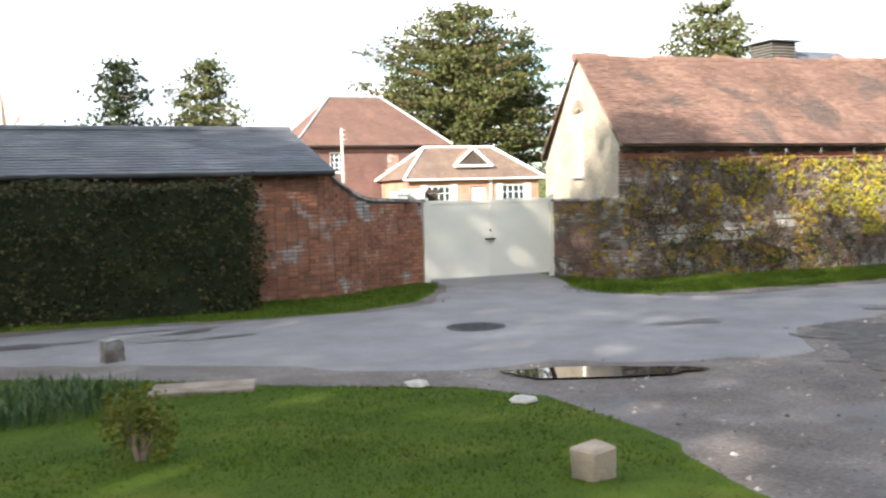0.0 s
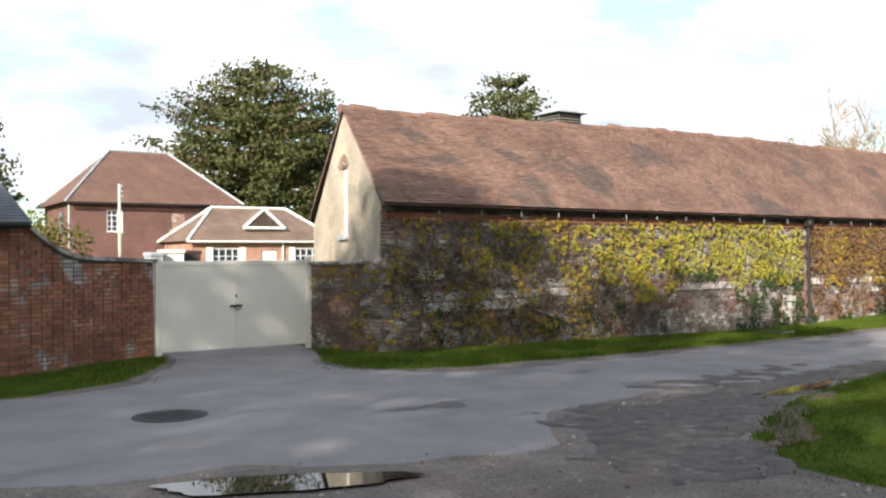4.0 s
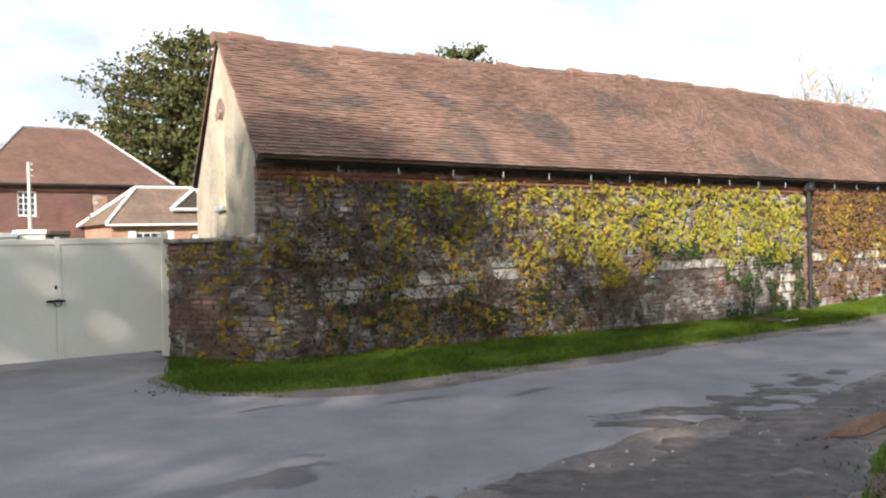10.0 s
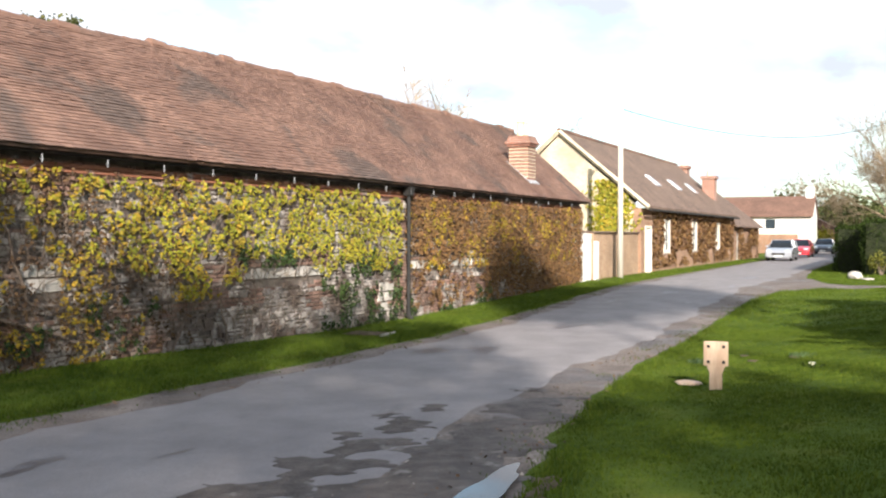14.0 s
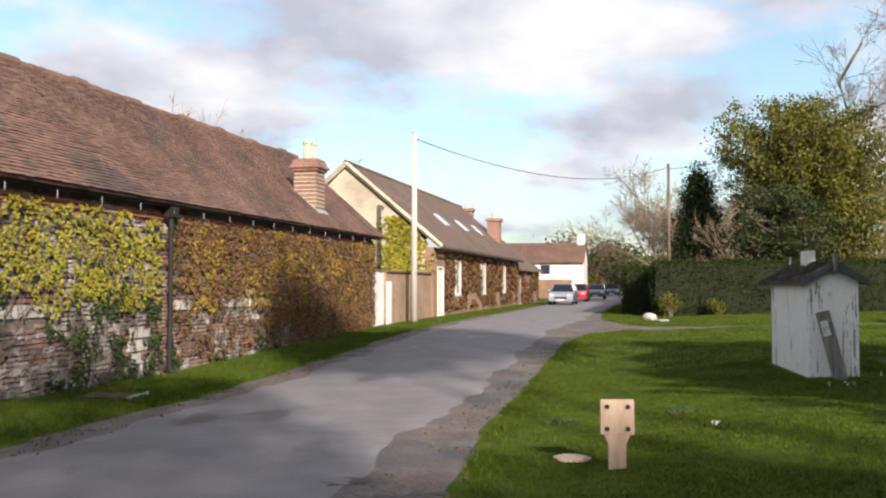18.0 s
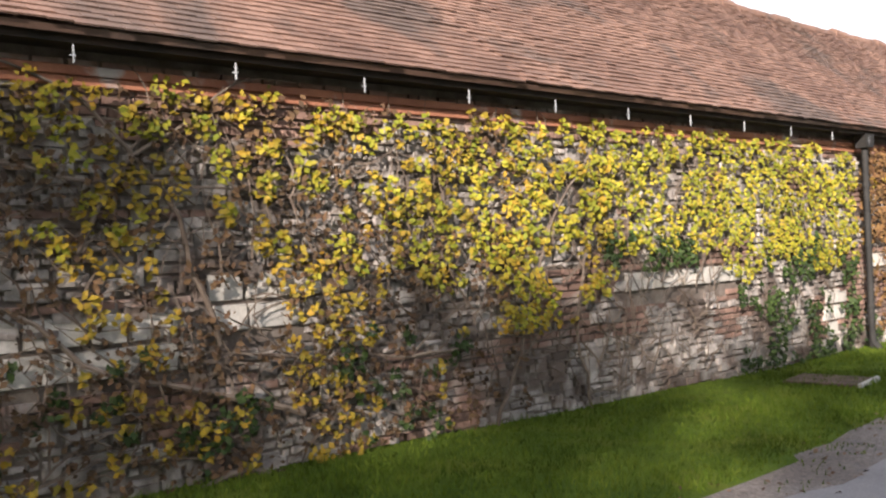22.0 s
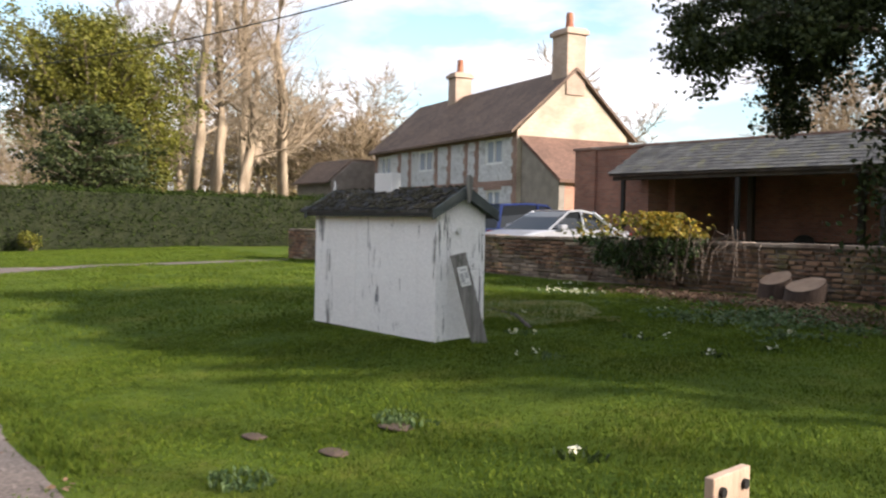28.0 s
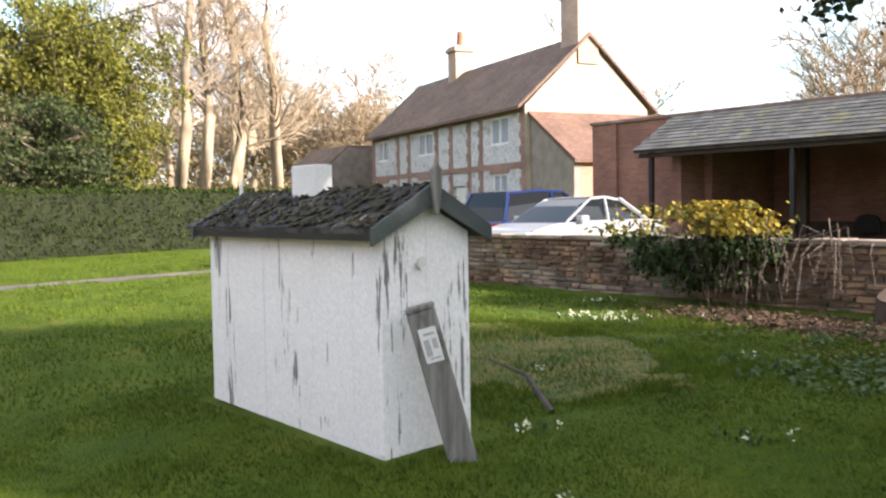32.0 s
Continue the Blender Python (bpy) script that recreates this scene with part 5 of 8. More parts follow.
hi_ = [cap.verts.new((-1.35 + (x + 1.35) * 0.30, y * 0.30, 10.02)) for x, y in ring_]
for k in range(4):
    cap.faces.new((lo_[k], lo_[(k + 1) % 4], hi_[(k + 1) % 4], hi_[k]))
cap.faces.new(hi_)
cap.faces.new(lo_[::-1])
part("cap", cap, M["lead"], cu, "pale lead cap")
part("cap_finial", rod((-1.35, 0, 10.0), (-1.35, 0, 10.3), 0.16, 0.02, 8), M["lead"], cu)

M["bark_red"] = surface("reddish_bark", (0.17, 0.095, 0.06), (0.30, 0.18, 0.115), 3.0, 0.9, 0.6, 25)
leafy_tree("cedar_tree", "huge old spreading evergreen with bare reddish inner limbs", (21.5, 55, 0), 18.6, 8.6, 21, M["cedar"], M["bark_red"], 10, 0.32, 62, 0.85, 0.28, "cedar", 0.42, 1.6)
leafy_tree("tall_conifer", "thin ragged conifer behind the big evergreen", (30.2, 60, 0), 17.2, 3.0, 22, M["cypress"], M["bark"], 10, 0.34, 26, 0.3, 0.2, "cedar", 0.5, 1.1)
leafy_tree("conifer_tree", "dark conifer beyond the slate roof", (-6.9, 50, 0), 12.4, 3.4, 23, M["cypress"], M["bark"], 9, 0.34, 30, 0.3, 0.3, "cone", 0.6, 1.2)
leafy_tree("conifer_tree", "bushy evergreen beyond the slate roof", (-1.0, 50, 0), 12.6, 3.1, 24, M["cedar"], M["bark"], 9, 0.32, 34, 0.3, 0.3, "cedar", 0.7, 1.1)
leafy_tree("evergreen_tree", "round evergreen tree rising behind the barn roof", (44.5, 50, 0), 19.2, 5.6, 25, M["cedar"], M["bark"], 9, 0.4, 38, 0.5, 0.35, "cedar", 0.6, 1.5)
bare_tree("bare_tree", "leafless spreading tree in the distance", (-14.5, 52, 0), 13.5, 0.25, 26, M["bark_pale"], 4, 3)
bare_tree("bare_tree", "leafless tree showing above the barn ridge", (66, 30, 0), 15.5, 0.3, 27, M["bark_pale"], 5, 3, min_r=0.03)
bare_tree("bare_tree", "small leafless tree above the far end of the ridge", (82, 22, 0), 13.0, 0.3, 28, M["bark"], 5, 3, min_r=0.03)

SITE = Matrix.Identity(4)

# ---------------------------------------------------------------- along the lane: link wall, cottages, poles, white house
random.seed(12), np.random.seed(12)
lk = structure(thing("link_wall", "pale stone garden wall between the barn and the cottage", "wall"))
part("wall_core", wall_bm(BX1 + 0.02, 38.58, -0.4, 1.92, 0.12, 0.42, [(31.0, 32.1, -0.4, 1.95)]), bricked("brown_garden_brick", (0.33, 0.215, 0.13), (0.27, 0.165, 0.10), (0.36, 0.29, 0.21)), lk)
part("door_jamb", box(30.3, 30.98, 0.02, 0.115, -0.2, 1.915, 0.01), M["plaster"], lk)
part("door_jamb", box(32.12, 32.5, 0.02, 0.115, -0.2, 1.6, 0.01), M["plaster"], lk)
for a, b in ((BX1 + 0.02, 31.0), (32.1, 38.56)):
    part("coping", box(a, b, 0.04, 0.50, 1.924, 2.0, 0.015), M["tile_brown"], lk)
part("garden_door", box(31.02, 32.08, 0.2, 0.26, 0.08, 1.9), M["white"], lk, "white plank door")

cot = thing("cottage", "long low creeper-clad cottage with a brown tile roof and pale gable", "cottage")
CX0, CX1, CE, CR, CRY = 38.6, 62.0, 3.08, 6.70, 3.9
wins = [(43.4, 1.05), (49.8, 1.05), (56.5, 1.05)]
holes = [(x - 0.6, x + 0.6, 1.0, 2.62) for x, _ in wins] + [(39.35, 40.35, 0.0, 2.2)]
M["cream_brick"] = bricked("cream_brick_courses", (0.50, 0.425, 0.31), (0.43, 0.36, 0.26), (0.47, 0.42, 0.34))
M["creeper_brick"] = bricked("brown_cottage_brick", (0.30, 0.17, 0.10), (0.24, 0.13, 0.08), (0.30, 0.24, 0.18))
part("front_wall", wall_bm(CX0, CX1, -0.3, CE, 0.0, 0.35, holes), M["creeper_brick"], cot)
part("west_gable", prism([(0.36, -0.3), (7.7, -0.3), (7.7, CE), (CRY, CR - 0.1), (0.36, CE + 0.25)], "x", CX0, CX0 + 0.3), M["cream_brick"], cot, "pale buff brick gable")
part("back_wall", box(CX0, CX1, 7.35, 7.68, -0.3, CE), M["creeper_brick"], cot)
bm = bmesh.new()
for pts in ([(-0.35, CE - 0.02), (CRY, CR), (CRY, CR + 0.10), (-0.35, CE + 0.10)], [(CRY, CR), (8.1, CE - 0.02), (8.1, CE + 0.10), (CRY, CR + 0.10)]):
    b2 = prism(pts, "x", CX0 - 0.15, CX1 + 0.1)
    tmp = bpy.data.meshes.new("tmp")
    b2.to_mesh(tmp)
    b2.free()
    bm.from_mesh(tmp)
    bpy.data.meshes.remove(tmp)
cr = part("roof", bm, M["tile_brown"], cot)
part("ridge", rod((CX0 - 0.15, CRY, CR + 0.08), (CX1 + 0.1, CRY, CR + 0.08), 0.12, None, 8), M["tile"], cr)
for a, b in (((-0.4, CE - 0.06), (CRY, CR - 0.04)), ((CRY, CR - 0.04), (8.1, CE - 0.06))):
    part("bargeboard", rod((CX0 - 0.17, a[0], a[1] + 0.07), (CX0 - 0.17, b[0], b[1] + 0.07), 0.11, 0.11, 4), M["cream_brick"], cr, "pale gable coping")
part("gutter", box(CX0 - 0.1, CX1, -0.47, -0.38, CE - 0.12, CE - 0.03), M["black"], cr)
cs = Vector((0, CRY + 0.35, CR - CE + 0.0)).normalized()
for x, s in ((46.5, 2.0), (51.5, 2.0), (56.0, 2.0)):
    b = box(-0.45, 0.45, -0.04, 0.05, 0.0, 0.9)
    ob = part("skylight", b, M["lamp_clear"], cr, "small pale rooflight")
    ob.matrix_local = Matrix.Translation((x, -0.35 + cs.y * s, CE + 0.12 + cs.z * s)) @ Matrix.Rotation(-math.atan2(cs.y, cs.z), 4, "X")
for x, _ in wins:
    framed_window(cot, x, 1.0, 1.2, 1.62, 0.0, (2, 3), "tall cream-framed window")
    for s in (-1, 1):
        part("shutter", box(x + s * 0.52 - 0.1, x + s * 0.52 + 0.1, -0.03, 0.02, 0.95, 2.66), M["cream"], cot)
part("door", box(39.37, 40.33, 0.05, 0.12, 0.02, 2.18), M["cream"], cot, "pale cream front door")
part("door_frame", wall_bm(39.28, 40.42, 0.0, 2.28, -0.03, 0.04, [(39.37, 40.33, 0.0, 2.2)]), M["cream"], cot)
for (x, y, z0, z1) in ((60.0, 1.2, 3.7, 5.9), (64.2, 3.9, 5.0, 6.95)):
    c2 = thing("chimney", "red brick cottage chimney with a corbelled head", "chimney", (x, y, z0), group="cottage chimneys")
    part("shaft", box(-0.4, 0.4, -0.4, 0.4, -0.4, z1 - z0 - 0.3), M["chim_brick"], c2)
    part("corbel", box(-0.5, 0.5, -0.5, 0.5, z1 - z0 - 0.296, z1 - z0 - 0.1), M["chim_brick"], c2)
    part("pot", rod((0, 0, z1 - z0 - 0.1), (0, 0, z1 - z0 + 0.3), 0.17, 0.15, 10), M["pot_clay"], c2)
    if z1 < 6.5:
        part("flashing", prism([(-0.55, -0.30), (0.5, 0.62), (0.5, 0.50), (-0.55, -0.42)], "x", -0.46, 0.46), M["lead"], c2)
low = thing("cottage_wing", "lower creeper-clad wing of the cottage", "cottage", (62.02, 0.1, 0))
part("front_wall", wall_bm(0.1, 12, -0.3, 2.55, 0.0, 0.35, [(2.0, 3.1, 0, 2.1)]), M["creeper_brick"], low)
part("door", box(2.02, 3.08, 0.1, 0.15, 0.0, 2.08), M["plaster"], low)
part("end_wall", prism([(0.36, -0.3), (6.6, -0.3), (6.6, 2.5), (3.4, 5.3), (0.36, 2.7)], "x", 11.7, 12), M["creeper_brick"], low)
part("roof", prism([(-0.35, 2.52), (3.4, 5.45), (7.0, 2.52), (7.0, 2.42), (3.4, 5.33), (-0.35, 2.42)], "x", 0.12, 12.2), M["tile_brown"], low)
for n_, (x0, x1, z0, z1, cnt) in enumerate(((40.5, 61.8, 0.3, 2.95, 5200), (64, 73, 0.2, 2.4, 1500))):
    p = np.stack([np.random.uniform(x0, x1, cnt), np.random.normal(-0.05, 0.03, cnt), np.random.uniform(z0, z1, cnt)], 1)
    keep = np.array([not any(abs(q[0] - x) < 0.75 and 0.9 < q[2] < 2.7 for x, _ in wins) and noise.noise((q[0] * 0.5, q[2] * 0.7, 2.0)) > -0.25 for q in p])
    cp = thing("wall_creeper", "russet winter creeper on the cottage front", "creeper")
    leaf_mesh("leaves", p[keep], 0.20, M["russet"], cp, facing=(0, -1, 0.3), spread=0.5)
gi = thing("gable_ivy", "bright green ivy on the lit cottage gable", "ivy")
p = np.stack([np.random.normal(CX0 - 0.06, 0.04, 1600), np.random.normal(1.3, 0.5, 1600), np.random.uniform(2.0, 4.4, 1600)], 1)
p = p[(p[:, 2] < 3.1 + p[:, 1] * 0.85)]
leaf_mesh("leaves", p, 0.17, M["ivy"], gi, facing=(-1, 0, 0.3), spread=0.5)


def telegraph_pole(x, y, z, top, r=0.13, label="tall pale wooden telegraph pole beside the lane", mat="pole"):
    t = thing("telegraph_pole", label, "pole", (x, y, z))
    part("shaft", rod((0, 0, -0.3), (0, 0, top - z), r, r * 0.72, 12), M[mat], t, smooth=True)
    part("cap", rod((0, 0, top - z + 0.002), (0, 0, top - z + 0.05), r * 0.8, r * 0.3, 12), M["lead"], t)
    part("bracket", box(-0.03, 0.35, -0.03, 0.03, top - z - 0.32, top - z - 0.26), M["black"], t)
    for s in (0.05, 0.28):
        part("insulator", rod((s, 0, top - z - 0.26), (s, 0, top - z - 0.12), 0.035, 0.025, 8), M["white"], t)
    return t


telegraph_pole(34.15, -0.35, gz(34.15, -0.35), 7.2)
telegraph_pole(60.0, -9.9, gz(60, -9.9), 9.1, 0.12, "weathered dark telegraph pole behind the hedge", "bark")
telegraph_pole(0.0, -21.5, gz(0, -21.5), 7.6, 0.13, "telegraph pole at the edge of the lawn")


def cable(p, q, drop, label):
    pts = [Vector(p).lerp(Vector(q), k / 24) - Vector((0, 0, drop * 4 * (k / 24) * (1 - k / 24))) for k in range(25)]
    t = thing("overhead_cable", label, "cable")
    part("strand", tube(pts, 0.018, 0.018, 5), M["black"], t)


cable((34.3, -0.35, 7.0), (60.1, -9.9, 8.9), 1.1, "dark overhead cable sagging between two poles")
cable((60.1, -9.9, 8.8), (0.2, -21.5, 8.3), 1.7, "dark overhead cable crossing above the lawn")

wh = thing("white_house", "white rendered house with a red-brown tile roof and end chimney", "house", (100, 0, 0))
part("wall", box(0, 6, -1.4, 8, -0.3, 4.0), M["plaster"], wh)
part("gable_end", prism([(0.01, 4.002), (5.99, 4.002), (3.0, 6.0)], "y", -1.4, -1.1), M["plaster"], wh)
part("roof", prism([(-0.4, 3.95), (3.0, 6.15), (6.4, 3.95), (6.4, 3.83), (3.0, 6.02), (-0.4, 3.83)], "y", -1.55, 8.2), M["tile_far"], wh)
part("chimney_stack", box(2.6, 3.4, -1.35, -0.55, 5.7, 7.1), M["plaster"], wh)
part("window", box(-0.02, 0.02, 2.2, 3.2, 2.6, 3.6), M["pane"], wh)
fw = thing("front_wall_brick", "low brick wall before the white house", "wall", (93, 0, 0), kind="structure")
part("wall_core", box(0, 0.3, -0.8, 6, -0.3, 2.0), M["creeper_brick"], fw)
ga = thing("garage", "small garage with a brown tile roof down the lane", "garage", (118, 0, 0))
part("wall", box(0, 5, -2.5, 3, -0.3, 2.6), M["creeper_brick"], ga)
part("roof", prism([(-2.9, 2.604), (0.25, 4.3), (3.4, 2.604)], "x", -0.3, 5.3), M["tile_far"], ga)
bush("garden_bush", "bright yellow-green bush beside the garage", (112, -0.6, 0.1), 3.0, 3.2, 2.6, 1600, 0.3, M["ivy"], seed=9)
bush("dark_bush", "large dark rounded evergreen down the lane", (134, -2.0, 0.1), 6, 8.5, 7.6, 4200, 0.5, M["cedar"], "bush", 11, seed=10)
bush("dark_bush", "dark evergreen hedge mass down the lane", (146, -6.5, 0.1), 5, 7, 4.2, 2000, 0.5, M["cypress"], "bush", 9, seed=12)


# ---------------------------------------------------------------- cars
def car(name, label, at, rz, paint, estate=False, length=4.3, height=1.45):
    c = thing(name, label, "car", at, rz)
    L, W, H = length, 0.86, height
    # side outline of the lower body, nose at +x
    low_ = [(-L / 2, 0.32), (-L / 2 - 0.02, 0.70), (-L / 2 + 0.06, 0.90), (-L * 0.30, 0.93), (L * 0.12, 0.93), (L * 0.30, 0.88), (L * 0.44, 0.76), (L / 2, 0.58), (L / 2 + 0.02, 0.36), (L / 2 - 0.1, 0.22), (-L / 2 + 0.1, 0.22)]
    bm = bmesh.new()
    rings = []
    for y, s, dz in ((-W, 0.965, 0.0), (-W * 0.93, 1.0, 0.012), (W * 0.93, 1.0, 0.012), (W, 0.965, 0.0)):
        rings.append([bm.verts.new((x * s, y, (z - 0.55) * (0.94 if abs(y) == W else 1.0) + 0.55 + dz)) for x, z in low_])
    n = len(low_)
    for a, b in zip(rings, rings[1:]):
        for k in range(n):
            bm.faces.new((a[k], a[(k + 1) % n], b[(k + 1) % n], b[k]))
    bm.faces.new(rings[0][::-1])
    bm.faces.new(rings[-1])
    part("body", bm, paint, c, smooth=False)
    back = -L * 0.46 if estate else -L * 0.36
    roof_b = -L * 0.40 if estate else -L * 0.18
    cab = [(back, 0.92), (back * 0.6 + roof_b * 0.4, 0.92 + 0.30 * (H - 0.92) + 0.10), (roof_b, H - 0.06), (roof_b * 0.4, H), (L * 0.02, H - 0.03), (L * 0.12, H - 0.20), (L * 0.25, 0.90)]
    bm = bmesh.new()
    rr = []
    for s in (-1, 1):
        rr.append([bm.verts.new((x, s * (W * 0.93 if z < 1.0 else W * 0.74), z)) for x, z in cab])
    for k in range(len(cab)):
        j = (k + 1) % len(cab)
        bm.faces.new((rr[0][k], rr[0][j], rr[1][j], rr[1][k]))
    bm.faces.new(rr[0][::-1])
    bm.faces.new(rr[1])
    part("cabin_glass", bm, M["car_glass"], c, "dark tinted windows")
    bm = bmesh.new()
    top = [(roof_b + 0.02, H - 0.07), (roof_b * 0.4, H - 0.01), (L * 0.025, H - 0.04)]
    rr = [[bm.verts.new((x, s * W * 0.75, z + 0.022)) for x, z in top] + [bm.verts.new((x, s * W * 0.75, z - 0.03)) for x, z in reversed(top)] for s in (-1, 1)]
    for k in range(6):
        j = (k + 1) % 6
        bm.faces.new((rr[0][k], rr[0][j], rr[1][j], rr[1][k]))
    bm.faces.new(rr[0][::-1])
    bm.faces.new(rr[1])
    part("roof_panel", bm, paint, c)
    for s in (-1, 1):
        for (x0, z0), (x1, z1), r in (((L * 0.235, 0.91), (L * 0.03, H - 0.05), 0.028), ((back, 0.92), (roof_b, H - 0.06), 0.05), ((-L * 0.06, 0.92), (-L * 0.07, H - 0.02), 0.035)):
            part("pillar", rod((x0, s * W * 0.925, z0), (x1, s * W * 0.745, z1), r, r, 5), paint, c)
        part("mirror", box(L * 0.13, L * 0.18, s * W * 1.08 - 0.09, s * W * 1.08 + 0.09, 0.93, 1.05, 0.02), paint, c)
        part("headlamp", box(L * 0.425, L * 0.49, s * W * 0.72 - 0.16, s * W * 0.72 + 0.16, 0.60, 0.73, 0.02), M["lamp_clear"], c)
        part("tail_lamp", box(-L / 2 - 0.03, -L / 2 + 0.06, s * W * 0.78 - 0.12, s * W * 0.78 + 0.12, 0.66, 0.86, 0.015), M["lamp_red"], c)
        for x in (-L * 0.30, L * 0.31):
            wheel = part("wheel", rod((x, s * (W - 0.18), 0.31), (x, s * (W + 0.015), 0.31), 0.31, 0.31, 20), M["tyre"], c)
            part("rim", rod((x, s * (W + 0.016), 0.31), (x, s * (W + 0.028), 0.31), 0.20, 0.17, 14), M["chrome"], wheel)
    part("grille", box(L / 2 - 0.03, L / 2 + 0.03, -0.42, 0.42, 0.40, 0.55, 0.01), M["black"], c)
    part("number_plate", box(L / 2 + 0.02, L / 2 + 0.04, -0.25, 0.25, 0.30, 0.40), M["white"], c)
    part("rear_plate", box(-L / 2 - 0.05, -L / 2 - 0.02, -0.25, 0.25, 0.62, 0.73), M["white"], c)
    part("bumper", box(L / 2 - 0.12, L / 2 + 0.035, -W * 0.85, W * 0.85, 0.24, 0.36, 0.03), paint, c)
    return c


for (x, y, p, e, l) in ((65.5, -2.75, "silver", True, "silver hatchback parked at the side of the lane"), (77, -2.75, "red", False, "bright red car parked behind the silver one"), (91, -3.4, "dark_car", False, "dark car parked down the lane"), (110, -4.0, "dark_car", True, "dark grey hatchback parked down the lane")):
    car("car", l, (x, y, gz(x, y) + 0.012), 180, M[p], e)

# ---------------------------------------------------------------- the right-hand lawn: shed, posts, wall, farmhouse, cart shed
random.seed(13), np.random.seed(13)
M["yew_dark"] = leafy("dark_yew_needles", (0.022, 0.032, 0.011), (0.036, 0.050, 0.016), (0.065, 0.078, 0.024), 0.12)
hedge("yew_hedge", "thick clipped dark green yew hedge along the lawn", [(42.0, 44.6, -23.6, -9.0, 0.1, 2.5), (44.5, 108, -9.6, -7.7, 0.0, 2.25)], 110000, 0.085, M["hedge_green"])
for (x, y, s) in ((41.2, -9.75, 0.62), (41.5, -11.6, 0.42)):
    bush("hedge_sprig", "yellow-green sprig of growth at the foot of the hedge", (x, y, gz(x, y) + 0.01), s, s, s * 1.5, 420, 0.10, M["conifer"], "shrub", 6, seed=int(s * 10))


def boulder(name, label, x, y, r, seed, mat="stone_piece", sq=0.7):
    random.seed(seed)
    t = thing(name, label, "stone", (x, y, gz(x, y) + 0.01))
    bm = bmesh.new()
    bmesh.ops.create_icosphere(bm, subdivisions=3, radius=r)
    for v in bm.verts:
        n_ = noise.noise(v.co * (1.6 / r) + Vector((seed, 0, 0)))
        v.co *= 1 + 0.28 * n_
        v.co.z = v.co.z * sq + r * sq * 0.55
    part("rock", bm, M[mat], t, smooth=True)
    return t


boulder("boulder", "pale rounded boulder at the corner of the track", 37.9, -8.9, 0.28, 5, "clunch")
boulder("flat_stone", "flat pale stone lying by the boulder", 36.9, -9.4, 0.24, 6, sq=0.22)

# white well house
SZ = 0.215
SH = thing("well_house", "small white-painted timber hut with peeling paint and a mossy roof", "hut", (15.11, -11.31, SZ), 5.0)
SL, SW, SE, SA = 2.44, 0.675, 1.35, 1.53
M["peeling"] = surface("peeling_white_paint", (0.90, 0.89, 0.885), (0.95, 0.94, 0.93), 1.5, 0.6, 0.08, 40)
nt_ = M["peeling"].node_tree
geo_ = nt_.nodes.new("ShaderNodeNewGeometry")
mp_ = nt_.nodes.new("ShaderNodeMapping")
mp_.inputs["Scale"].default_value = (15.0, 15.0, 1.5)
nt_.links.new(geo_.outputs["Position"], mp_.inputs["Vector"])
flake = noise_node(nt_, mp_.outputs[0], 1.6, 5.0, 0.62)
mq_ = nt_.nodes.new("ShaderNodeMapping")
mq_.inputs["Scale"].default_value = (2.6, 2.6, 0.35)
nt_.links.new(geo_.outputs["Position"], mq_.inputs["Vector"])
where_ = noise_node(nt_, mq_.outputs[0], 1.6, 2.0)
both_ = mix_node(nt_, 0.45, flake, where_)
mask_ = ramp_node(nt_, both_, [(0.588, grey(0)), (0.602, grey(1))])
base_ = nt_.nodes["Principled BSDF"].inputs["Base Color"].links[0].from_socket
nt_.links.new(mix_node(nt_, mask_, base_, (0.20, 0.20, 0.205)), nt_.nodes["Principled BSDF"].inputs["Base Color"])
M["slate_roof"] = surface("mossy_stone_slate", (0.085, 0.085, 0.09), (0.16, 0.16, 0.165), 3.0, 0.85, 0.5, 40, vary=0.3, island=True, stain=(0.05, 0.045, 0.03), stain_scale=5.0, stain_at=0.52)
M["lead_green"] = surface("grey_green_paint", (0.05, 0.06, 0.058), (0.085, 0.10, 0.095), 3.0, 0.7, 0.3, 40)
boards = 8
for k in range(boards):
    a, b = SL * k / boards, SL * (k + 1) / boards
    part("side_board", box(a + 0.0015, b - 0.0015, -0.022, random.uniform(-0.002, 0.003), -0.02, SE, 0.0), M["peeling"], SH)
    part("back_board", box(a + 0.0015, b - 0.0015, -SW, -SW + 0.022, 0.02, SE), M["peeling"], SH)
for x0, x1 in ((-0.022, 0.0), (SL, SL + 0.022)):
    for k in range(4):
        y0, y1 = -SW * (k + 1) / 4, -SW * k / 4
        f = lambda y: SE + (SA - SE) * (1 - abs(y + SW / 2) / (SW / 2))
        bm = prism([(y0 + 0.001, -0.02), (y1 - 0.001, -0.02), (y1 - 0.001, f(y1)), (y0 + 0.001, f(y0))], "x", x0, x1)
        part("end_board", bm, M["peeling"], SH)
part("corner_post", box(-0.026, 0.03, -0.03, 0.006, 0.0, SE - 0.01, 0.004), M["peeling"], SH)
part("base_plate", box(0.0, SL, -SW + 0.03, -0.03, -0.06, 0.03), M["dark_wood"], SH)
part("door_knob", rod((-0.03, -0.28, 1.17), (-0.06, -0.28, 1.17), 0.03, 0.035, 10), M["white"], SH)
PITCH = (SA - SE) / (SW / 2)
OV, TH = 0.10, 0.10
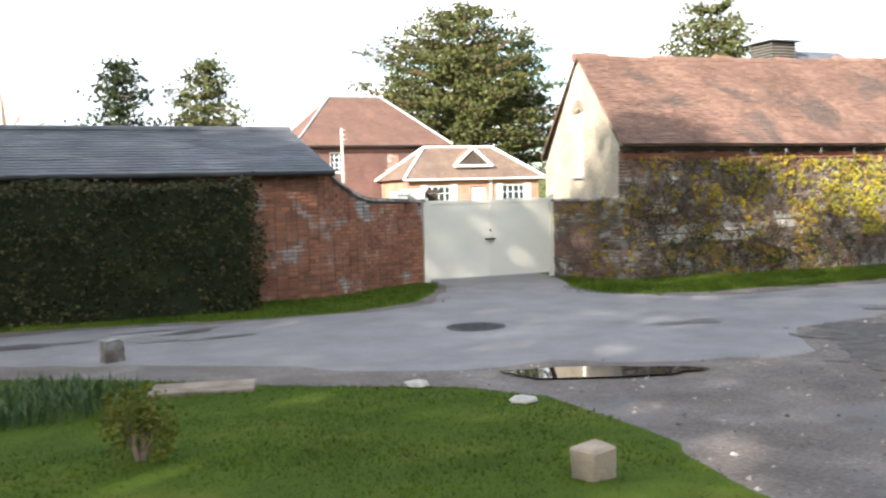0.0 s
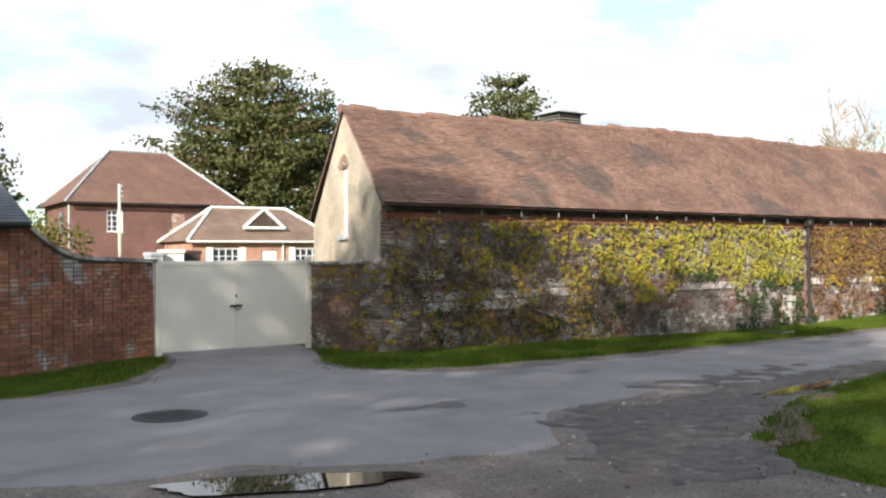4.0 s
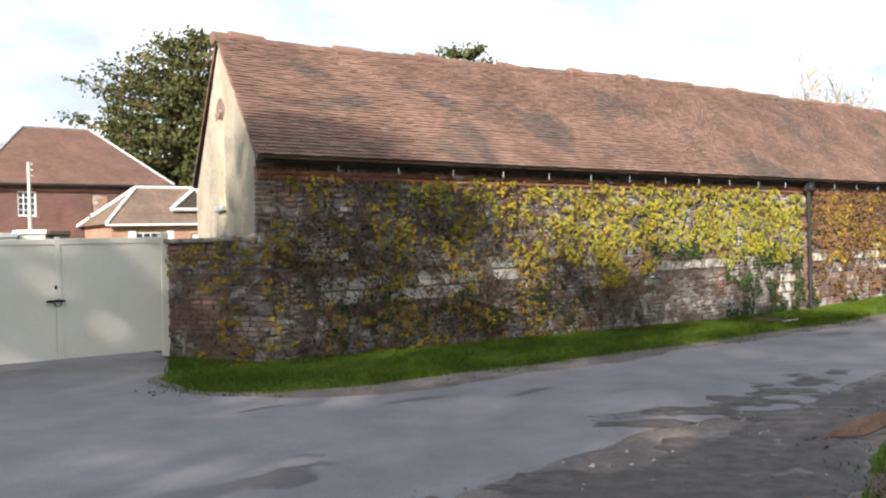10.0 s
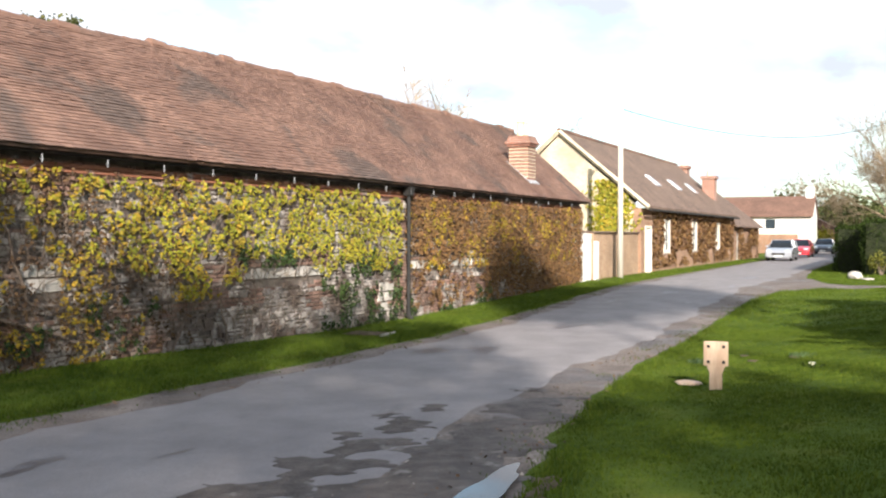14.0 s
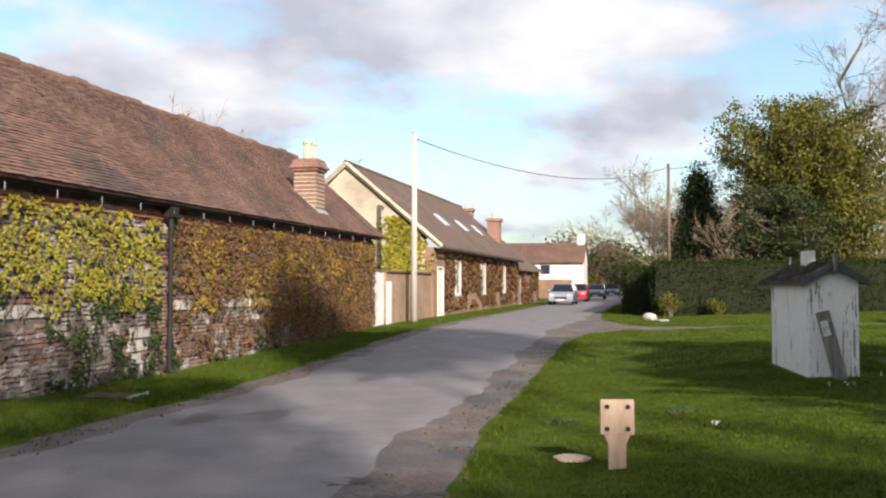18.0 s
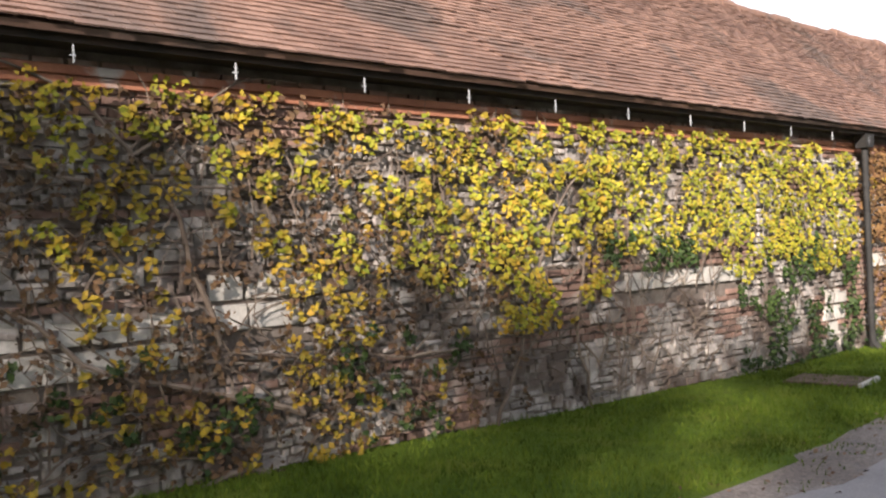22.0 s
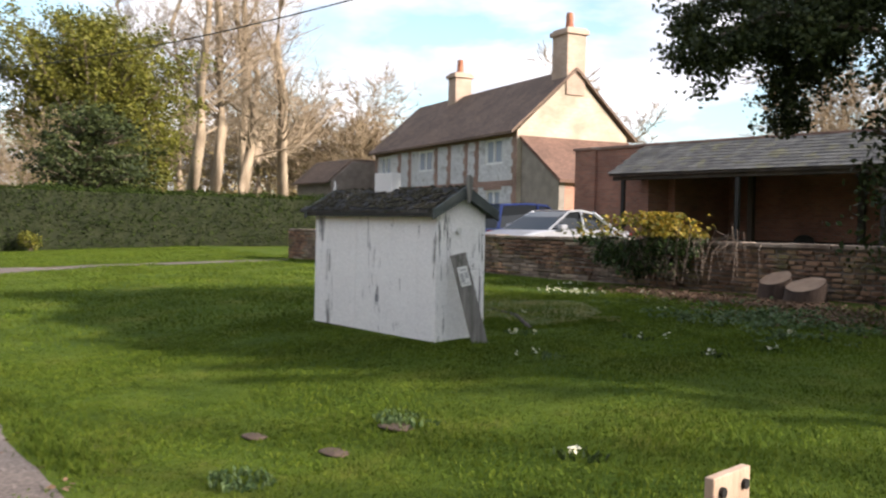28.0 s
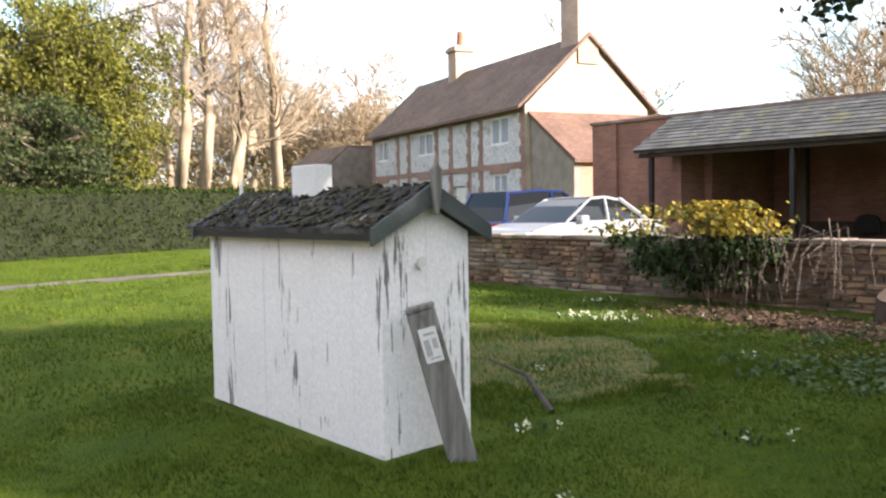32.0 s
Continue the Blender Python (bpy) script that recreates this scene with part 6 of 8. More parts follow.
for s in (0, 1):
    y_e, y_r = (OV, -SW / 2) if s == 0 else (-SW - OV, -SW / 2)
    z_e, z_r = SE - PITCH * OV + 0.012, SA + 0.012
    shr = part("roof_slope", prism([(y_e, z_e), (y_r, z_r), (y_r, z_r + TH), (y_e, z_e + TH * 0.8)], "x", -0.08, SL + 0.08), M["black"], SH, "dark roof slope thick with moss")
    vs, fs = [], []
    su2 = Vector((0, y_r - y_e, z_r - z_e + TH * 0.2))
    ln = su2.length
    su2.normalize()
    nn = Vector((0, -su2.z, su2.y)) if s == 0 else Vector((0, su2.z, -su2.y))
    for r in range(5):
        x = -0.10
        while x < SL + 0.06:
            w = random.uniform(0.10, 0.2)
            o = Vector((0, y_e, z_e + TH * 0.8)) + su2 * (ln * r / 5 - 0.02)
            n0 = len(vs)
            for dx in (0, w - 0.008):
                for q in (0.0, ln / 5 + 0.02):
                    h = 0.026 - 0.018 * q / (ln / 5) + random.uniform(0, 0.016)
                    p = o + Vector((x + dx, 0, 0)) + su2 * q
                    vs.append(tuple(p + nn * h))
                    vs.append(tuple(p - nn * 0.005))
            fs += [(n0, n0 + 2, n0 + 6, n0 + 4), (n0, n0 + 4, n0 + 5, n0 + 1), (n0, n0 + 1, n0 + 3, n0 + 2), (n0 + 4, n0 + 6, n0 + 7, n0 + 5)]
            x += w
    raw("stone_slate", vs, fs, M["slate_roof"], shr)["kind"] = "stuff"
    vs, fs = [], []
    for k in range(420):
        q, x = random.uniform(0, ln), random.uniform(-0.08, SL + 0.06)
        p = Vector((x, y_e, z_e + TH * 0.8 + 0.016)) + su2 * q
        r = random.uniform(0.010, 0.030)
        n0 = len(vs)
        vs.append(tuple(p + nn * r * 0.8))
        for j in range(6):
            a = j * math.pi / 3
            vs.append(tuple(p + Vector((math.cos(a) * r * 1.5, 0, 0)) + su2 * math.sin(a) * r * 1.2))
        fs += [(n0, n0 + 1 + j, n0 + 1 + (j + 1) % 6) for j in range(6)]
    raw("moss_cushion", vs, fs, M["moss"], shr)["kind"] = "stuff"
for x in (-0.11, SL + 0.09):
    for s in (-1, 1):
        y_e = -SW / 2 + s * (SW / 2 + OV + 0.02)
        dz = SE - PITCH * (OV + 0.02)
        part("bargeboard", prism([(y_e, dz - 0.005), (-SW / 2, SA - 0.005), (-SW / 2, SA + 0.125), (y_e, dz + 0.10)], "x", x - 0.008, x + 0.022), M["lead_green"], SH, "dark grey-green bargeboard")
part("finial", prism([(-SW / 2 - 0.012, SA - 0.07), (-SW / 2 + 0.012, SA - 0.07), (-SW / 2 + 0.045, SA + 0.20), (-SW / 2, SA + 0.24), (-SW / 2 - 0.045, SA + 0.20)], "x", -0.15, -0.121), M["wood_grey"], SH)
part("far_finial", prism([(-SW / 2 - 0.03, SA), (-SW / 2 + 0.03, SA), (-SW / 2, SA + 0.24)], "x", SL + 0.114, SL + 0.14), M["white"], SH)
part("ridge_box", box(1.20, 1.56, -SW / 2 - 0.07, -SW / 2 + 0.07, SA + 0.06, SA + 0.30, 0.006), M["white"], SH, "small white-painted box on the ridge")

# leaning marker post with a plate
PO = thing("marker_post", "leaning weathered grey timber post with a small white notice plate", "post", (14.77, -11.67, gz(14.77, -11.67)))
PO.matrix_world = pose(14.77, -11.67, gz(14.77, -11.67), 0, 0, 56) @ pose(0, 0, 0, 0, 15, 0)
part("shaft", box(-0.085, 0.085, -0.05, 0.05, -0.25, 0.93, 0.008), M["wood_grey"], PO)
part("notch_top", box(-0.087, 0.087, -0.052, 0.052, 0.932, 0.965, 0.006), M["wood_grey"], PO)
pl = part("notice_plate", box(-0.062, 0.045, 0.051, 0.056, 0.62, 0.83, 0.002), M["white"], PO, "scratched white notice plate")
bm = bmesh.new()
for k, (a, b, c, d) in enumerate(((-0.045, 0.02, 0.785, 0.80), (-0.05, -0.02, 0.70, 0.76), (-0.005, 0.03, 0.66, 0.76), (-0.045, 0.015, 0.64, 0.652))):
    add_box(bm, a, b, 0.0562, 0.0572, c, d)
part("worn_marks", bm, M["lead"], pl)

# wooden marker with bolts on the lawn
SG = thing("marker_sign", "pale wooden marker with a square bolted head on a short post", "sign", (9.31, -8.88, gz(9.31, -8.88)), -78)
part("head", box(-0.145, 0.145, -0.02, 0.02, 0.30, 0.60, 0.004), M["sign_wood"], SG)
part("neck", prism([(-0.075, -0.2), (0.075, -0.2), (0.075, 0.22), (0.11, 0.298), (-0.11, 0.298), (-0.075, 0.22)], "y", -0.022, 0.022), M["sign_wood"], SG)
for sx in (-0.09, 0.09):
    for zz in (0.35, 0.54):
        part("bolt", rod((sx, -0.036, zz), (sx, -0.018, zz), 0.02, 0.02, 10), M["black"], SG)
boulder("flat_stone", "small flat pale stone set in the grass", 9.75, -8.45, 0.16, 8, "sign_wood", 0.2)

# low boundary wall of mixed brick and stone
WB0, WB1 = Vector((3.0, -19.80, 0)), Vector((31.6, -16.94, 0))
wdir = (WB1 - WB0).normalized()
wang = math.degrees(math.atan2(wdir.y, wdir.x))
wl_len = (WB1 - WB0).length
bw = structure(thing("boundary_wall", "low mossy boundary wall of brick and stone courses", "wall", (WB0.x, WB0.y, 0), wang))
part("wall_core", box(0, wl_len, -0.32, -0.03, 0.0, 1.22), M["mortar"], bw)
bb, bs2 = ([], []), ([], [])
z = 0.30
row = 0
while z < 1.18:
    x = 0.0
    while x < wl_len - 0.05:
        v = noise.noise((x * 0.5, z * 1.6, 5.0))
        w = random.uniform(0.12, 0.25) if v > -0.1 else random.uniform(0.16, 0.42)
        block(bb if v > -0.1 else bs2, -min(x + w, wl_len), -x, z + random.uniform(-0.008, 0.008), z + 0.066 + random.uniform(-0.010, 0.010), random.uniform(-0.025, 0.018), 0.05, 0.010, 0.012)
        x += w + 0.012
    z += 0.081
    row += 1
M["brick_brown"] = surface("brown_stone_brick", (0.15, 0.085, 0.055), (0.34, 0.215, 0.135), 1.3, 0.92, 0.7, 60, vary=0.5, island=True, stain=(0.12, 0.11, 0.05), stain_scale=1.6, stain_at=0.52)
M["stone_brown"] = surface("brown_wall_stone", (0.17, 0.125, 0.095), (0.38, 0.31, 0.245), 2.0, 0.92, 0.7, 50, vary=0.45, island=True, stain=(0.15, 0.14, 0.08), stain_scale=0.9, stain_at=0.56)
turn_face = lambda bag: [(-v[0], -v[1], v[2]) for v in bag[0]]
raw("brickwork", turn_face(bb), bb[1], M["brick_brown"], bw)["kind"] = "stuff"
raw("stonework", turn_face(bs2), bs2[1], M["stone_brown"], bw)["kind"] = "stuff"
x = 0.0
while x < wl_len - 0.1:
    w = random.uniform(0.4, 0.8)
    part("coping_stone", box(x, min(x + w - 0.012, wl_len), -0.37, 0.03, 1.20, 1.265 + random.uniform(-0.008, 0.012), 0.012), M["stone_brown"], bw)
    x += w

for (x, y, r, h, s) in ((15.15, -17.80, 0.28, 0.27, 1), (15.72, -17.88, 0.23, 0.33, 2)):
    st = thing("tree_stump", "freshly sawn tree stump with a pale tilted top", "stump", (x, y, gz(x, y)), group="stumps by the wall")
    random.seed(s)
    bm = bmesh.new()
    n = 18
    ph = random.uniform(0, 6)
    lo = [bm.verts.new((r * 1.15 * (1 + 0.1 * math.sin(3 * a + ph)) * math.cos(a), r * 1.15 * (1 + 0.1 * math.sin(3 * a + ph)) * math.sin(a), -0.1)) for a in np.linspace(0, 2 * math.pi, n, endpoint=False)]
    hi = [bm.verts.new((r * (1 + 0.06 * math.sin(3 * a + ph)) * math.cos(a), r * (1 + 0.06 * math.sin(3 * a + ph)) * math.sin(a), h - 0.10 * math.sin(a))) for a in np.linspace(0, 2 * math.pi, n, endpoint=False)]
    for k in range(n):
        bm.faces.new((lo[k], lo[(k + 1) % n], hi[(k + 1) % n], hi[k]))
    part("bark_side", bm, M["stump_bark"], st, "dark rough bark", smooth=True)
    bm = bmesh.new()
    bm.faces.new([bm.verts.new((v_[0] * 0.985, v_[1] * 0.985, v_[2] + 0.012)) for v_ in [(r * (1 + 0.06 * math.sin(3 * a + ph)) * math.cos(a), r * (1 + 0.06 * math.sin(3 * a + ph)) * math.sin(a), h - 0.10 * math.sin(a)) for a in np.linspace(0, 2 * math.pi, n, endpoint=False)]])
    part("sawn_top", bm, M["stump"], st, "pale sawn wood")

# scrambling shrub over the wall
random.seed(3), np.random.seed(3)
cl = thing("wall_shrub", "scrambling ivy and honeysuckle spilling over the low wall", "shrub", (18.6, -17.88, 0.0), wang)
lumps_ = ((1.55, 1.0, 0.30, 0.22, 700), (0.8, 1.12, 0.32, 0.26, 1100), (0.0, 1.2, 0.34, 0.30, 1400), (-0.75, 1.28, 0.36, 0.26, 1300), (-1.35, 1.15, 0.24, 0.16, 450), (0.35, 0.75, 0.45, 0.24, 1500), (0.8, 0.65, 0.3, 0.2, 900))
pts = np.concatenate([np.random.normal(size=(n_, 3)) * [sx_ * 0.85, 0.22, sz_] + [cx_ * 0.8, 0.08, cz_] for cx_, cz_, sx_, sz_, n_ in lumps_])
pts = pts[(pts[:, 2] > 0.30) & (pts[:, 2] < 1.74) & (np.array([noise.noise((a * 2.5, c * 2.5, 3.0)) for a, b, c in pts]) > -0.25)]
# dark leaves low, gold and green above; sunlit top put into colour too
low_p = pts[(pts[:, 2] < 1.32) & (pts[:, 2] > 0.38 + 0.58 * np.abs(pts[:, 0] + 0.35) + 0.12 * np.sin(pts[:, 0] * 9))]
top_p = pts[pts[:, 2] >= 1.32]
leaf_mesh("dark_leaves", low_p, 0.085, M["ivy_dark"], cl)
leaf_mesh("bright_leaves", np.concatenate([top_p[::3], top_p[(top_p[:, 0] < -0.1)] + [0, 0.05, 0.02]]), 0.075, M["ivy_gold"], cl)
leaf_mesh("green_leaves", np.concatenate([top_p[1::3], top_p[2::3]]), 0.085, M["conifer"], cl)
bm = bmesh.new()
for k in range(90):
    x = random.gauss(-0.6, 0.8)
    a = Vector((x, random.uniform(-0.2, 0.1), 1.25))
    b = a + Vector((random.gauss(0, 0.4), random.uniform(0.1, 0.35), random.uniform(-0.2, 0.3)))
    c = Vector((b.x + random.gauss(0, 0.2), b.y + 0.1, random.uniform(0.4, 0.9)))
    tube([a, b, c], 0.008, 0.004, 4, bm)
part("dry_stem", bm, M["vine"], cl)["kind"] = "stuff"

# flint farmhouse
FH = thing("farmhouse", "flint and brick farmhouse with brown tile roof and tall chimneys", "house", (38.11, -30.41, 0.3), -7.5)
FL, FD, FE, FR = 16.5, 5.8, 5.35, 8.15
M["flint"] = surface("knapped_flint_panel", (0.44, 0.44, 0.45), (0.68, 0.68, 0.68), 9.0, 0.8, 0.7, 22, stain=(0.30, 0.29, 0.27), stain_scale=2.5, stain_at=0.55)
M["stack_brick"] = bricked("pale_stack_brick", (0.43, 0.31, 0.235), (0.36, 0.255, 0.19), (0.42, 0.36, 0.30))
M["farm_cream"] = bricked("cream_gable_brick", (0.44, 0.375, 0.28), (0.38, 0.32, 0.235), (0.42, 0.38, 0.31))
# pale glass: the sky's reflection is put into the pane colour
M["pane_sky"] = glassy("sky_pale_glass", (0.30, 0.34, 0.40))
M["far_red"] = bricked("farm_brick", (0.29, 0.175, 0.135), (0.23, 0.135, 0.105), (0.34, 0.28, 0.24))
upper = [(2.1, 1.6, 3.95, 1.15), (9.45, 1.8, 3.95, 1.1), (14.9, 1.5, 3.95, 1.1)]
lower = [(2.1, 1.3, 1.3, 1.5), (5.8, 1.2, 0.2, 2.2), (9.45, 1.4, 1.3, 1.5), (14.9, 1.3, 1.3, 1.5)]
hs = [(x - w / 2, x + w / 2, z, z + h) for x, w, z, h in upper + lower]
part("front_wall", wall_bm(0.3, FL - 0.3, -0.5, FE - 0.25, -0.35, 0.0, hs), M["flint"], FH, "grey flint front")
part("eaves_band", box(0.3, FL - 0.3, -0.35, 0.012, FE - 0.246, FE), M["far_red"], FH)
gab = prism([(-FD, -0.5), (0.0, -0.5), (0.0, FE), (-FD / 2, FR - 0.1), (-FD, FE)], "x", 0.0, 0.298)
part("west_gable", gab, M["farm_cream"], FH, "sunlit cream brick gable")
part("east_gable", prism([(-FD, -0.5), (0.0, -0.5), (0.0, FE), (-FD / 2, FR - 0.1), (-FD, FE)], "x", FL - 0.298, FL), M["far_red"], FH)
part("back_wall", box(0.3, FL - 0.3, -FD, -FD + 0.3, -0.5, FE), M["far_red"], FH)
part("roof", prism([(0.4, FE - 0.18), (-FD / 2, FR), (-FD - 0.4, FE - 0.18), (-FD - 0.4, FE - 0.05), (-FD / 2, FR + 0.14), (0.4, FE - 0.05)], "x", -0.18, FL + 0.18), M["tile_brown"], FH)
for k, xq in enumerate((0.02, 3.5, 4.6, 6.4, 7.9, 11.2, 12.6, 16.0)):
    zq = -0.4
    while zq < FE - 0.3:
        w = 0.34 if (int(zq / 0.3) + k) % 2 else 0.22
        part("quoin", box(xq, min(xq + w + 0.1, FL), -0.01, 0.022, zq, zq + 0.295), M["far_red"], FH)
        zq += 0.3
part("string_course", box(0.0, FL, -0.01, 0.035, 2.95, 3.2), M["far_red"], FH)
for (xw, w, zz, h) in upper + lower[:1] + lower[2:]:
    win = part("window", box(xw - w / 2 + 0.06, xw + w / 2 - 0.06, -0.13, -0.11, zz + 0.06, zz + h - 0.06), M["pane_sky"], FH, "white casement window")
    part("frame", wall_bm(xw - w / 2, xw + w / 2, zz, zz + h, -0.16, -0.04, [(xw - w / 2 + 0.1, xw - 0.05, zz + 0.1, zz + h - 0.1), (xw + 0.05, xw + w / 2 - 0.1, zz + 0.1, zz + h - 0.1)]), M["white"], win)
    part("lintel", box(xw - w / 2 - 0.15, xw + w / 2 + 0.15, -0.01, 0.03, zz + h + 0.004, zz + h + 0.2), M["far_red"], win)
part("door", box(5.25, 6.35, -0.2, -0.12, 0.1, 2.38), M["white"], FH)
for (xc, s, base, top, mt) in ((11.3, 0.45, FR - 0.4, 9.6, "stack_brick"), (0.55, 0.62, FR - 1.1, 10.05, "stack_brick")):
    st = part("chimney", box(xc - s, xc + s, -FD / 2 - 0.5, -FD / 2 + 0.5, base, top, 0.02), M[mt], FH, "tall brick chimney")
    part("stack_head", box(xc - s - 0.1, xc + s + 0.1, -FD / 2 - 0.6, -FD / 2 + 0.6, top - 0.3, top - 0.1, 0.02), M[mt], st)
    part("pot", rod((xc, -FD / 2, top + 0.002), (xc, -FD / 2, top + 0.75), 0.2, 0.16, 10), M["brick_red"], st)
# lean-to against the sunlit gable
part("leanto_wall", prism([(-3.0, -0.5), (-0.01, -0.5), (-0.01, 4.85), (-3.0, 3.0)], "y", -0.5, -0.22), surface("grey_brown_render", (0.22, 0.19, 0.16), (0.30, 0.265, 0.225), 2.0, 0.9, 0.3, 30), FH, "grey-brown rendered end wall of the lean-to")
part("leanto_side", box(-3.0, -2.75, -FD, -0.51, -0.5, 3.0), M["pink_brick"], FH)
part("leanto_roof", prism([(-3.25, 2.98), (-0.004, 4.98), (-0.004, 5.12), (-3.25, 3.12)], "y", -FD - 0.1, -0.1), M["tile_far"], FH, "warm brown lean-to roof")
M["annex"] = surface("brown_weatherboard", (0.17, 0.14, 0.12), (0.25, 0.21, 0.18), 2.0, 0.9, 0.4, 30)
annex = thing("farm_annex", "plain brown half-hipped annex beyond the farmhouse", "building", (57, 0, 0))
part("wall", prism([(-36.5, -0.2), (-31.0, -0.2), (-31.0, 4.05), (-32.5, 5.3), (-35.0, 5.3), (-36.5, 4.05)], "x", 0.0, 5.0), M["annex"], annex)
part("roof", prism([(-36.8, 3.95), (-35.0, 5.45), (-32.5, 5.45), (-30.7, 3.95), (-30.7, 3.85), (-32.5, 5.31), (-35.0, 5.31), (-36.8, 3.85)], "x", 0.15, 5.2), M["tile_brown"], annex)
for (xh, yh, w) in ((37.5, -28.7, 1.8), (41.0, -29.0, 2.6)):
    bush("box_ball", "low clipped yellow-green shrub before the farmhouse", (xh, yh, 0.35), w, 1.2, 1.55, 1300, 0.16, M["ivy"], "shrub", 7, seed=int(w * 7))

# open cart shed against a brick building
BN = thing("cart_shed", "open brick cart shed with mossy slate roof on dark posts", "shed", (31.0, -27.4, 0.3), math.degrees(math.atan2(0.7, 6.6)))
M["cart_brick"] = bricked("cart_shed_brick", (0.30, 0.13, 0.085), (0.21, 0.095, 0.065), (0.24, 0.19, 0.16))
part("front_wall", box(-3.948, 0, -0.35, 0, -0.5, 3.82), M["cart_brick"], BN)
part("back_wall", box(-24, -3.952, -3.35, -3.0, -0.5, 3.0), M["cart_brick"], BN)
part("back_roof", prism([(0.0, 3.79), (-3.4, 2.9), (-3.4, 2.98), (0.0, 3.88)], "x", -24, -3.952), M["dark_wood"], BN)
part("wall_coping", box(-24.05, 0.06, -0.42, 0.06, 3.824, 3.92, 0.01), M["brick"], BN)
for xx in (-0.9,):
    part("pier", box(xx - 0.1, xx + 0.1, 0.002, 0.1, -0.5, 3.8), M["cart_brick"], BN)
part("end_wall", box(-3.95, -3.65, 0.004, 1.0, -0.5, 2.9), M["cart_brick"], BN)
part("partition", prism([(-2.99, -0.5), (0.002, -0.5), (0.002, 3.74), (-2.99, 2.98)], "x", -4.2, -3.96), M["cart_brick"], BN)
cro = part("lean_roof", prism([(1.75, 2.78), (0.004, 3.78), (0.004, 3.86), (1.75, 2.86)], "x", -24, -3.0), M["dark_wood"], BN)
M["slate_moss"] = surface("mossy_slate", (0.075, 0.075, 0.074), (0.145, 0.143, 0.135), 2.2, 0.85, 0.4, 40, vary=0.22, island=True, stain=(0.125, 0.12, 0.075), stain_scale=2.4, stain_at=0.54)
vs, fs = [], []
dv = Vector((0, -1.75, 1.0))
ln = dv.length
dv.normalize()
nv = Vector((0, dv.z, -dv.y))
s = -0.05
r = 0
while s < ln - 0.1:
    x = -17.0 + (0.15 if r % 2 else 0)
    while x < -3.05:
        n0 = len(vs)
        for q, l in ((s, 0.022 + random.uniform(0, 0.008)), (s + 0.3, 0.004)):
            for xx in (x, min(x + 0.29, -2.98)):
                p = Vector((xx, 1.75, 2.86)) + dv * min(q, ln) + nv * l
                vs.append(tuple(p))
                vs.append(tuple(p + nv * 0.01))
        fs += [(n0 + 1, n0 + 5, n0 + 7, n0 + 3), (n0, n0 + 1, n0 + 3, n0 + 2), (n0 + 2, n0 + 3, n0 + 7, n0 + 6), (n0 + 4, n0 + 5, n0 + 1, n0)]
        x += 0.3
    s += 0.2
    r += 1
raw("slate_course", vs, fs, M["slate_moss"], cro)["kind"] = "stuff"
for xx in (-3.4, -7.4, -11.4, -15.4):
    part("post", box(xx - 0.06, xx + 0.06, 1.46, 1.58, -0.5, 2.80, 0.01), M["black"], BN)
part("eaves_beam", box(-24, -3.05, 1.42, 1.62, 2.66, 2.78, 0.01), M["dark_wood"], BN)
# shade inside the shed is put into this strip's dark colour
part("plinth", box(-24, -4.21, -2.998, -2.96, -0.5, 0.9), M["dark_wood"], BN, "lower back wall, darkened for the shade inside")
for xx in (-6.2, -9.6, -13.0):
    part("bay_post", box(xx - 0.09, xx + 0.09, -1.2, -1.02, -0.5, 3.5), M["dark_wood"], BN)
barrow = thing("arched_feeder", "small dark arched hatch at the back of the shed", "hatch", (24.3, -30.9, 0.9), 6)
part("plate", prism([(-0.35, 0)] + [(0.35 * math.cos(a), 0.25 + 0.25 * math.sin(a)) for a in np.linspace(math.pi, 0, 9)] + [(0.35, 0)], "y", 0.0, 0.05), M["black"], barrow)

car("car", "silver-white saloon parked behind the low wall", (25.6, -21.9, gz(25.6, -21.9) + 0.05), 97, M["silver"], False, 4.5)
car("car", "dark blue estate car parked beside the silver saloon", (28.55, -23.4, gz(28.55, -23.4) + 0.05), -82, M["blue"], True, 4.5, 1.66)

# trees over and beyond the lawn
yew = leafy_tree("yew_tree", "broad dark yew at the edge of the lawn with hanging branches", (12.25, -17.0, gz(12.25, -17.0)), 6.3, 1.3, 31, M["yew_dark"], M["bark"], 16, 0.085, 150, 0.45, 0.03, "column", 0.9, 0.62)
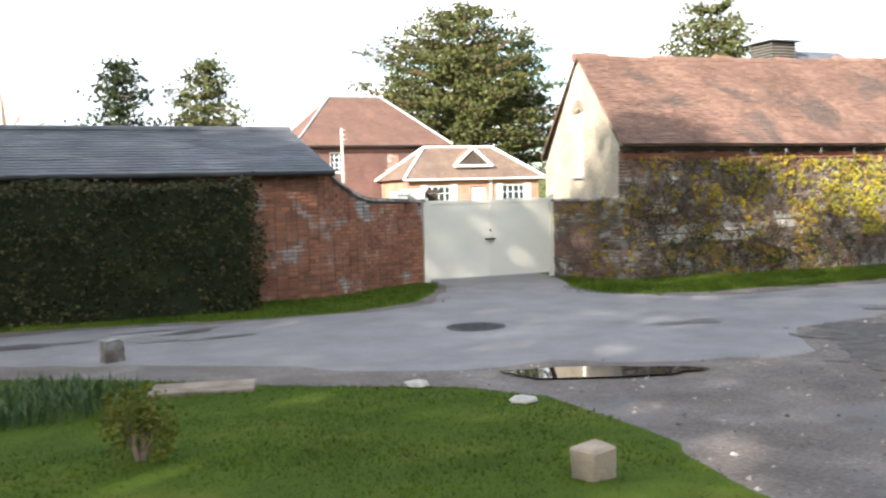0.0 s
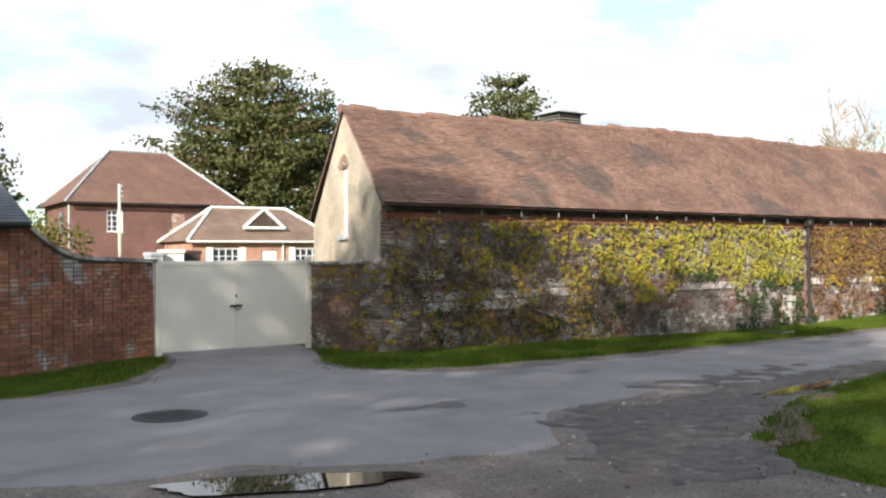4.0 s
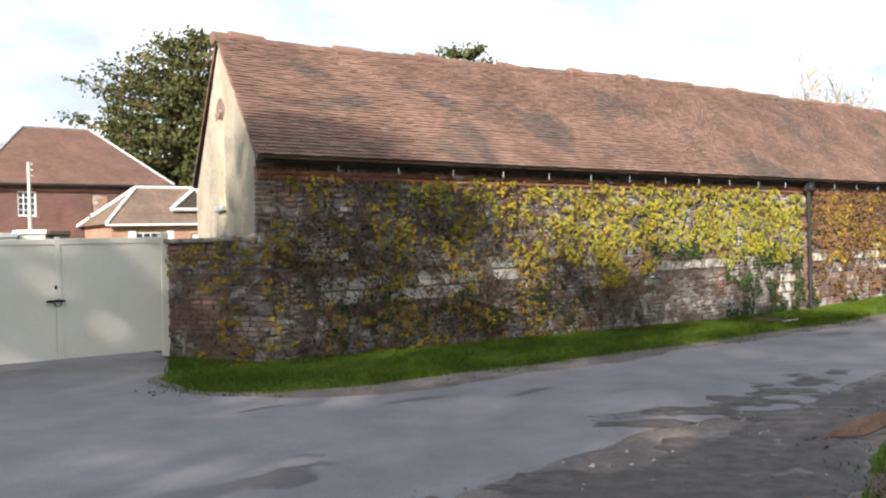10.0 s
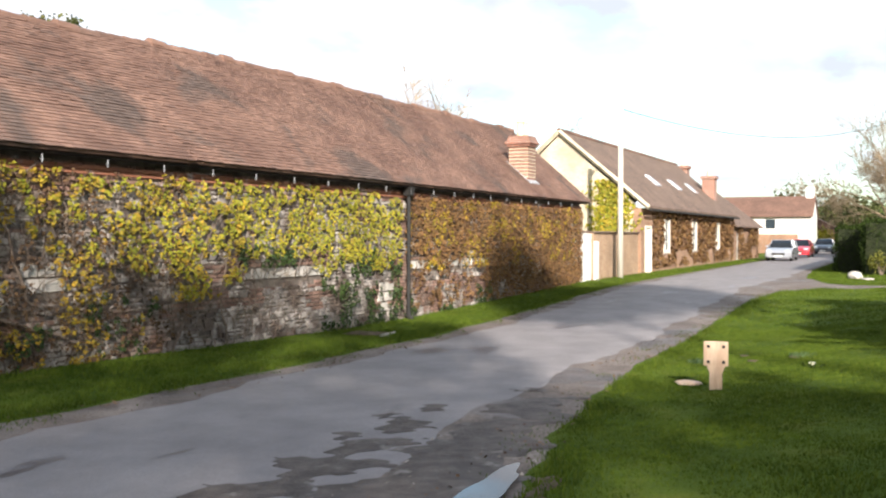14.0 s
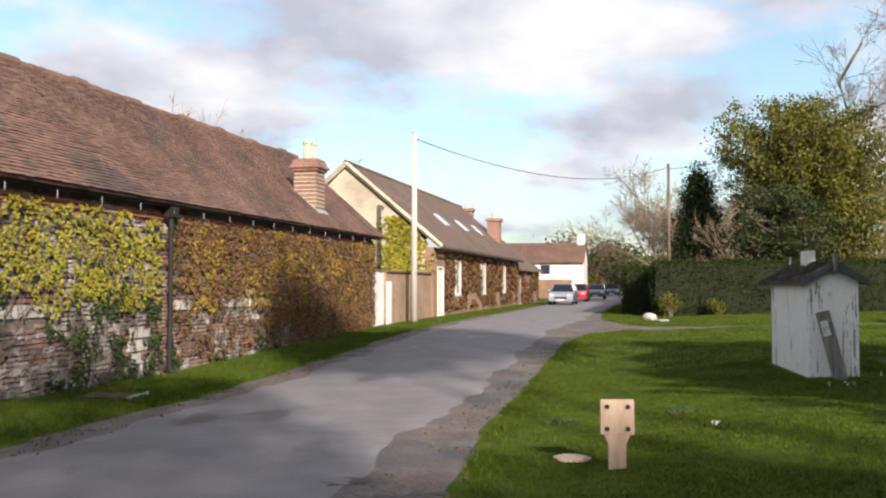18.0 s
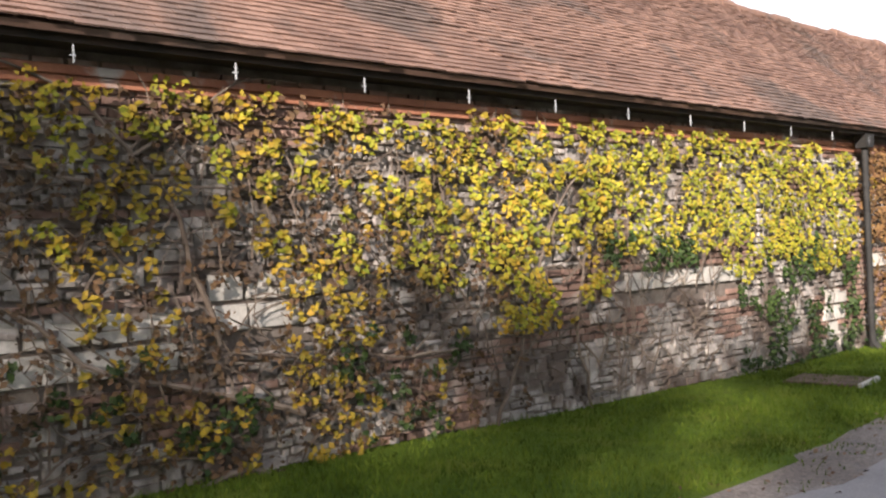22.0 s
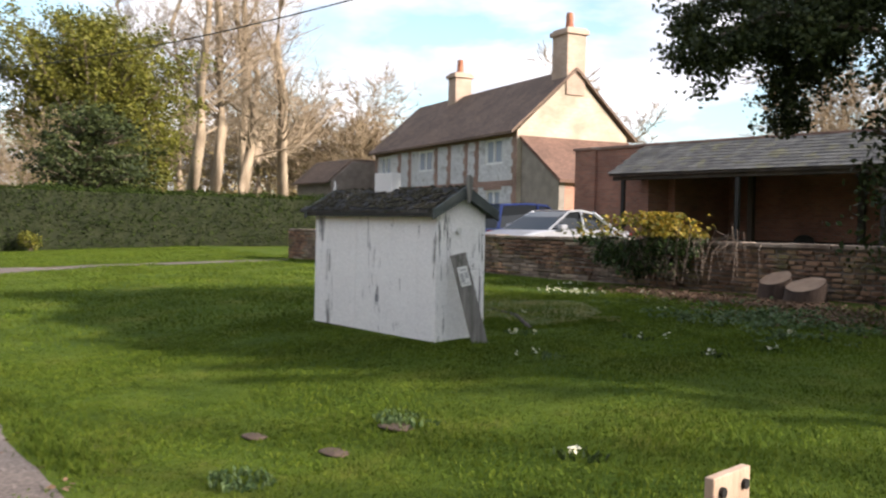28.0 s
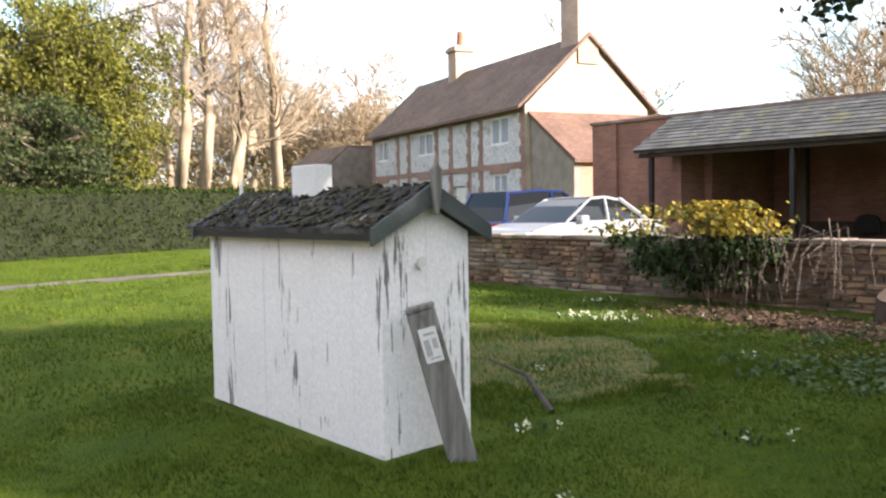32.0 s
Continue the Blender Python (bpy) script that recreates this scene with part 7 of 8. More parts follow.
for k, (path_, drop, n_) in enumerate((
    ([(0.1, 0.1, 4.0), (0.8, 0.9, 4.6), (1.9, 1.7, 4.3), (2.8, 2.1, 3.75)], 0.5, 15),
    ([(0.1, 0.0, 3.6), (0.6, 0.8, 4.3), (1.3, 1.4, 3.7), (1.65, 1.5, 2.55)], 0.35, 14),
    ([(0.0, 0.1, 3.2), (1.0, 1.2, 3.8), (1.1, 1.6, 3.9), (1.8, 2.0, 3.5)], 0.45, 12),
    ([(0.0, 0.2, 3.0), (0.6, 1.4, 3.3), (1.3, 2.3, 3.5), (1.9, 2.7, 3.2)], 0.4, 11),
)):
    bough = part("hanging_bough", tube([Vector(p) for p in path_], 0.06, 0.015, 5), M["bark"], yew)
    spots_ = []
    for q in range(n_ * 4):
        f_ = random.uniform(0.28, 1.0) * (len(path_) - 1.001)
        i_ = int(f_)
        c_ = Vector(path_[i_]).lerp(Vector(path_[i_ + 1]), f_ - i_) + Vector((random.gauss(0, 0.22), random.gauss(0, 0.22), random.gauss(0, 0.10)))
        for w in range(3):
            spots_.append(np.random.normal(size=(44, 3)) * [0.09, 0.09, 0.05] + np.array(c_) + [random.gauss(0, 0.07), random.gauss(0, 0.07), -random.uniform(0, drop)])
    leaf_mesh("needles", np.concatenate(spots_), 0.065, M["yew_dark"], bough)
leafy_tree("golden_yew", "big rounded golden-green yew behind the hedge", (64.0, -18.6, 0.3), 12.6, 5.6, 32, M["conifer"], M["bark"], 15, 0.20, 110, 0.5, 0.06, "yew", 0.8, 1.15)
leafy_tree("dark_shrub_tree", "dark bushy evergreen in front of the golden yew", (48.0, -15.0, 0.3), 5.6, 2.6, 33, M["yew_dark"], M["bark"], 10, 0.16, 110, 0.25, 0.04, "cedar", 0.7, 0.9)
leafy_tree("dark_cypress", "narrow dark upright cypress behind the hedge", (66.5, -11.9, 0.2), 8.6, 1.9, 34, M["cypress"], M["bark"], 20, 0.17, 130, 0.2, 0.03, "flame", 1.7, 0.75)
bare_tree("sunlit_shrub", "leafless sunlit shrub in front of the evergreens", (58.0, -14.0, 0.3), 7.2, 0.12, 35, M["twig"], 5, 3, 0.15, 0.8, 0.25, 0.012)


def straight_tree(name, label, at, height, r, seed, mat):
    """A tall lime: one straight stem to the top with many upswept side branches."""
    random.seed(seed)
    t = thing(name, label, "tree", at)
    pts = [Vector((random.gauss(0, 0.12) * k, random.gauss(0, 0.12) * k, height * k / 7 - 0.3)) for k in range(8)]
    part("trunk", tube(pts, r, r * 0.18, 9), mat, t, smooth=True)
    for k in range(44):
        f = random.uniform(0.22, 0.98)
        i = min(6, int(f * 7))
        p = pts[i].lerp(pts[i + 1], f * 7 - i)
        a = random.uniform(0, 6.28)
        up = random.uniform(0.35, 1.3)
        bm = bmesh.new()
        limb(bm, p, (math.cos(a), math.sin(a), up), random.uniform(1.7, 3.4) * (1.3 - 0.6 * f), 0.10 * (1.2 - f), 2, [], -0.06, 0.5, 4, 0.25, 4, 0.016)
        part("branch", bm, mat, t)
    return t


for (x, y, h, s) in ((69, -26.6, 25, 41), (70, -28.4, 28, 42), (71, -31.0, 27, 43), (70, -33.4, 25, 44), (76, -24.0, 20, 45), (82, -29.5, 24, 46), (80, -35.5, 24, 47), (77, -33.0, 26, 48)):
    straight_tree("tall_bare_tree", "very tall leafless sunlit lime tree with a straight trunk", (x, y, 0.4), h, 0.48, s, M["bark_pale"])
for (x, y, h, s) in ((92, -42, 15, 51), (98, -47, 16, 52), (104, -39, 14, 53), (88, -50, 15, 54)):
    bare_tree("bare_tree", "rounded leafless tree with warm brown twigs", (x, y, 0.4), h, 0.3, s, M["twig"], 6, 3, 0.22, 0.7, 0.24, 0.03)
for (x, y, h, s) in ((112, -9.0, 14.5, 61), (122, -18.5, 13, 63), (96, -13.0, 12, 62)):
    bare_tree("bare_tree", "pale spreading leafless tree by the lane", (x, y, 0.1), h, 0.32, s, M["twig"], 6, 3, 0.22, 0.95, 0.24, 0.02)
for (x, y, h, sp, s) in ((60, -52, 15, 6, 71), (44, -64, 16, 7, 72), (30, -58, 11, 5, 73)):
    bare_tree("bare_tree", "leafless tree beyond the farm roofs", (x, y, 0.5), h * 0.85, 0.3, s, M["twig"], 6, 3, 0.22, 0.8, 0.24, 0.03)
leafy_tree("round_evergreen", "round evergreen showing above the cart shed roof", (29.5, -52, 0.5), 9.6, 3.4, 74, M["cedar"], M["bark"], 8, 0.3, 40, 0.3, 0.3, "cedar", 0.7, 1.2)
# unseen trees added behind the path to cast the shade on lawn and wall; three have only a high crown
for (x, y, h, sp, s) in ((-30, -10, 16, 3.8, 81), (-30, -14.5, 18.2, 3.4, 82), (-29.5, -17.5, 19.1, 2.8, 88), (-30, -21, 21.2, 3.4, 83), (-30, -25.5, 22.2, 3.4, 84), (-30, -29.2, 24.0, 2.8, 85), (-30, -33.4, 20.8, 2.4, 94), (-30, -34.5, 29.2, 2.4, 95), (-30, -35.8, 29.2, 2.2, 96), (-30.5, -39.4, 30.6, 2.4, 86), (-30, -44, 28, 3.4, 87), (-1.6, -21.4, 9.2, 2.2, 91), (1.5, -20.7, 9.0, 2.2, 92), (4.6, -20.2, 9.0, 2.2, 93)):
    leafy_tree("evergreen_tree", "unseen tall evergreen added to shade the green and wall" if h > 12 else "unseen evergreen added to shade the lawn by the hut", (x, y, 0), h, sp, s, M["cedar"], M["bark"], 10 if h > 12 else 6, 0.42, 40, 0.5, 0.92 if s in (86, 96) else 0.88 if s == 95 else 0.12, "cedar", 0.7, 1.5 if h > 12 else 1.1)
# sunlit thicket behind the tall limes
random.seed(9), np.random.seed(9)
spots = []
for k in range(70):
    x, y, h = random.uniform(86, 130), random.uniform(-66, -24), random.uniform(7, 12.5)
    spots.append(np.random.normal(size=(420, 3)) * [2.6, 2.6, h * 0.30] + [x, y, gz(x, y) + h * 0.52])
tagged(leaf_mesh("thicket", np.concatenate(spots), 0.34, leafy("budding_thicket", (0.27, 0.195, 0.10), (0.36, 0.27, 0.13), (0.20, 0.155, 0.07), 0.25)), "tan budding thicket behind the tall limes", "woods", kind="stuff")
# far woods on the rising ground
random.seed(5), np.random.seed(5)
spots = []
for k in range(520):
    a = random.uniform(-1.1, 1.9)
    d = random.uniform(170, 420)
    x, y = 20 + d * math.cos(a - 0.2), d * math.sin(a - 0.2)
    if abs(y - 1) < 7 and x < 240:
        continue
    h = random.uniform(6, 11)
    spots.append(np.random.normal(size=(46, 3)) * [2.6, 2.6, h * 0.28] + [x, y, gz(x, y) + h * 0.55])
fwd = leaf_mesh("far_woods", np.concatenate(spots), 1.5, leafy("winter_woodland", (0.085, 0.075, 0.05), (0.12, 0.10, 0.06), (0.07, 0.085, 0.04), 0.1))
tagged(fwd, "distant winter woodland on the rising ground", "woods", kind="stuff")

# ---------------------------------------------------------------- small things on the near lawn
random.seed(14), np.random.seed(14)
kb = thing("stone_block", "weathered square stone block on the edge of the lawn", "stone", (-7.25, -12.3, gz(-7.25, -12.3) + 0.01), 14)
bm = box(-0.12, 0.12, -0.10, 0.10, -0.05, 0.21, 0.02)
for v in bm.verts:
    v.co += Vector((noise.noise(v.co * 9), noise.noise(v.co * 9 + Vector((5, 0, 0))), noise.noise(v.co * 9 + Vector((0, 7, 0))))) * 0.025
part("block", bm, M["stone_brown"], kb)
kp = thing("stone_marker", "small pale upright marker stone at the road edge", "stone", (-9.6, -4.85, gz(-9.6, -4.85) + 0.02), 20)
part("block", prism([(-0.13, -0.05), (0.13, -0.05), (0.12, 0.24), (0.05, 0.28), (-0.12, 0.26)], "y", -0.09, 0.09), M["stone_piece"], kp)
for (x, y, r, s) in ((-6.85, -8.4, 0.13, 3), (-6.3, -9.7, 0.13, 4)):
    boulder("edge_stone", "flat pale stone at the edge of the grass", x, y, r, s, "clunch", 0.28)
slab = thing("stone_slab", "flat grey slab lying in the grass", "slab", (-8.87, -7.25, gz(-8.87, -7.25) + 0.012), -15)
part("slab", box(-0.55, 0.55, -0.26, 0.26, -0.03, 0.03, 0.012), M["stone_brown"], slab)
dc = thing("drain_cover", "cracked concrete slab cover set in the verge", "drain cover", (13.68, -1.1, gz(13.68, -1.1) + 0.02), 8)
part("slab", box(-0.33, 0.33, -0.42, 0.42, -0.05, 0.02, 0.01), M["soil"], dc)
part("rim", box(-0.36, 0.36, -0.47, -0.422, -0.05, 0.035, 0.008), M["clunch"], dc)
bush("small_shrub", "small twiggy green shrub on the lawn", (-9.82, -10.05, gz(-9.82, -10.05) + 0.01), 0.26, 0.26, 0.50, 1100, 0.045, M["conifer"], "shrub", 9, seed=15)


def bulbs(x, y, n, spread, h, label, flowers=0, mat="daff_leaf"):
    t = thing("bulb_clump", label, "flowers", (x, y, gz(x, y) + 0.01))
    vs, fs = [], []
    for k in range(n):
        a, r = random.uniform(0, 6.28), spread * math.sqrt(random.random())
        px_, py_ = r * math.cos(a) * 1.4, r * math.sin(a)
        b = random.uniform(0, 6.28)
        dx, dy = math.cos(b), math.sin(b)
        hh = h * random.uniform(0.6, 1.1)
        w = 0.009
        n0 = len(vs)
        vs += [(px_ - dy * w, py_ + dx * w, 0), (px_ + dy * w, py_ - dx * w, 0), (px_ + dx * hh * 0.15 + dy * w, py_ + dy * hh * 0.15 - dx * w, hh * 0.6), (px_ + dx * hh * 0.15 - dy * w, py_ + dy * hh * 0.15 + dx * w, hh * 0.6), (px_ + dx * hh * 0.5, py_ + dy * hh * 0.5, hh)]
        fs += [(n0, n0 + 1, n0 + 2, n0 + 3), (n0 + 3, n0 + 2, n0 + 4)]
    raw("leaf_blade", vs, fs, M[mat], t)["kind"] = "stuff"
    if flowers:
        p = np.stack([np.random.normal(0, spread * 0.6, flowers * 5), np.random.normal(0, spread * 0.5, flowers * 5), np.random.uniform(0.05, h, flowers * 5)], 1)
        c = np.repeat(p[:flowers], 5, 0) + np.random.normal(0, 0.016, (flowers * 5, 3))
        leaf_mesh("petal", c, 0.032, M["petal"], t, facing=(0, 0, 1), spread=0.8)["kind"] = "stuff"
    return t


for (x, y, n, s) in ((-10.6, -7.7, 260, 0.5), (-10.1, -7.2, 200, 0.4), (-11.2, -7.9, 240, 0.5), (-10.5, -6.7, 160, 0.35)):
    bulbs(x, y, n, s, 0.24, "clump of grey-green bulb leaves in the lawn")
for (x, y, f) in ((18.3, -16.2, 30), (18.7, -15.95, 12), (18.05, -16.1, 16), (19.4, -17.1, 14), (17.3, -16.9, 8), (13.6, -11.6, 6), (11.2, -9.85, 5), (12.75, -12.9, 5), (15.0, -12.4, 8), (14.0, -13.2, 5), (20.2, -15.2, 6), (21.3, -15.6, 5), (16.5, -13.6, 5), (13.2, -14.6, 6), (12.6, -13.6, 5), (15.6, -15.3, 4)):
    bulbs(x, y, 26, 0.10 + 0.010 * f, 0.055, "clump of pale primroses in the grass", max(2, f // 2), "ivy_dark" if f % 2 else "daff_leaf")
for (x, y, s, m) in ((12.3, -8.1, 0.20, "daff_leaf"), (12.5, -8.85, 0.10, "soil"), (12.7, -9.45, 0.12, "soil"), (12.75, -9.55, 0.22, "daff_leaf"), (13.3, -8.6, 0.09, "soil")):
    if m == "soil":
        t = thing("mole_scrape", "small bare scrape of soil in the lawn", "soil patch", (x, y, gz(x, y) + 0.01))
        bm = bmesh.new()
        bmesh.ops.create_icosphere(bm, subdivisions=3, radius=s)
        for v in bm.verts:
            v.co = Vector((v.co.x * 1.4 * (1 + 0.3 * noise.noise(v.co * 8)), v.co.y * (1 + 0.3 * noise.noise(v.co * 9)), v.co.z * 0.14))
        part("soil", bm, M["soil"], t, smooth=True)
    else:
        bulbs(x, y, 160, s, 0.05, "low patch of silvery-leaved weed in the lawn", 0, m)
# mossy bed between the hut and the wall, with a rotten edging board
M["moss_turf"] = surface("yellow_moss_turf", (0.105, 0.105, 0.016), (0.17, 0.135, 0.035), 2.5, 0.95, 0.9, 45, stain=(0.055, 0.080, 0.012), stain_scale=2.6, stain_at=0.48)
BED = [(15.6, -13.0), (17.6, -12.6), (19.6, -13.1), (20.3, -14.6), (18.6, -15.2), (16.6, -15.0), (15.4, -14.2)]
structure(sheet("mossy_bed", BED, 0.03, np.arange(14.8, 21.0, 0.12).round(3), np.arange(-15.9, -12.0, 0.12).round(3), M["moss_turf"], 0.25, 2.0), "yellow mossy turf where a bed once was", "ground")
for pts_ in ([(15.25, -12.75), (16.3, -13.35), (17.2, -13.6)], [(15.9, -12.45), (17.9, -12.35), (19.9, -12.9)]):
    eb = thing("edging_board", "dark rotten edging board half sunk in the turf", "edging")
    part("board", tube([(x, y, gz(x, y) + 0.025 + 0.01 * math.sin(x * 9)) for x, y in pts_], 0.028, 0.022, 6), M["dark_wood"], eb)
# leaf litter below the wall and by the yew
spots = []
for (x, y, rx_, ry_, n) in ((16.6, -17.2, 1.6, 0.45, 3000), (13.6, -16.4, 1.4, 0.8, 1800), (15.0, -17.2, 2.0, 0.5, 2000)):
    p = np.random.normal(size=(n, 2)) * [rx_ * 0.6, ry_ * 0.6] + [x, y]
    p = p[(p[:, 1] > -18.45 + (p[:, 0] - 13.5) * 0.1)]
    spots.append(np.column_stack([p, rise(p[:, 0], p[:, 1]) + 0.06 + np.random.uniform(0, 0.03, len(p))]))
lt = leaf_mesh("leaf_litter", np.concatenate(spots) - [0, 0, 0.035], 0.05, M["litter"], facing=(0, 0, 1), spread=0.35)
tagged(lt, "brown dead leaves scattered below the low wall", "leaf litter", kind="stuff")
weeds_ = []
for k in range(260):
    f_ = random.random()
    x, y = 15.6 - 2.9 * f_ + random.gauss(0, 0.55), -15.9 + 0.6 * f_ + random.gauss(0, 0.55)
    if noise.noise((x * 1.3, y * 1.3, 6.0)) > -0.12 and y > -17.4 + (x - 13.5) * 0.1:
        weeds_.append(np.random.normal(size=(random.randint(6, 16), 3)) * [0.07, 0.07, 0.02] + [x, y, gz(x, y) + 0.06])
tagged(leaf_mesh("ground_weeds", np.concatenate(weeds_), 0.055, M["daff_leaf"], facing=(0, 0, 1), spread=0.6), "low broad-leaved weeds spreading before the low wall", "weeds", kind="stuff")
st = []
for k in range(900):
    x, y = random.uniform(-7.0, 6.0), random.uniform(-15, -7.0)
    st.append((x, y))
st = np.array(st)
ok = (inside(VERGE, st[:, 0], st[:, 1]) > 0.05) & (inside(TARMAC, st[:, 0], st[:, 1]) < 0.1)
vs, fs = [], []
for x, y in st[ok]:
    r = random.uniform(0.008, 0.035)
    z = gz(x, y)
    n0 = len(vs)
    vs += [(x + r, y, z), (x - r * 0.5, y + r, z), (x - r * 0.6, y - r * 0.8, z), (x + random.uniform(-0.4, 0.4) * r, y, z + r * 0.9)]
    fs += [(n0, n0 + 1, n0 + 3), (n0 + 1, n0 + 2, n0 + 3), (n0 + 2, n0, n0 + 3)]
tagged(raw("loose_stones", vs, fs, M["stone"]), "loose pale stones on the gravel", "gravel", kind="stuff")

# ---------------------------------------------------------------- ivy and creeper on the barn
random.seed(15), np.random.seed(15)


def climb(tries, x0, x1, z0, z1, keep, gap=0.12, per=9, rad=0.085):
    """Rosettes of leaves standing off the barn front, where keep(x, z) says so, no two centres closer than gap."""
    out, taken = [], {}
    for k in range(tries):
        x, z = random.uniform(x0, x1), random.uniform(z0, z1)
        if random.random() > keep(x, z) or abs(x - 16.95) < 0.10 or (x < BX0 and z > 1.75):
            continue
        cell = (int(x / gap), int(z / gap))
        if any((u - x) ** 2 + (w - z) ** 2 < gap * gap for i in (-1, 0, 1) for j in (-1, 0, 1) for (u, w) in taken.get((cell[0] + i, cell[1] + j), ())):
            continue
        taken.setdefault(cell, []).append((x, z))
        s = random.uniform(0.6, 1.25)
        for q in range(int(per * s) + random.randint(-1, 2)):
            a, r = random.uniform(0, 6.28), rad * s * math.sqrt(random.random())
            out.append(on_wall(x + r * math.cos(a), -0.055 - 0.10 * s * (1 - (r / rad / 1.3) ** 2) * random.uniform(0.5, 1.0), z + r * math.sin(a) - 0.01))
    return np.array(out)


def field(x, z, s, f=1.0):
    return noise.noise((x * f, z * f * 1.2, s)) + 0.5 * noise.noise((x * f * 2.7, z * f * 2.7, s + 4))


def yellow(x, z):
    if x > 16.8:
        return 0.0
    low = np.interp(x, [6, 8.5, 10.5, 13, 17], [1.9, 1.25, 1.05, 1.35, 1.25]) + 0.12 * math.sin(x * 3.1)
    v = np.interp(x, [4, 6.5, 8.5, 10, 12.5, 17], [0.0, 0.25, 0.55, 0.7, 0.9, 1.0])
    if z < low:
        v *= max(0.0, 1 - (low - z) / 0.25)
    if 11.0 < x < 13.2 and z < 1.45:
        v = 0
    return max(0, min(1, v * ((0.75 if x > 12 else 0.5) + 1.6 * field(x, z, 1.0, 1.6))))


def golden(x, z):
    v = 0.22
    if 3.4 < x < 8.6 and -0.1 < z < 0.55:
        v = 0.6
    if 0.2 < x < 6.5 and 1.45 < z < 2.1:
        v = 0.6
    if 2.6 < x < 7 and z > 2.35:
        v = 0.5
    if 6 < x < 10.5 and 0.75 < z < 1.25:
        v = 0.45
    if x > 11 or (x > 8.6 and z < 0.75):
        v = 0.0
    return max(0, min(1, v * (0.55 + 2.2 * field(x, z, 7.0, 1.3))))


def dark(x, z):
    v = 0.0
    for c, w, top in ((13.75, 0.28, 0.95), (14.55, 0.40, 1.15), (15.45, 0.50, 1.40), (16.55, 0.32, 1.25), (17.25, 0.22, 0.7), (19.2, 0.4, 0.3), (21.6, 0.6, 0.35)):
        if abs(x - c) < w and z < top + 0.15 * math.sin(x * 9):
            v = max(v, 1.1 - 0.5 * abs(x - c) / w)
    if z < 0.9:
        v = max(v, 0.14 * (x < 9))
    if 10.9 < x < 12.6 and 1.25 < z < 1.62:
        v = 1.0
    return max(0, v * (0.45 + 1.4 * field(x, z, 12.0, 1.5)))


def rusty(x, z):
    if x < 17.0:
        return 0.0
    v = 1.0 if z > 1.25 + 0.2 * math.sin(x * 1.9) else 0.05
    if x > 21.6:
        v = 1.0 if z > 0.30 + 0.25 * math.sin(x * 2) else 0.3
    return max(0, v * (0.95 + 1.2 * field(x, z, 17.0, 1.3)))


def patches(t, spots, size, mat, spread, step=2.0, name="leaf_patch"):
    """Leaves of one plant in patches along the wall."""
    k = np.floor(spots[:, 0] / step)
    for v in np.unique(k):
        leaf_mesh(name, spots[k == v], size, mat, t, facing=(-0.45, -1, 0.5), spread=spread)["kind"] = "stuff"


iv = thing("yellow_ivy", "variegated yellow-green ivy spreading over the barn wall", "ivy")
patches(iv, climb(6500, 4, 16.9, 0.7, 2.78, yellow, 0.118, 17, 0.090), 0.062, M["ivy"], 0.42)
ig = thing("golden_ivy", "sparse bronze-gold ivy creeping over the darker end of the wall", "ivy")
patches(ig, climb(4300, 0.1, 11, -0.05, 2.78, golden, 0.115, 12, 0.08), 0.062, M["ivy_gold"], 0.45)
patches(ig, climb(5200, 1.9, 9.6, -0.05, 2.75, lambda x, z: max(0, np.interp(x, [2, 5, 8, 9.6], [0.5, 0.6, 0.4, 0.1]) * (0.8 + 1.6 * field(x, z, 31.0, 0.9))), 0.10, 9, 0.085), 0.06, M["withered"], 0.75, 3.0, "withered_leaf_patch")
idk = thing("dark_ivy", "dark green ivy and weeds at the foot of the wall", "ivy")
patches(idk, climb(7000, 3.0, 22.4, -0.25, 1.6, dark, 0.07, 10, 0.075), 0.07, M["ivy_dark"], 0.6, 4.0)
ir = thing("russet_creeper", "dense russet winter creeper over the far end of the barn", "creeper")
patches(ir, climb(16000, 17, 30.1, 0.0, 2.75, rusty, 0.085, 10, 0.09), 0.08, M["russet"], 0.7, 3.0)
patches(ir, climb(3600, 17, 30, 1.0, 2.75, lambda x, z: max(0, 0.1 + 1.3 * field(x, z, 22.0, 1.0)), 0.11, 11, 0.09), 0.075, M["ivy_gold"], 0.5, 8.0, "green_leaf_patch")


def wander(x, z, dx, dz, n, step):
    pts = [(x, -0.075, z)]
    for k in range(n):
        dx, dz = dx + random.gauss(0, 0.28), dz + random.gauss(0, 0.22)
        l = math.hypot(dx, dz)
        x, z = x + dx / l * step, min(2.9, max(-0.2, z + dz / l * step))
        if x < 0.1 or (x < BX0 and z > 1.8):
            break
        pts.append((x, -0.075 + random.uniform(-0.03, 0.015), z))
    return [on_wall(*p) for p in pts]


vn_ = thing("old_vine", "gnarled grey vine stems branching up the old wall", "vine")
for k, (x, z, dx, dz, n, r) in enumerate(((7.2, -0.2, -0.6, 0.7, 16, 0.05), (7.1, 0.3, -0.9, 0.5, 20, 0.045), (6.4, 0.9, -0.4, 1.0, 14, 0.04), (5.0, 1.9, -0.8, 0.4, 14, 0.035), (4.7, 2.2, 0.9, 0.3, 12, 0.03), (5.4, 1.6, 0.5, 0.8, 12, 0.03), (9.2, -0.2, 0.0, 1.0, 18, 0.035), (9.0, 0.6, -0.7, 0.6, 14, 0.03), (1.6, 1.0, 0.6, 0.5, 14, 0.025), (10.6, -0.2, -0.3, 1.0, 12, 0.03))):
    pts = wander(x, z, dx, dz, n, 0.2)
    if len(pts) > 3:
        part("stem", tube(pts, r * 0.62, r * 0.2, 6), M["vine"], vn_)
fine = bmesh.new()
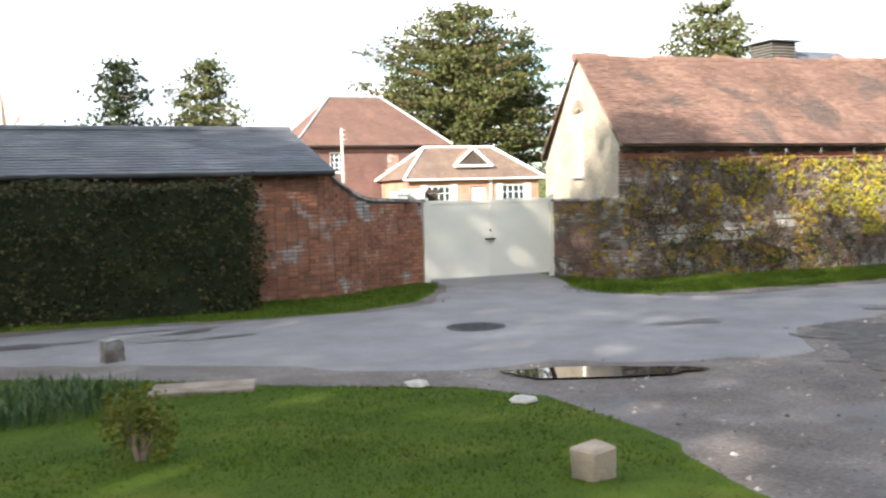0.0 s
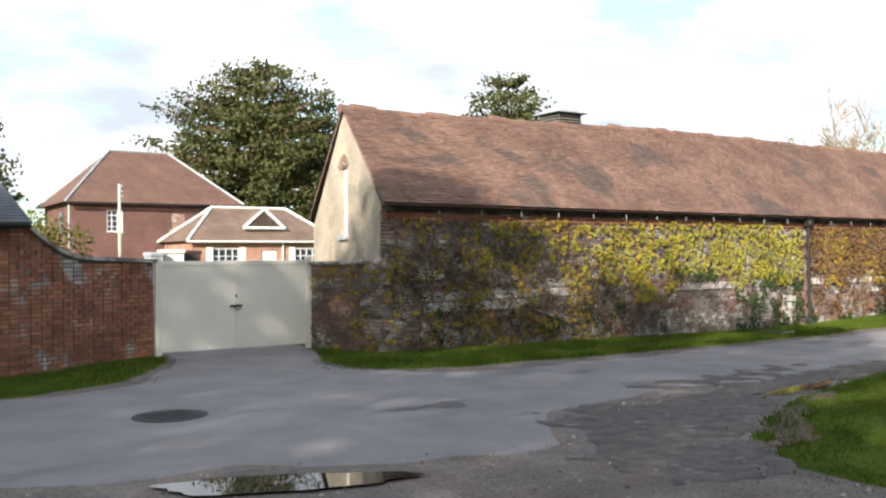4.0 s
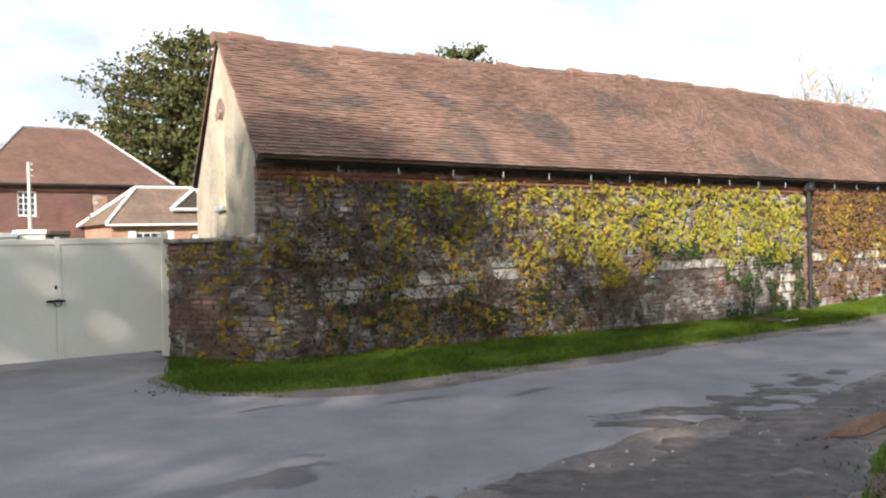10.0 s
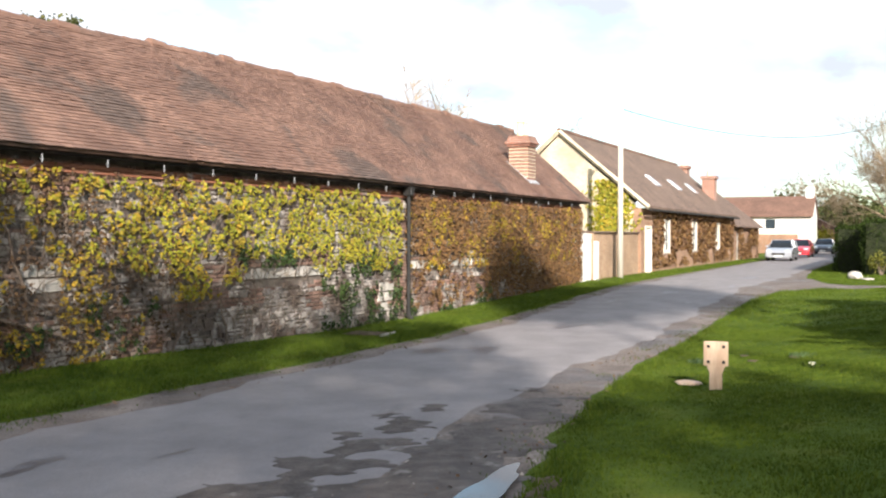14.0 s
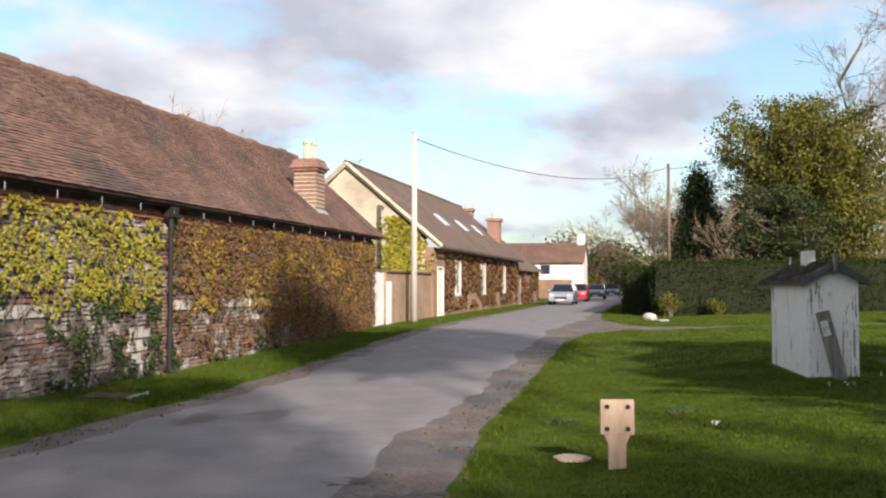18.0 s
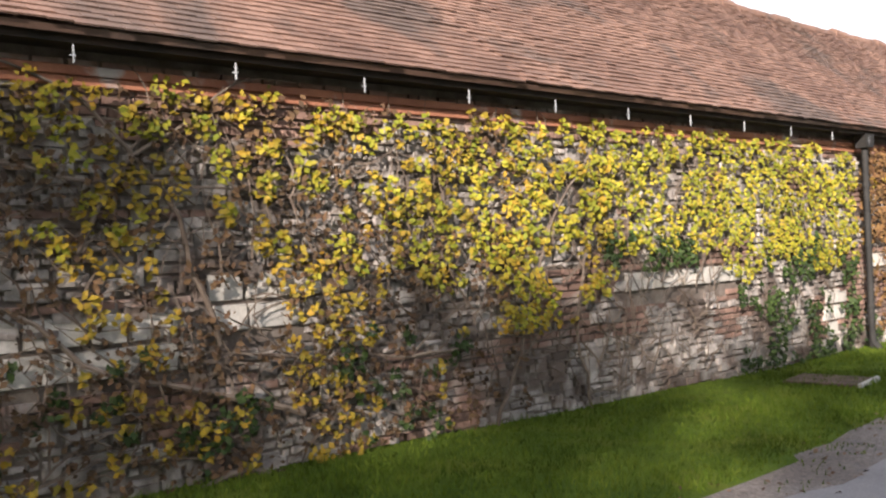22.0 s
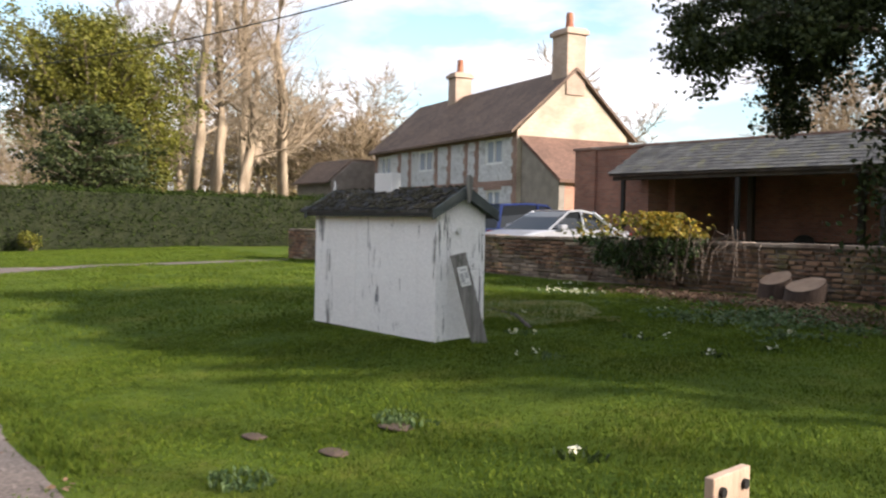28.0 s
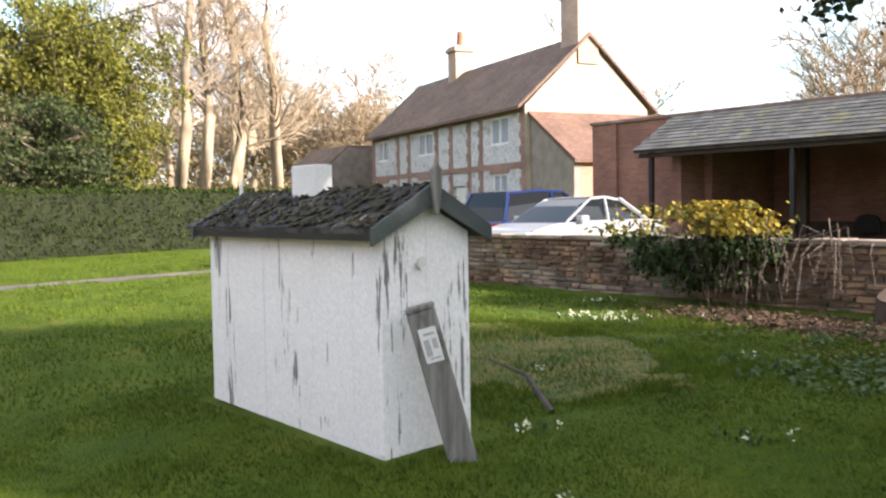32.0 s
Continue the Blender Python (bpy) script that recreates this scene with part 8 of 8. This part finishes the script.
for k in range(900):
    x = random.uniform(0.2, 13) if k % 4 else random.uniform(13, 30)
    z = random.uniform(-0.1, 2.4)
    if x < BX0:
        z = min(z, 1.2)
    pts = wander(x, z, random.gauss(0, 0.8), random.uniform(0.1, 1.0), random.randint(4, 9), 0.12)
    if len(pts) > 2:
        tube(pts, random.uniform(0.006, 0.013), 0.003, 3, fine)
part("fine_stem", fine, M["vine"], vn_)["kind"] = "stuff"

# ---------------------------------------------------------------- grass blades
random.seed(16), np.random.seed(16)


def turf(name, label, x0, x1, y0, y1, n, h, w, edge_only=0.0, stray=0.0):
    x, y = np.random.uniform(x0, x1, n), np.random.uniform(y0, y1, n)
    d = inside(VERGE, x, y)
    ok = d < -0.02 + 0.10 * np.random.normal(size=n).clip(-1, 1) * 0.6
    if stray:
        ok = (d > -0.1) & (d < stray) & (np.random.uniform(size=n) > d / stray) & (np.array([noise.noise((a * 1.7, b * 1.7, 8.0)) for a, b in zip(x, y)]) > 0.05)
    ok &= ~((y > -0.06) & (x > 1.7 - 0.38 * y.clip(0, 2)) & (x < 30.5)) & (y < 1.9)
    ok &= ~((x < -2.1) & (y > 0.5 + 0.51 * (x + 5).clip(0, 4)))
    ok &= ~((x > 15.0) & (x < 17.7) & (y < -11.22 + (x - 15.1) * 0.088) & (y > -12.1 + (x - 15.1) * 0.088))
    if edge_only:
        ok &= d > -edge_only
    x, y = x[ok], y[ok]
    m = len(x)
    lush = np.array([0.75 + 0.7 * noise.noise((a * 0.9, b * 0.9, 3.0)) for a, b in zip(x, y)])
    hh = h * lush * np.random.uniform(0.5, 1.3, m)
    z = rise(x, y) + 0.004
    a = np.random.uniform(0, 2 * math.pi, m)
    ca, sa = np.cos(a), np.sin(a)
    ww = w * np.random.uniform(0.6, 1.3, m)
    lean = hh * np.random.uniform(0.1, 0.9, m)
    b = np.random.uniform(0, 2 * math.pi, m)
    v = np.stack([np.stack([x - ca * ww, y - sa * ww, z], 1), np.stack([x + ca * ww, y + sa * ww, z], 1), np.stack([x + np.cos(b) * lean, y + np.sin(b) * lean, z + hh], 1)], 1).reshape(-1, 3)
    f = np.arange(3 * m).reshape(-1, 3)
    me = bpy.data.meshes.new(name)
    me.vertices.add(len(v))
    me.vertices.foreach_set("co", v.astype(np.float32).ravel())
    me.loops.add(f.size)
    me.loops.foreach_set("vertex_index", f.astype(np.int32).ravel())
    me.polygons.add(len(f))
    me.polygons.foreach_set("loop_start", np.arange(0, f.size, 3, dtype=np.int32))
    me.update(calc_edges=True)
    me.materials.append(M["grass"])
    return tagged(new(name, me), label, "grass", kind="stuff")


turf("lawn_grass", "short mown grass of the near green", -14, -5.5, -18, -4, 100000, 0.036, 0.006)
turf("lawn_grass", "short mown grass of the lawn", 5, 18.5, -17.5, -6.8, 330000, 0.036, 0.006)
turf("lawn_grass", "short mown grass of the far lawn", 18.5, 42, -17.5, -6.8, 90000, 0.06, 0.010)
turf("verge_grass", "rough grass verge under the barn wall", -0.5, 30.2, -4.0, 1.9, 150000, 0.07, 0.007)
turf("verge_grass", "rough grass verge by the hedge", -12, -2, -2.3, 1.7, 30000, 0.07, 0.007)
turf("verge_grass", "rough grass at the edges of the lane", -2.5, 34, -13, -1.5, 120000, 0.10, 0.008, 0.35)
turf("verge_grass", "rough grass along the far verge", 30.2, 64, -8, 0.0, 50000, 0.09, 0.012)
turf("lawn_grass", "grass at the corner of the green", -2.5, 5, -14, -8.4, 60000, 0.045, 0.007)
turf("lawn_grass", "thin grass in the mossy bed", 15.2, 20.6, -15.4, -12.3, 26000, 0.085, 0.006)
turf("stray_grass", "stray tufts of grass creeping over the lane edge", -4, 34, -4.8, -1.2, 60000, 0.05, 0.007, 0.0, 0.55)
turf("stray_grass", "stray tufts of grass on the gravel by the lawn", -3, 34, -13, -6.3, 60000, 0.05, 0.007, 0.0, 0.5)
n_ = 9000
x_, y_ = np.random.uniform(-4, 32, n_), np.random.uniform(-13, -1.2, n_)
d_ = inside(VERGE, x_, y_)
k_ = (d_ > -0.15) & (d_ < 0.7) & (np.array([noise.noise((a * 0.8, b * 0.8, 2.0)) for a, b in zip(x_, y_)]) > -0.05)
p_ = np.column_stack([x_[k_], y_[k_], rise(x_[k_], y_[k_]) + 0.02])
tagged(leaf_mesh("edge_litter", p_, 0.045, M["litter"], facing=(0, 0, 1), spread=0.35), "small dead leaves along the edges of the lane", "leaf litter", kind="stuff")

# ---------------------------------------------------------------- bricks and tiles that can be picked apart
def piece_mesh(name, w, h, mat, cut=0.006):
    bag = ([], [])
    block(bag, 0, w, 0, h, 0.0, 0.055, 0.003, cut)
    me = bpy.data.meshes.new(name)
    me.from_pydata(bag[0], [], bag[1])
    me.materials.append(mat)
    return me


random.seed(17)
long_b = [piece_mesh("brick", 0.213, 0.066, M["brick_piece"]) for k in range(5)]
short_b = [piece_mesh("brick", 0.105, 0.066, M["brick_piece"]) for k in range(3)]
for (x0, x1, z0, z1) in near_piece:
    ob = new("brick", random.choice(long_b if x1 - x0 > 0.15 else short_b))
    ob.parent = barn
    ob.location = (x0, random.uniform(-0.012, 0.006), z0)
    ob.scale = ((x1 - x0) / (0.213 if x1 - x0 > 0.15 else 0.105), 1, 1)
long_r = [piece_mesh("brick", 0.213, 0.066, M["brick_red_piece"]) for k in range(5)]
short_r = [piece_mesh("brick", 0.102, 0.066, M["brick_red_piece"]) for k in range(3)]
for (x0, x1, z0, z1, yy) in left_near:
    ob = new("brick", random.choice(long_r if x1 - x0 > 0.15 else short_r))
    ob.parent = lw
    ob.location = (x0, yy + random.uniform(-0.005, 0.005), z0)
    ob.scale = ((x1 - x0) / (0.213 if x1 - x0 > 0.15 else 0.102), 1, 1)
tile_me = []
for k in range(4):
    bag = ([], [])
    t0 = (0.16, 0.165)
    vs = []
    for s, l in ((0.0, 0.022 + 0.002 * k), (0.165, 0.004)):
        for x in (0.0, 0.16):
            p = su * s + sn * l
            vs.append((x, p.y, p.z))
            p = p + sn * 0.014
            vs.append((x, p.y, p.z))
    me = bpy.data.meshes.new("roof_tile")
    me.from_pydata(vs, [], [(1, 3, 7, 5), (0, 2, 3, 1), (2, 6, 7, 3), (4, 0, 1, 5)])
    me.materials.append(M["tile_piece"])
    tile_me.append(me)
for (x, s, up) in near_tile:
    ob = new("roof_tile", random.choice(tile_me))
    ob.parent = roof
    p = Vector((x, EAVE_Y, EAVE_Z)) + su * s
    ob.location = (p.x, p.y, p.z + sag(x) * s / run)
